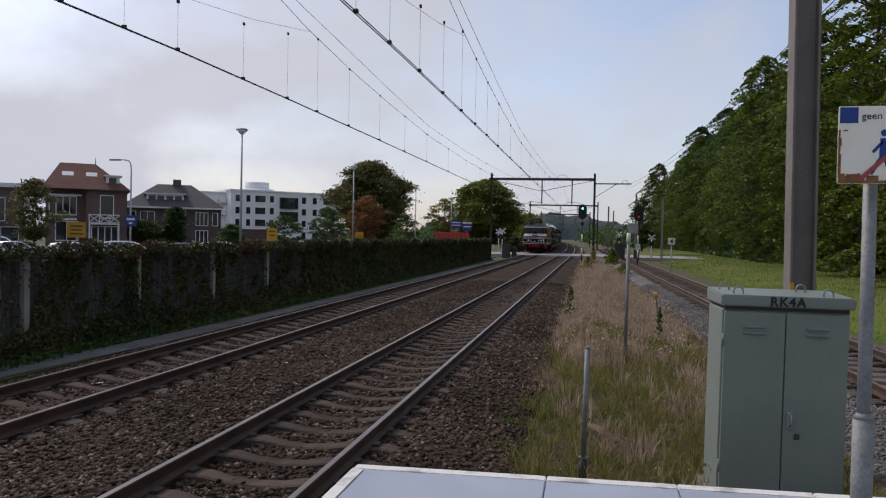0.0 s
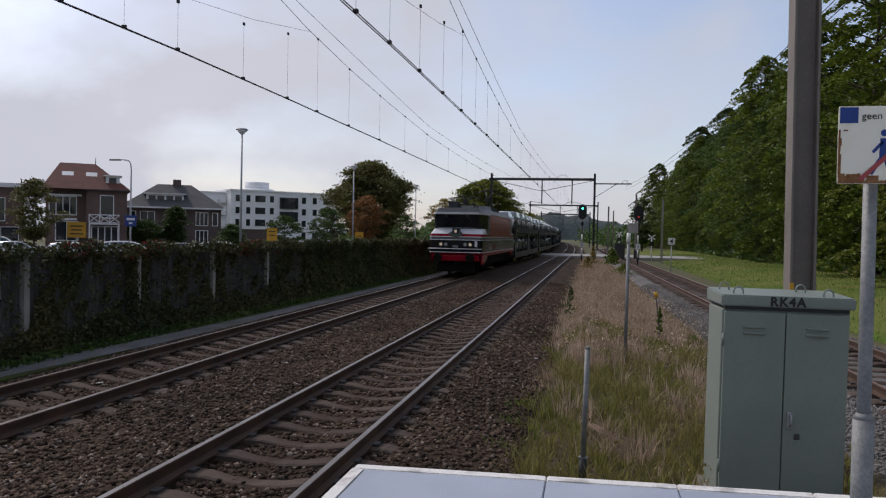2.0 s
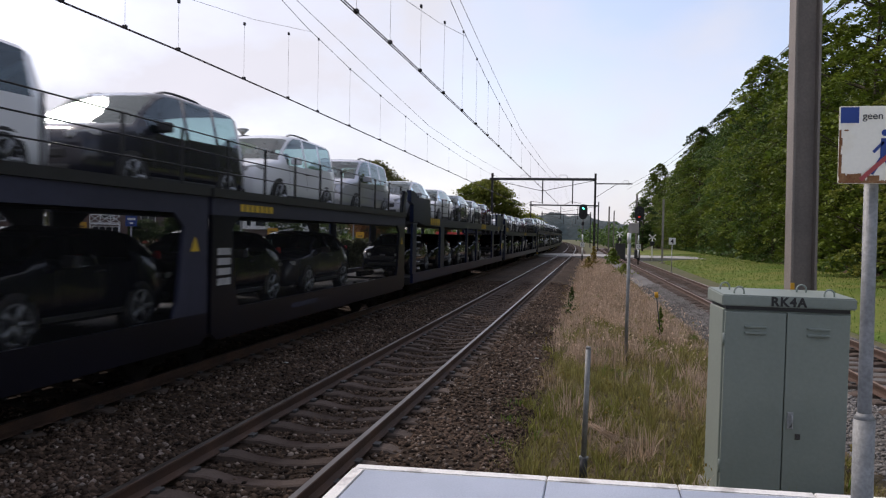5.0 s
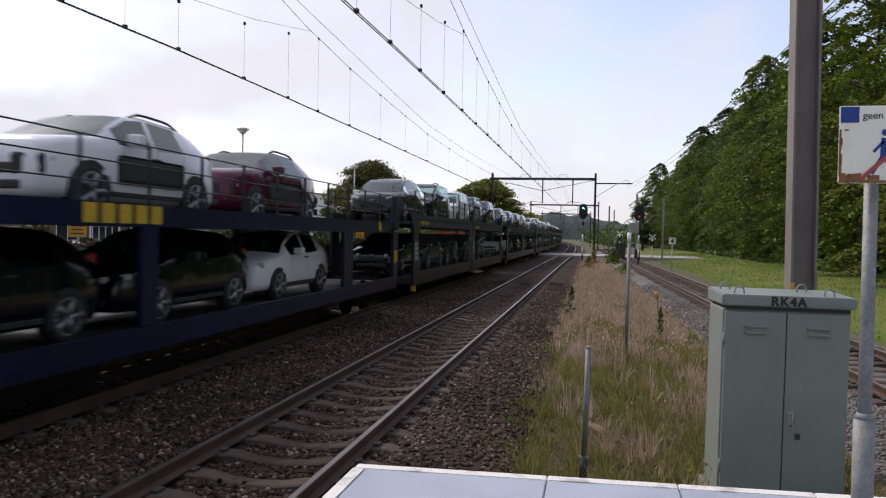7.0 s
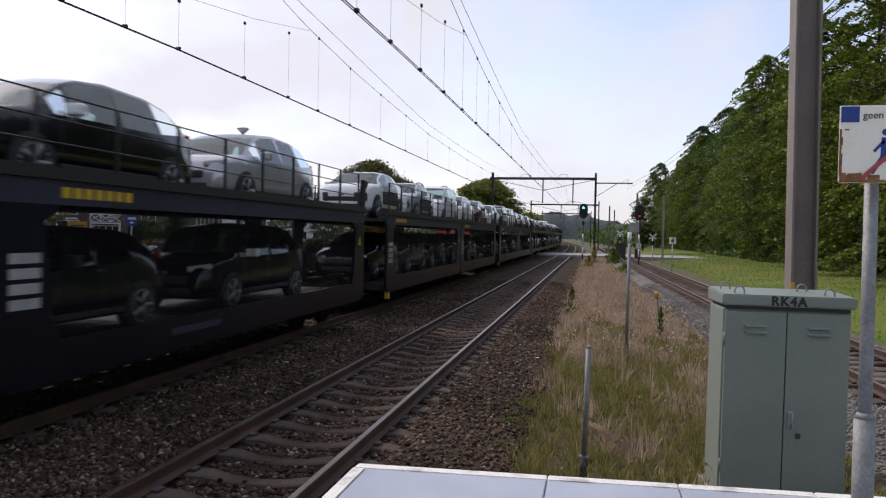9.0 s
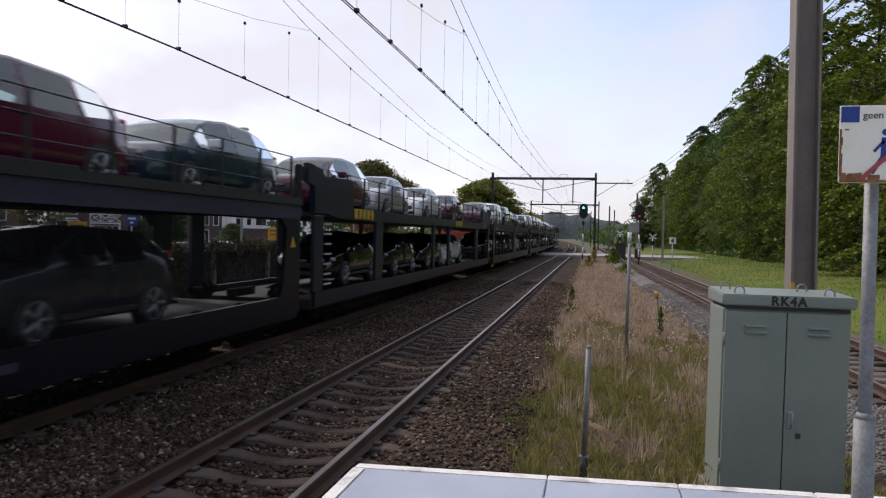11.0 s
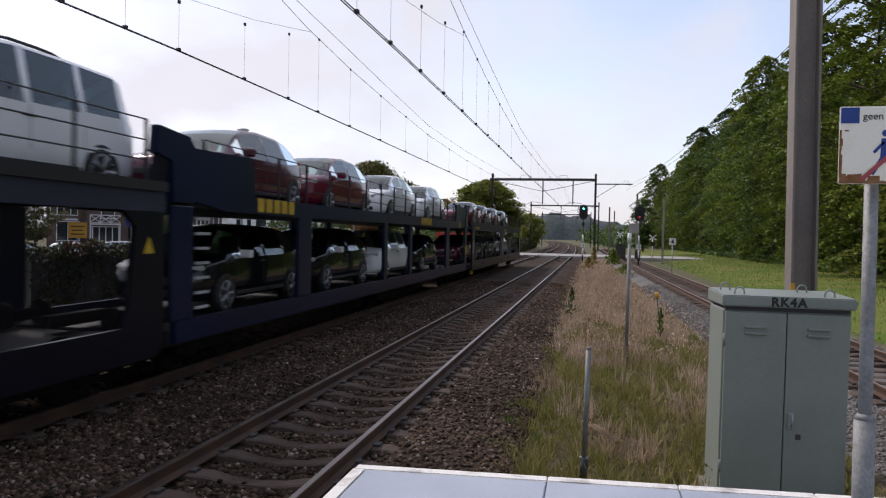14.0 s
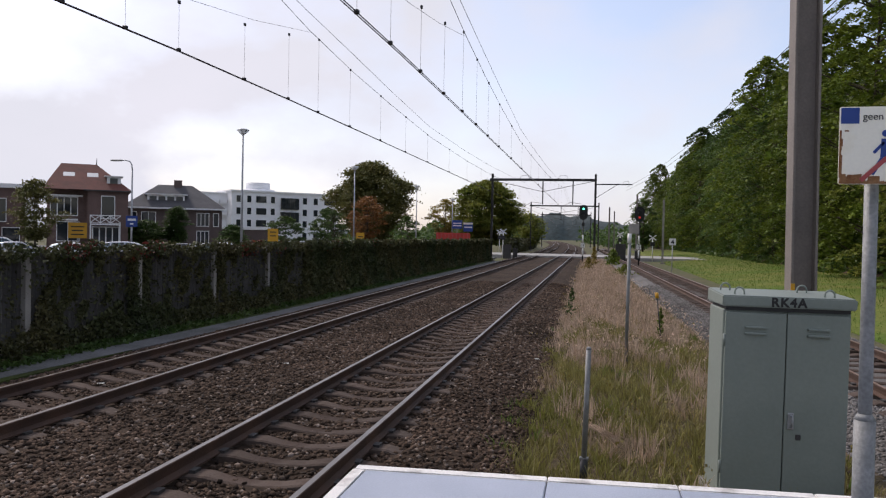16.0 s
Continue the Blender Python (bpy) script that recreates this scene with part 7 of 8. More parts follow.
def post_wagon(length, material, parapet, up):
    """Open double-deck transporter with deep deck beams on broad posts."""
    base = anchor("car_transporter")
    half = length / 2
    top, low = up + 0.03, up - 0.27
    for s in (-1, 1):
        xa, xb = (1.36, 1.45) if s > 0 else (-1.45, -1.36)
        part("sill", extrude_x(bmesh.new(), [(0.1, 0.6), (length - 0.1, 0.6), (length - 0.1, 0.92), (0.1, 0.92)], xa, xb), material, base)
        beam_outline = [(0.0, low + 0.2), (1.6, low + 0.02), (4.2, low), (half, low + 0.02), (length - 4.2, low), (length - 1.6, low + 0.02), (length, low + 0.2), (length, top - 0.03), (length - 2.4, top), (half, top), (3.4, top), (0.9, top + 0.3) if not parapet else (0.9, top), (0.0, top + 0.02)]
        beam = part("deck_beam", extrude_x(bmesh.new(), beam_outline, xa, xb), material, base, "deep upper deck beam")
        for y0, w in ((0.0, 0.55), (4.6, 0.7), (half - 1.6, 0.35), (half + 1.4, 0.35), (length - 5.0, 0.7), (length - 0.55, 0.55)):
            part("post", soft_box(bmesh.new(), xa, xb, y0, y0 + w, 0.92, low + 0.06, 0.02), material, base)
        part("end_hook", extrude_x(bmesh.new(), [(-0.02, low + 0.1), (0.55, low + 0.1), (0.75, top + 0.35), (0.4, top + 0.75), (-0.4, top + 0.82), (-0.45, top + 0.45), (-0.05, top + 0.36)], xa - 0.02, xb + 0.02), material, base)
        part("end_hook", extrude_x(bmesh.new(), [(length - 0.5, low + 0.1), (length, low + 0.1), (length + 0.1, top + 0.4), (length + 0.4, top + 0.45), (length + 0.38, top + 0.8), (length - 0.3, top + 0.8), (length - 0.6, top)], xa - 0.02, xb + 0.02), material, base)
        if parapet:
            part("parapet", extrude_x(bmesh.new(), [(length - 2.9, top), (length - 0.3, top), (length - 0.3, top + 0.62), (length - 2.8, top + 0.72)], xa, xb), material, base)
            part("parapet", extrude_x(bmesh.new(), [(0.2, top), (2.6, top), (2.5, top + 0.66), (0.2, top + 0.6)], xa, xb), material, base)
        if s > 0:
            for y0, lift in (((0.25, 0.24), (half + 0.2, 0.0)) if not parapet else ((2.7, 0.0), (half + 3.0, 0.0))):
                lg = bmesh.new()
                for k in range(5):
                    b2 = box(bmesh.new(), xb, xb + 0.005, y0 + 0.34 * k, y0 + 0.34 * k + 0.25, low + lift + 0.05, top + lift - 0.01)
                    merge(lg, b2)
                    merge(lg, box(bmesh.new(), xb + 0.005, xb + 0.007, y0 + 0.34 * k + 0.08, y0 + 0.34 * k + 0.25, low + lift + 0.12, top + lift - 0.09))
                part("marking", lg, M_LOGO, beam, "yellow company marking as plain shapes")
            part("marking", tube(bmesh.new(), (xb, length - 2.0, up - 0.1), (xb + 0.005, length - 2.0, up - 0.1), 0.14, seg=14), M_LOGO, beam)
            part("marking", box(bmesh.new(), xb + 0.002, xb + 0.006, length - 0.45, length - 0.1, 1.35, 1.7), M_LOGO, base, "yellow plate")
            for k in range(7):
                part("ladder_rung", box(bmesh.new(), xb - 0.02, xb + 0.03, 0.62, 0.98, 1.05 + 0.22 * k, 1.09 + 0.22 * k), M_BARS, base)
    part("lower_deck", soft_box(bmesh.new(), -1.36, 1.36, 0.05, length - 0.05, 0.55, DECK_LOW, 0.02), M_DECK, base)
    part("upper_deck", box(bmesh.new(), -1.355, 1.355, 0.0, length, up - 0.23, up - 0.15), M_DECK, base)
    upper_rail(base, 0.9, length - 0.5, M_BLACK, up)
    bogies(base, (1.9, half, length - 1.9))
    buffers(base, ((0.1, -1), (length - 0.1, 1)))
    return base


# -- cars --
CAR_SHAPES = {
    # length, width, stations: y, roof, belt, roof half-width, width factor, side glass after, top glass after
    "mpv": (4.5, 1.83, [(0.0, 0.62, 0.52, 0.55, 0.70, 0, 0), (0.05, 0.82, 0.70, 0.62, 0.80, 0, 0), (0.35, 0.96, 0.84, 0.70, 0.93, 0, 0), (0.85, 1.05, 0.93, 0.72, 1.0, 0, 1), (1.18, 1.26, 0.97, 0.70, 1.0, 1, 1), (1.45, 1.43, 0.98, 0.67, 1.0, 0, 1), (1.52, 1.46, 0.98, 0.66, 1.0, 1, 1), (1.85, 1.57, 0.99, 0.62, 1.0, 1, 0), (2.42, 1.63, 1.0, 0.62, 1.0, 0, 0), (2.52, 1.63, 1.0, 0.62, 1.0, 1, 0), (3.35, 1.61, 1.02, 0.61, 1.0, 0, 0), (3.45, 1.60, 1.03, 0.61, 0.99, 1, 0), (4.0, 1.52, 1.08, 0.58, 0.97, 0, 2), (4.32, 1.15, 1.02, 0.60, 0.93, 0, 0), (4.45, 0.95, 0.85, 0.6, 0.88, 0, 0), (4.5, 0.55, 0.5, 0.6, 0.8, 0, 0)]),
    "van": (4.38, 1.81, [(0.0, 0.70, 0.60, 0.58, 0.76, 0, 0), (0.06, 0.92, 0.78, 0.66, 0.84, 0, 0), (0.4, 1.06, 0.92, 0.72, 0.94, 0, 0), (0.95, 1.17, 1.03, 0.74, 1.0, 0, 1), (1.25, 1.42, 1.06, 0.73, 1.0, 1, 1), (1.62, 1.70, 1.06, 0.70, 1.0, 1, 0), (1.85, 1.79, 1.06, 0.70, 1.0, 1, 0), (2.25, 1.82, 1.06, 0.70, 1.0, 0, 0), (2.36, 1.82, 1.08, 0.70, 1.0, 1, 0), (3.2, 1.82, 1.1, 0.70, 1.0, 0, 0), (3.3, 1.82, 1.12, 0.70, 1.0, 1, 0), (4.02, 1.80, 1.14, 0.70, 1.0, 0, 0), (4.16, 1.76, 1.14, 0.69, 0.98, 0, 2), (4.32, 1.16, 1.05, 0.70, 0.95, 0, 0), (4.38, 0.5, 0.46, 0.66, 0.88, 0, 0)]),
    "suv": (4.16, 1.78, [(0.0, 0.72, 0.60, 0.58, 0.74, 0, 0), (0.06, 0.92, 0.78, 0.66, 0.84, 0, 0), (0.4, 1.02, 0.90, 0.70, 0.95, 0, 0), (1.05, 1.10, 0.98, 0.72, 1.0, 0, 1), (1.4, 1.30, 1.0, 0.66, 1.0, 1, 1), (1.78, 1.47, 1.0, 0.62, 1.0, 1, 0), (2.2, 1.52, 1.01, 0.61, 1.0, 0, 0), (2.3, 1.52, 1.01, 0.61, 1.0, 1, 0), (3.05, 1.50, 1.03, 0.60, 1.0, 0, 0), (3.3, 1.47, 1.06, 0.60, 0.99, 0, 0), (3.7, 1.38, 1.08, 0.58, 0.97, 0, 2), (4.0, 1.08, 1.0, 0.60, 0.93, 0, 0), (4.1, 0.9, 0.82, 0.6, 0.9, 0, 0), (4.16, 0.52, 0.48, 0.6, 0.82, 0, 0)]),
    "hatchback": (4.0, 1.74, [(0.0, 0.60, 0.5, 0.55, 0.70, 0, 0), (0.06, 0.78, 0.66, 0.62, 0.82, 0, 0), (0.4, 0.90, 0.80, 0.68, 0.94, 0, 0), (1.0, 1.01, 0.90, 0.70, 1.0, 0, 1), (1.4, 1.22, 0.93, 0.65, 1.0, 1, 1), (1.82, 1.40, 0.94, 0.60, 1.0, 1, 0), (2.2, 1.46, 0.95, 0.59, 1.0, 0, 0), (2.3, 1.46, 0.95, 0.59, 1.0, 1, 0), (3.05, 1.43, 0.99, 0.58, 1.0, 0, 0), (3.3, 1.39, 1.02, 0.58, 0.98, 0, 0), (3.55, 1.32, 1.03, 0.56, 0.96, 0, 2), (3.86, 1.02, 0.95, 0.58, 0.92, 0, 0), (3.95, 0.85, 0.78, 0.58, 0.88, 0, 0), (4.0, 0.5, 0.46, 0.58, 0.8, 0, 0)]),
}


def car_model(kind, panel=False):
    """A car with its nose at y = 0: body, glass, wheels, lamps, mirrors and trim as parts."""
    base = anchor("car")
    length, width, st = CAR_SHAPES[kind]
    w = width / 2
    low_roof = {"van": 0.95, "mpv": 0.965}.get(kind, 1.0)
    st = [(s[0], s[1] * low_roof, s[2] * low_roof, *s[3:]) for s in st]
    rows = []
    for y, top, belt, rh, wf, _, _ in st:
        h = w * wf
        r = min(rh, h * 0.93)
        lowz = 0.24 if 0.02 < y < length - 0.02 else 0.30
        glassy = top > belt + 0.16
        e1 = (r + 0.05, top - 0.085) if glassy else (h * 0.95, belt + (top - belt) * 0.35)
        e2 = (r, top - 0.035) if glassy else (h * 0.88, belt + (top - belt) * 0.7)
        rows.append([(0.0, lowz), (h * 0.9, lowz), (h * 0.985, 0.36), (h, 0.60 if belt > 0.66 else belt * 0.9), (h * 0.975, belt), e1, e2, (e2[0] * 0.55, top - 0.008), (0.0, top)])
    groups = {"body": [], "side_l": [], "side_r": [], "windscreen": [], "rear": []}
    for i in range(len(st) - 1):
        for k in range(8):
            slot = "body"
            if k == 4 and st[i][5] and not (panel and st[i][0] > 2.2):
                slot = "side"
            if k in (6, 7) and st[i][6] == 1:
                slot = "windscreen"
            if k in (6, 7) and st[i][6] == 2:
                slot = "rear"
            for s in (1, -1):
                q = [(s * rows[i][k][0], st[i][0], rows[i][k][1]), (s * rows[i + 1][k][0], st[i + 1][0], rows[i + 1][k][1]), (s * rows[i + 1][k + 1][0], st[i + 1][0], rows[i + 1][k + 1][1]), (s * rows[i][k + 1][0], st[i][0], rows[i][k + 1][1])]
                groups[slot + ("_r" if s > 0 else "_l") if slot == "side" else slot].append(q if s > 0 else q[::-1])
    for i in (0, len(st) - 1):
        for k in range(8):
            for s in (1, -1):
                a, b = rows[i][k], rows[i][k + 1]
                q = [(s * a[0], st[i][0], a[1]), (s * b[0], st[i][0], b[1]), (0, st[i][0], b[1]), (0, st[i][0], a[1])]
                groups["body"].append(q)

    def build(name, quads, material, label=""):
        bm = bmesh.new()
        for q in quads:
            bm.faces.new([bm.verts.new(p) for p in q])
        bmesh.ops.remove_doubles(bm, verts=bm.verts[:], dist=0.0005)
        bmesh.ops.dissolve_degenerate(bm, dist=0.0005, edges=bm.edges[:])
        for f in bm.faces:
            f.smooth = True
        ob = part(name, bm, material, base, label)
        return ob

    body = build("body", groups["body"], PAINT["white"])
    body.material_slots[0].link = "OBJECT"
    for nm, key in (("windscreen", "windscreen"), ("side_glazing", "side_r"), ("side_glazing", "side_l"), ("rear_window", "rear")):
        if groups[key]:
            build(nm, groups[key], M_CAR_GLASS)
    part("interior", soft_box(bmesh.new(), -w * 0.7, w * 0.7, 1.3, length - 0.7, 0.4, 1.02, 0.05), M_TRIM, base)
    for sx in (-0.35, 0.35):
        part("seat", soft_box(bmesh.new(), sx - 0.22, sx + 0.22, 1.95, 2.12, 1.0, 1.32, 0.05), M_TRIM, base)
    rad = 0.33 if kind != "suv" else 0.34
    tyre = tube(tube(bmesh.new(), (-0.10, 0, 0), (0.08, 0, 0), rad, seg=20), (0.08, 0, 0), (0.105, 0, 0), rad, rad - 0.04, seg=20)
    tyre_me = to_mesh("wheel", tyre, M_TYRE)
    rim = bmesh.new()
    tube(rim, (0.09, 0, 0), (0.108, 0, 0), 0.07, seg=10)
    for k in range(5):
        a = 2 * math.pi * k / 5
        d = Vector((0, math.cos(a), math.sin(a)))
        tube(rim, Vector((0.098, 0, 0)), Vector((0.098, 0, 0)) + d * (rad - 0.10), 0.035, 0.045, seg=6)
    for k in range(20):
        a, b = 2 * math.pi * k / 20, 2 * math.pi * (k + 1) / 20
        tube(rim, (0.10, (rad - 0.10) * math.cos(a), (rad - 0.10) * math.sin(a)), (0.10, (rad - 0.10) * math.cos(b), (rad - 0.10) * math.sin(b)), 0.02, seg=4)
    rim_me = to_mesh("rim", rim, M_RIM)
    arch = bmesh.new()
    ar = rad + (0.06 if kind == "suv" else 0.03)
    arch_pts = [(ar * math.cos(a), ar * math.sin(a)) for a in np.linspace(-0.35, math.pi + 0.35, 18)]
    extrude_x(arch, arch_pts, -0.06, 0.010)
    arch_me = to_mesh("wheel_arch", arch, M_TRIM)
    for y in (0.82 if kind != "van" else 0.86, length - 0.78):
        for s in (-1, 1):
            wh = piece("wheel", tyre_me, base, pose(s * (w - 0.098), y, rad, 0, 0, 0 if s > 0 else 180))
            piece("rim", rim_me, wh, pose(0, 0, 0))
            piece("wheel_arch", arch_me, base, pose(s * (w - 0.012), y, rad, 0, 0, 0 if s > 0 else 180))
    z_l = {"mpv": 0.80, "van": 0.86, "suv": 0.70, "hatchback": 0.74}[kind]
    for s in (-1, 1):
        b2 = soft_box(bmesh.new(), -0.21, 0.21, -0.03, 0.10, -0.05, 0.05, 0.03)
        b2.transform(pose(s * w * 0.70, 0.13, z_l - 0.02, -12, s * -8, s * 36))
        part("headlight", b2, M_LAMP_OFF, base)
        b3 = soft_box(bmesh.new(), -0.045, 0.045, -0.04, 0.1, -0.13, 0.13, 0.03)
        b3.transform(pose(s * w * 0.80, length - 0.12, 0.98 if kind != "van" else 1.05, 0, 0, s * 20))
        part("tail_light", b3, M_TAIL, base)
        mir = soft_box(bmesh.new(), -0.11, 0.11, -0.07, 0.07, -0.075, 0.075, 0.03)
        mir.transform(pose(s * (w + 0.09), st[4][0] + 0.22, st[4][2] + 0.09))
        part("mirror", mir, M_TRIM, base)
        if kind in ("van", "suv") and not panel:
            yr0, yr1 = st[5][0] + 0.25, st[-5][0]
            run = [(yv, float(np.interp(yv, [a[0] for a in st], [a[1] for a in st]))) for yv in np.linspace(yr0, yr1, 7)]
            rise = (-0.03, 0.02, 0.03, 0.03, 0.03, 0.02, -0.03)
            part("roof_rail", bent_tube(bmesh.new(), [(s * 0.57, yv, zv + dz) for (yv, zv), dz in zip(run, rise)], 0.02, 6), M_TRIM, base)
        if kind == "suv":
            part("side_pad", soft_box(bmesh.new(), s * (w + 0.004) - 0.022, s * (w + 0.004) + 0.022, 1.35, 2.95, 0.47, 0.86, 0.06), M_TRIM, base, "black cushioned side pad")
            fp = soft_box(bmesh.new(), -0.2, 0.2, -0.03, 0.08, -0.14, 0.14, 0.05)
            fp.transform(pose(s * w * 0.66, 0.04, 0.62, 0, 0, s * 16))
            part("front_pad", fp, M_TRIM, base)
        b4 = bmesh.new()
        for dy in (st[4][0] + 0.10, 2.33, length - 1.12):
            side = [(w * f + 0.0015, zv) for f, zv in ((0.982, 0.37), (1.0, 0.60), (0.976, st[6][2] - 0.01))]
            for (xa, za), (xb, zb) in zip(side, side[1:]):
                b4.faces.new([b4.verts.new(p) for p in ((s * xa, dy - 0.006, za), (s * xa, dy + 0.006, za), (s * xb, dy + 0.006, zb), (s * xb, dy - 0.006, zb))])
        part("door_seam", b4, M_TRIM, base)
        part("door_handle", soft_box(bmesh.new(), s * (w * 0.985) - 0.02, s * (w * 0.985) + 0.02, 2.2, 2.4, 0.86, 0.89, 0.008), M_TRIM, base)
        part("sill_trim", soft_box(bmesh.new(), s * w * 0.985 - 0.015, s * w * 0.985 + 0.015, 1.25, length - 1.2, 0.29, 0.36, 0.01), M_TRIM, base)
    part("grille", soft_box(bmesh.new(), -w * 0.52, w * 0.52, -0.018, 0.06, 0.50, 0.64, 0.03), M_TRIM, base)
    part("lower_grille", soft_box(bmesh.new(), -w * 0.6, w * 0.6, -0.02, 0.08, 0.31, 0.43, 0.03), M_TRIM, base)
    part("badge", soft_box(bmesh.new(), -0.09, 0.09, -0.03, 0.03, 0.66, 0.72, 0.01), M_RIM, base)
    return base


MODELS = {k: car_model(k) for k in CAR_SHAPES}
MODELS["panelvan"] = car_model("van", panel=True)
KIND_WORD = {"mpv": "family car", "van": "high-roofed van", "suv": "crossover with black side pads", "hatchback": "small hatchback", "panelvan": "panel van"}
MODEL_USED = {}
SPEED = 28.6


def load_car(kind, colour, y, upper, things, deck):
    m = pose(0, 0, 0)
    if kind in MODEL_USED:
        ob = copy_thing(MODELS[kind], m)
    else:
        ob = MODELS[kind]
        MODEL_USED[kind] = True
    for c in ob.children:
        if c.name.startswith("body"):
            c.material_slots[0].link = "OBJECT"
            c.material_slots[0].material = PAINT[colour]
        if c.name.startswith("mirror") and colour in ("white", "red", "crimson", "silver"):
            c.material_slots[0].link = "OBJECT"
            c.material_slots[0].material = PAINT[colour]
    tagged(ob, "new " + COLOUR_WORD[colour] + " " + KIND_WORD[kind] + (" on the top deck" if upper else " below the deck"), "van" if kind in ("van", "panelvan") else "car", group="cars on the train")
    things.append((ob, y, deck))


W, V, S, B, P = "mpv", "van", "suv", "hatchback", "panelvan"
FULL, SMALL = (0.1, 5.1, 10.2, 15.2, 20.3), (0.0, 4.1, 8.1, 12.6, 17.0)
# front of each wagon passing one point (s), type, upper deck and lower deck: cars as kind and colour, and their places along the wagon
WAGONS = [
    (3.57, "panel", [(W, "white"), (V, "black"), (V, "brown"), (V, "brown"), (P, "white")], (0.2, 5.5, 10.8, 15.5, 20.3), [(B, "black"), (B, "black"), (W, "white"), (B, "black"), (B, "white")], (-0.6, 3.5, 7.75, 12.6, 17.0)),
    (4.50, "panel", [(W, "grey"), (V, "white"), (V, "grey"), (V, "white"), (V, "silver")], FULL, [(B, "grey"), (B, "silver"), (B, "black"), (B, "black"), (B, "grey")], SMALL),
    (5.39, "blue2", [(W, "silver"), (W, "white"), (W, "grey"), (S, "white"), (S, "crimson")], (1.2, 6.0, 10.8, 15.4, 19.8), [(B, "black"), (B, "black"), (B, "grey"), (B, "black")], (1.5, 6.3, 11.0, 15.6)),
    (6.31, "blue", [(S, "white"), (S, "white"), (S, "white"), (S, "crimson")], (4.4, 9.4, 14.8, 19.6), [(W, "black"), (W, "black"), (B, "black"), (B, "black"), (B, "white")], (1.8, 7.0, 12.0, 16.4, 20.8)),
    (7.395, "panel", [(W, "black"), (V, "black"), (V, "white"), (V, "teal"), (V, "brown")], (0.0, 5.0, 10.3, 15.2, 20.5), [(B, "black"), (B, "grey"), (B, "black"), (B, "black"), (B, "black")], SMALL),
    (8.35, "panel", [(W, "blue"), (W, "blue"), (W, "black"), (W, "silver")], (0.6, 6.3, 12.6, 18.0), [(B, "white"), (B, "black"), (B, "black"), (W, "black")], (1.7, 6.2, 12.4, 17.5)),
    (9.28, "panel", [(S, "white"), (S, "silver"), (V, "white"), (W, "white"), (W, "crimson")], FULL, [(B, "black"), (B, "grey"), (B, "grey"), (B, "black"), (B, "black")], SMALL),
    (10.2, "panel", [(W, "white"), (V, "grey"), (V, "white"), (W, "crimson"), (W, "teal")], FULL, [(B, "black"), (W, "grey"), (B, "black"), (B, "grey")], (0.2, 5.0, 12.6, 17.0)),
    (11.08, "grey", [(W, "crimson"), (B, "silver"), (B, "white"), (B, "crimson")], (1.6, 6.9, 12.7, 18.3), [(B, "black"), (B, "black"), (B, "black"), (B, "white")], (3.0, 8.0, 13.0, 17.8)),
    (12.095, "panel", [(W, "crimson"), (V, "white"), (V, "grey"), (S, "lime"), (B, "grey")], (-0.5, 4.35, 9.55, 14.2, 19.0), [(W, "black"), (B, "black"), (B, "black"), (B, "black"), (B, "white")], (0.5, 5.3, 9.4, 13.6, 18.0)),
    (13.03, "panel", [(W, "plum"), (P, "silver"), (V, "black"), (V, "teal"), (V, "white")], (-0.2, 4.8, 9.8, 14.9, 20.2), [(B, "black"), (B, "black"), (B, "black"), (B, "white"), (B, "black")], SMALL),
    (13.89, "blue3", [(W, "crimson"), (W, "red"), (W, "white"), (W, "white")], (1.85, 7.0, 12.7, 18.1), [(W, "black"), (W, "black"), (W, "white"), (B, "black")], (1.8, 6.9, 12.2, 17.4)),
    (14.82, "panel", [(B, "red"), (B, "red"), (B, "crimson"), (B, "black")], (3.0, 7.5, 12.4, 17.2), [(B, "crimson"), (B, "black"), (B, "grey"), (B, "white"), (B, "white")], SMALL),
]
THINGS = [(locomotive(), 0.6, 0.0)]
first_panel = None
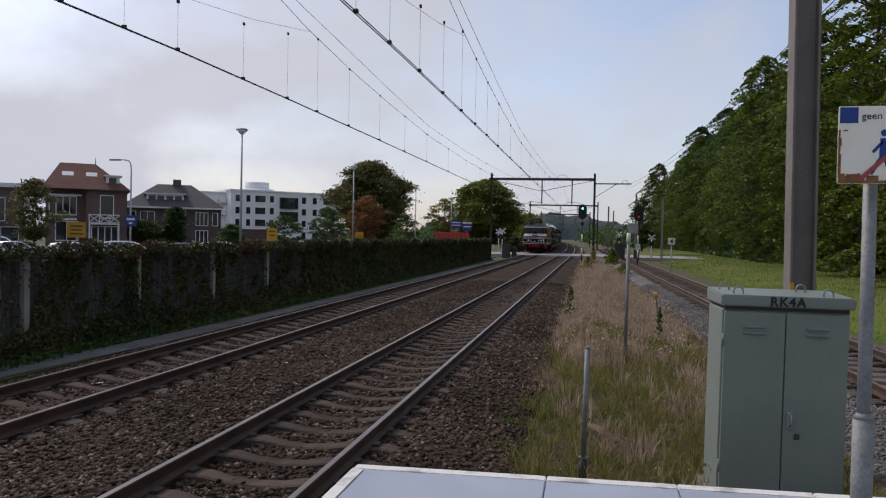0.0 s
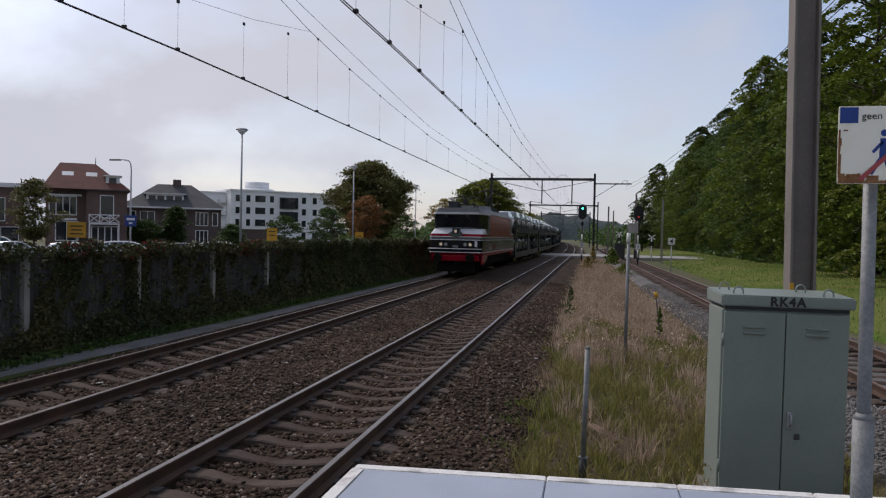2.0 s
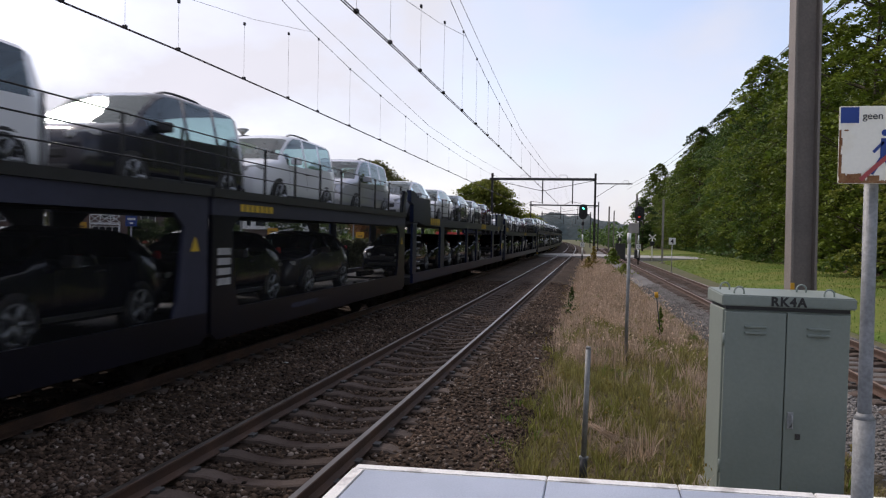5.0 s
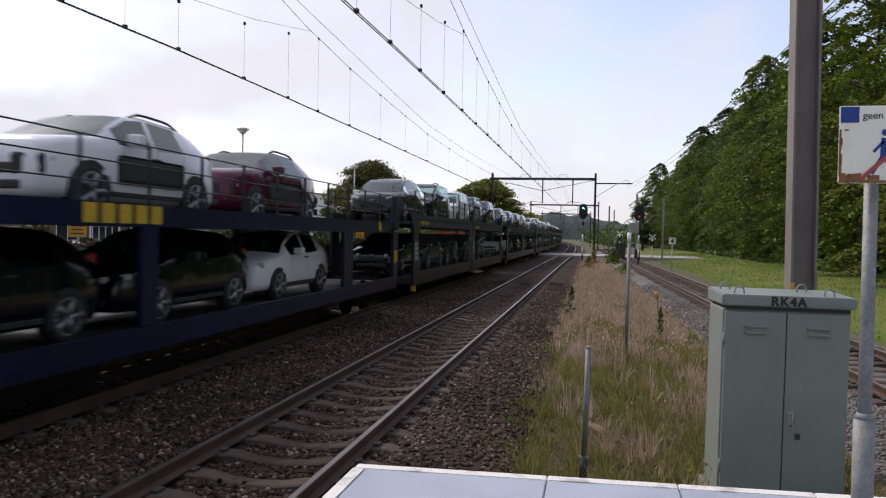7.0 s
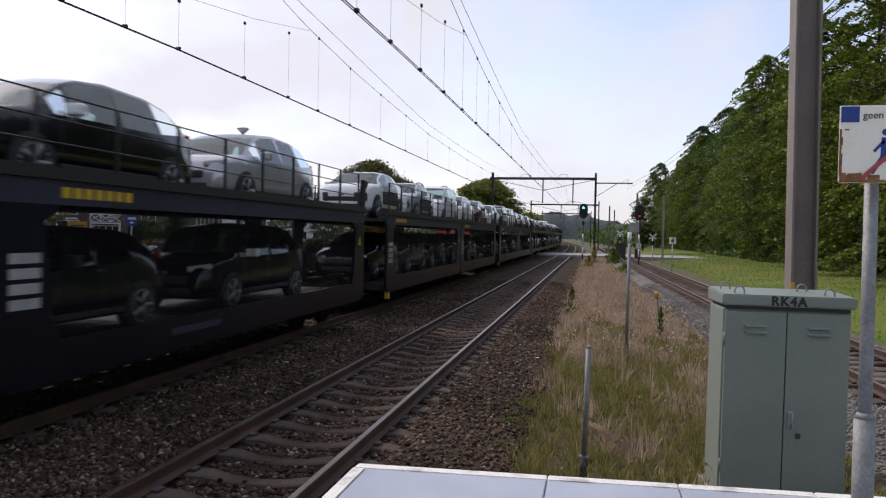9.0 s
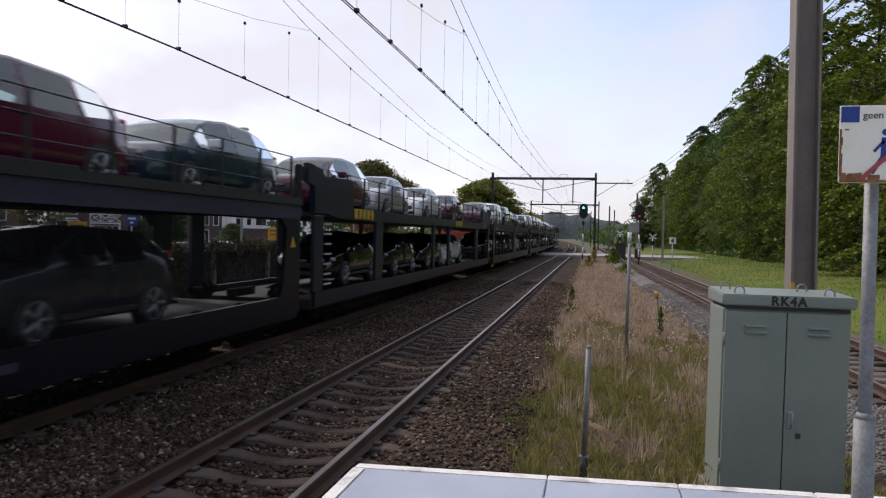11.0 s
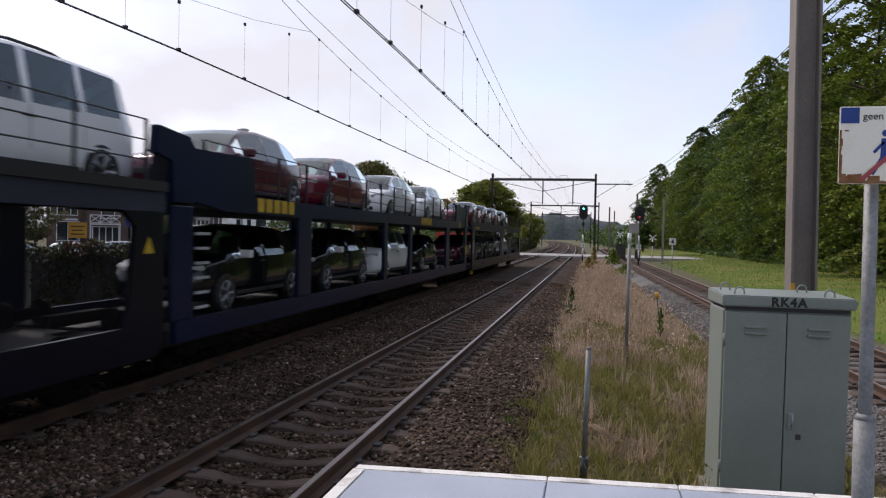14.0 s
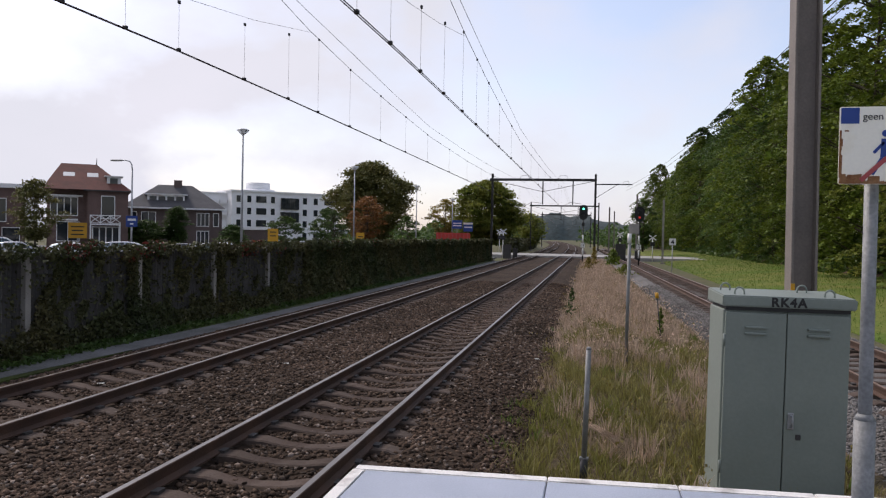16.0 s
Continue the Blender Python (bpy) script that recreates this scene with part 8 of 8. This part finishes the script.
for t_front, kind, upper, upper_places, lower, lower_places in WAGONS:
    off = 1.8 + (t_front - 3.57) * SPEED
    if kind == "panel":
        if first_panel is None:
            wagon = first_panel = panel_wagon()
        else:
            wagon = copy_thing(first_panel, pose(0, 0, 0))
        tagged(wagon, "slate grey double-deck car transporter wagon loaded with cars", "railway wagon", group="car transporter wagons")
        span, floor_up = 24.4, DECK_UP
    else:
        span = {"blue": 29.0, "blue2": 24.8, "blue3": 25.0, "grey": 27.3}[kind]
        deck_up = 2.50 if kind == "blue" else 2.78
        floor_up = deck_up - 0.15
        wagon = post_wagon(span, M_WAGON_GREYBLUE if kind == "grey" else M_WAGON_BLUE, kind != "blue", deck_up)
        tagged(wagon, ("grey-blue" if kind == "grey" else "blue") + " open double-deck car transporter wagon with broad posts", "railway wagon", group="car transporter wagons")
    THINGS.append((wagon, off, 0.0))
    for deck, places, up in ((upper, upper_places, True), (lower, lower_places, False)):
        for entry, place in zip(deck, places):
            load_car(entry[0], entry[1], off + place, up, THINGS, floor_up if up else DECK_LOW)


def motions():
    """The whole train runs towards the camera's side of the line at an even speed."""
    for ob, off, z in THINGS:
        rows = []
        for k in range(33):
            t = 0.5 * k
            y = 12.9 - SPEED * (t - 3.5) + off
            rows.append((t, pose(X_LEFT + bend(y), y, z, 0, 0, bend_turn(y))))
        walk(ob, rows)


# ---- parked cars behind the hedge ----
for kind, colour, px, py, turn in (("mpv", "white", -43.5, 46.0, 120), ("van", "white", -41.5, 49.5, 130), ("hatchback", "silver", -37.2, 46.5, 115), ("hatchback", "white", -34.0, 48.0, 118), ("mpv", "silver", -31.0, 50.0, 118), ("hatchback", "grey", -28.5, 53.5, 112), ("mpv", "white", -26.5, 56.0, 112), ("hatchback", "silver", -30.5, 92.0, 100), ("mpv", "white", -28.0, 96.0, 100)):
    ob = copy_thing(MODELS[kind], pose(px, py, -0.28, 0, 0, turn))
    for c in ob.children:
        if c.name.startswith("body"):
            c.material_slots[0].link = "OBJECT"
            c.material_slots[0].material = PAINT[colour]
    ob["group"] = "parked cars"
    tagged(ob, "parked " + COLOUR_WORD[colour] + " " + ("van" if kind == "van" else "car") + " behind the ivy hedge", "van" if kind == "van" else "car")

motions()
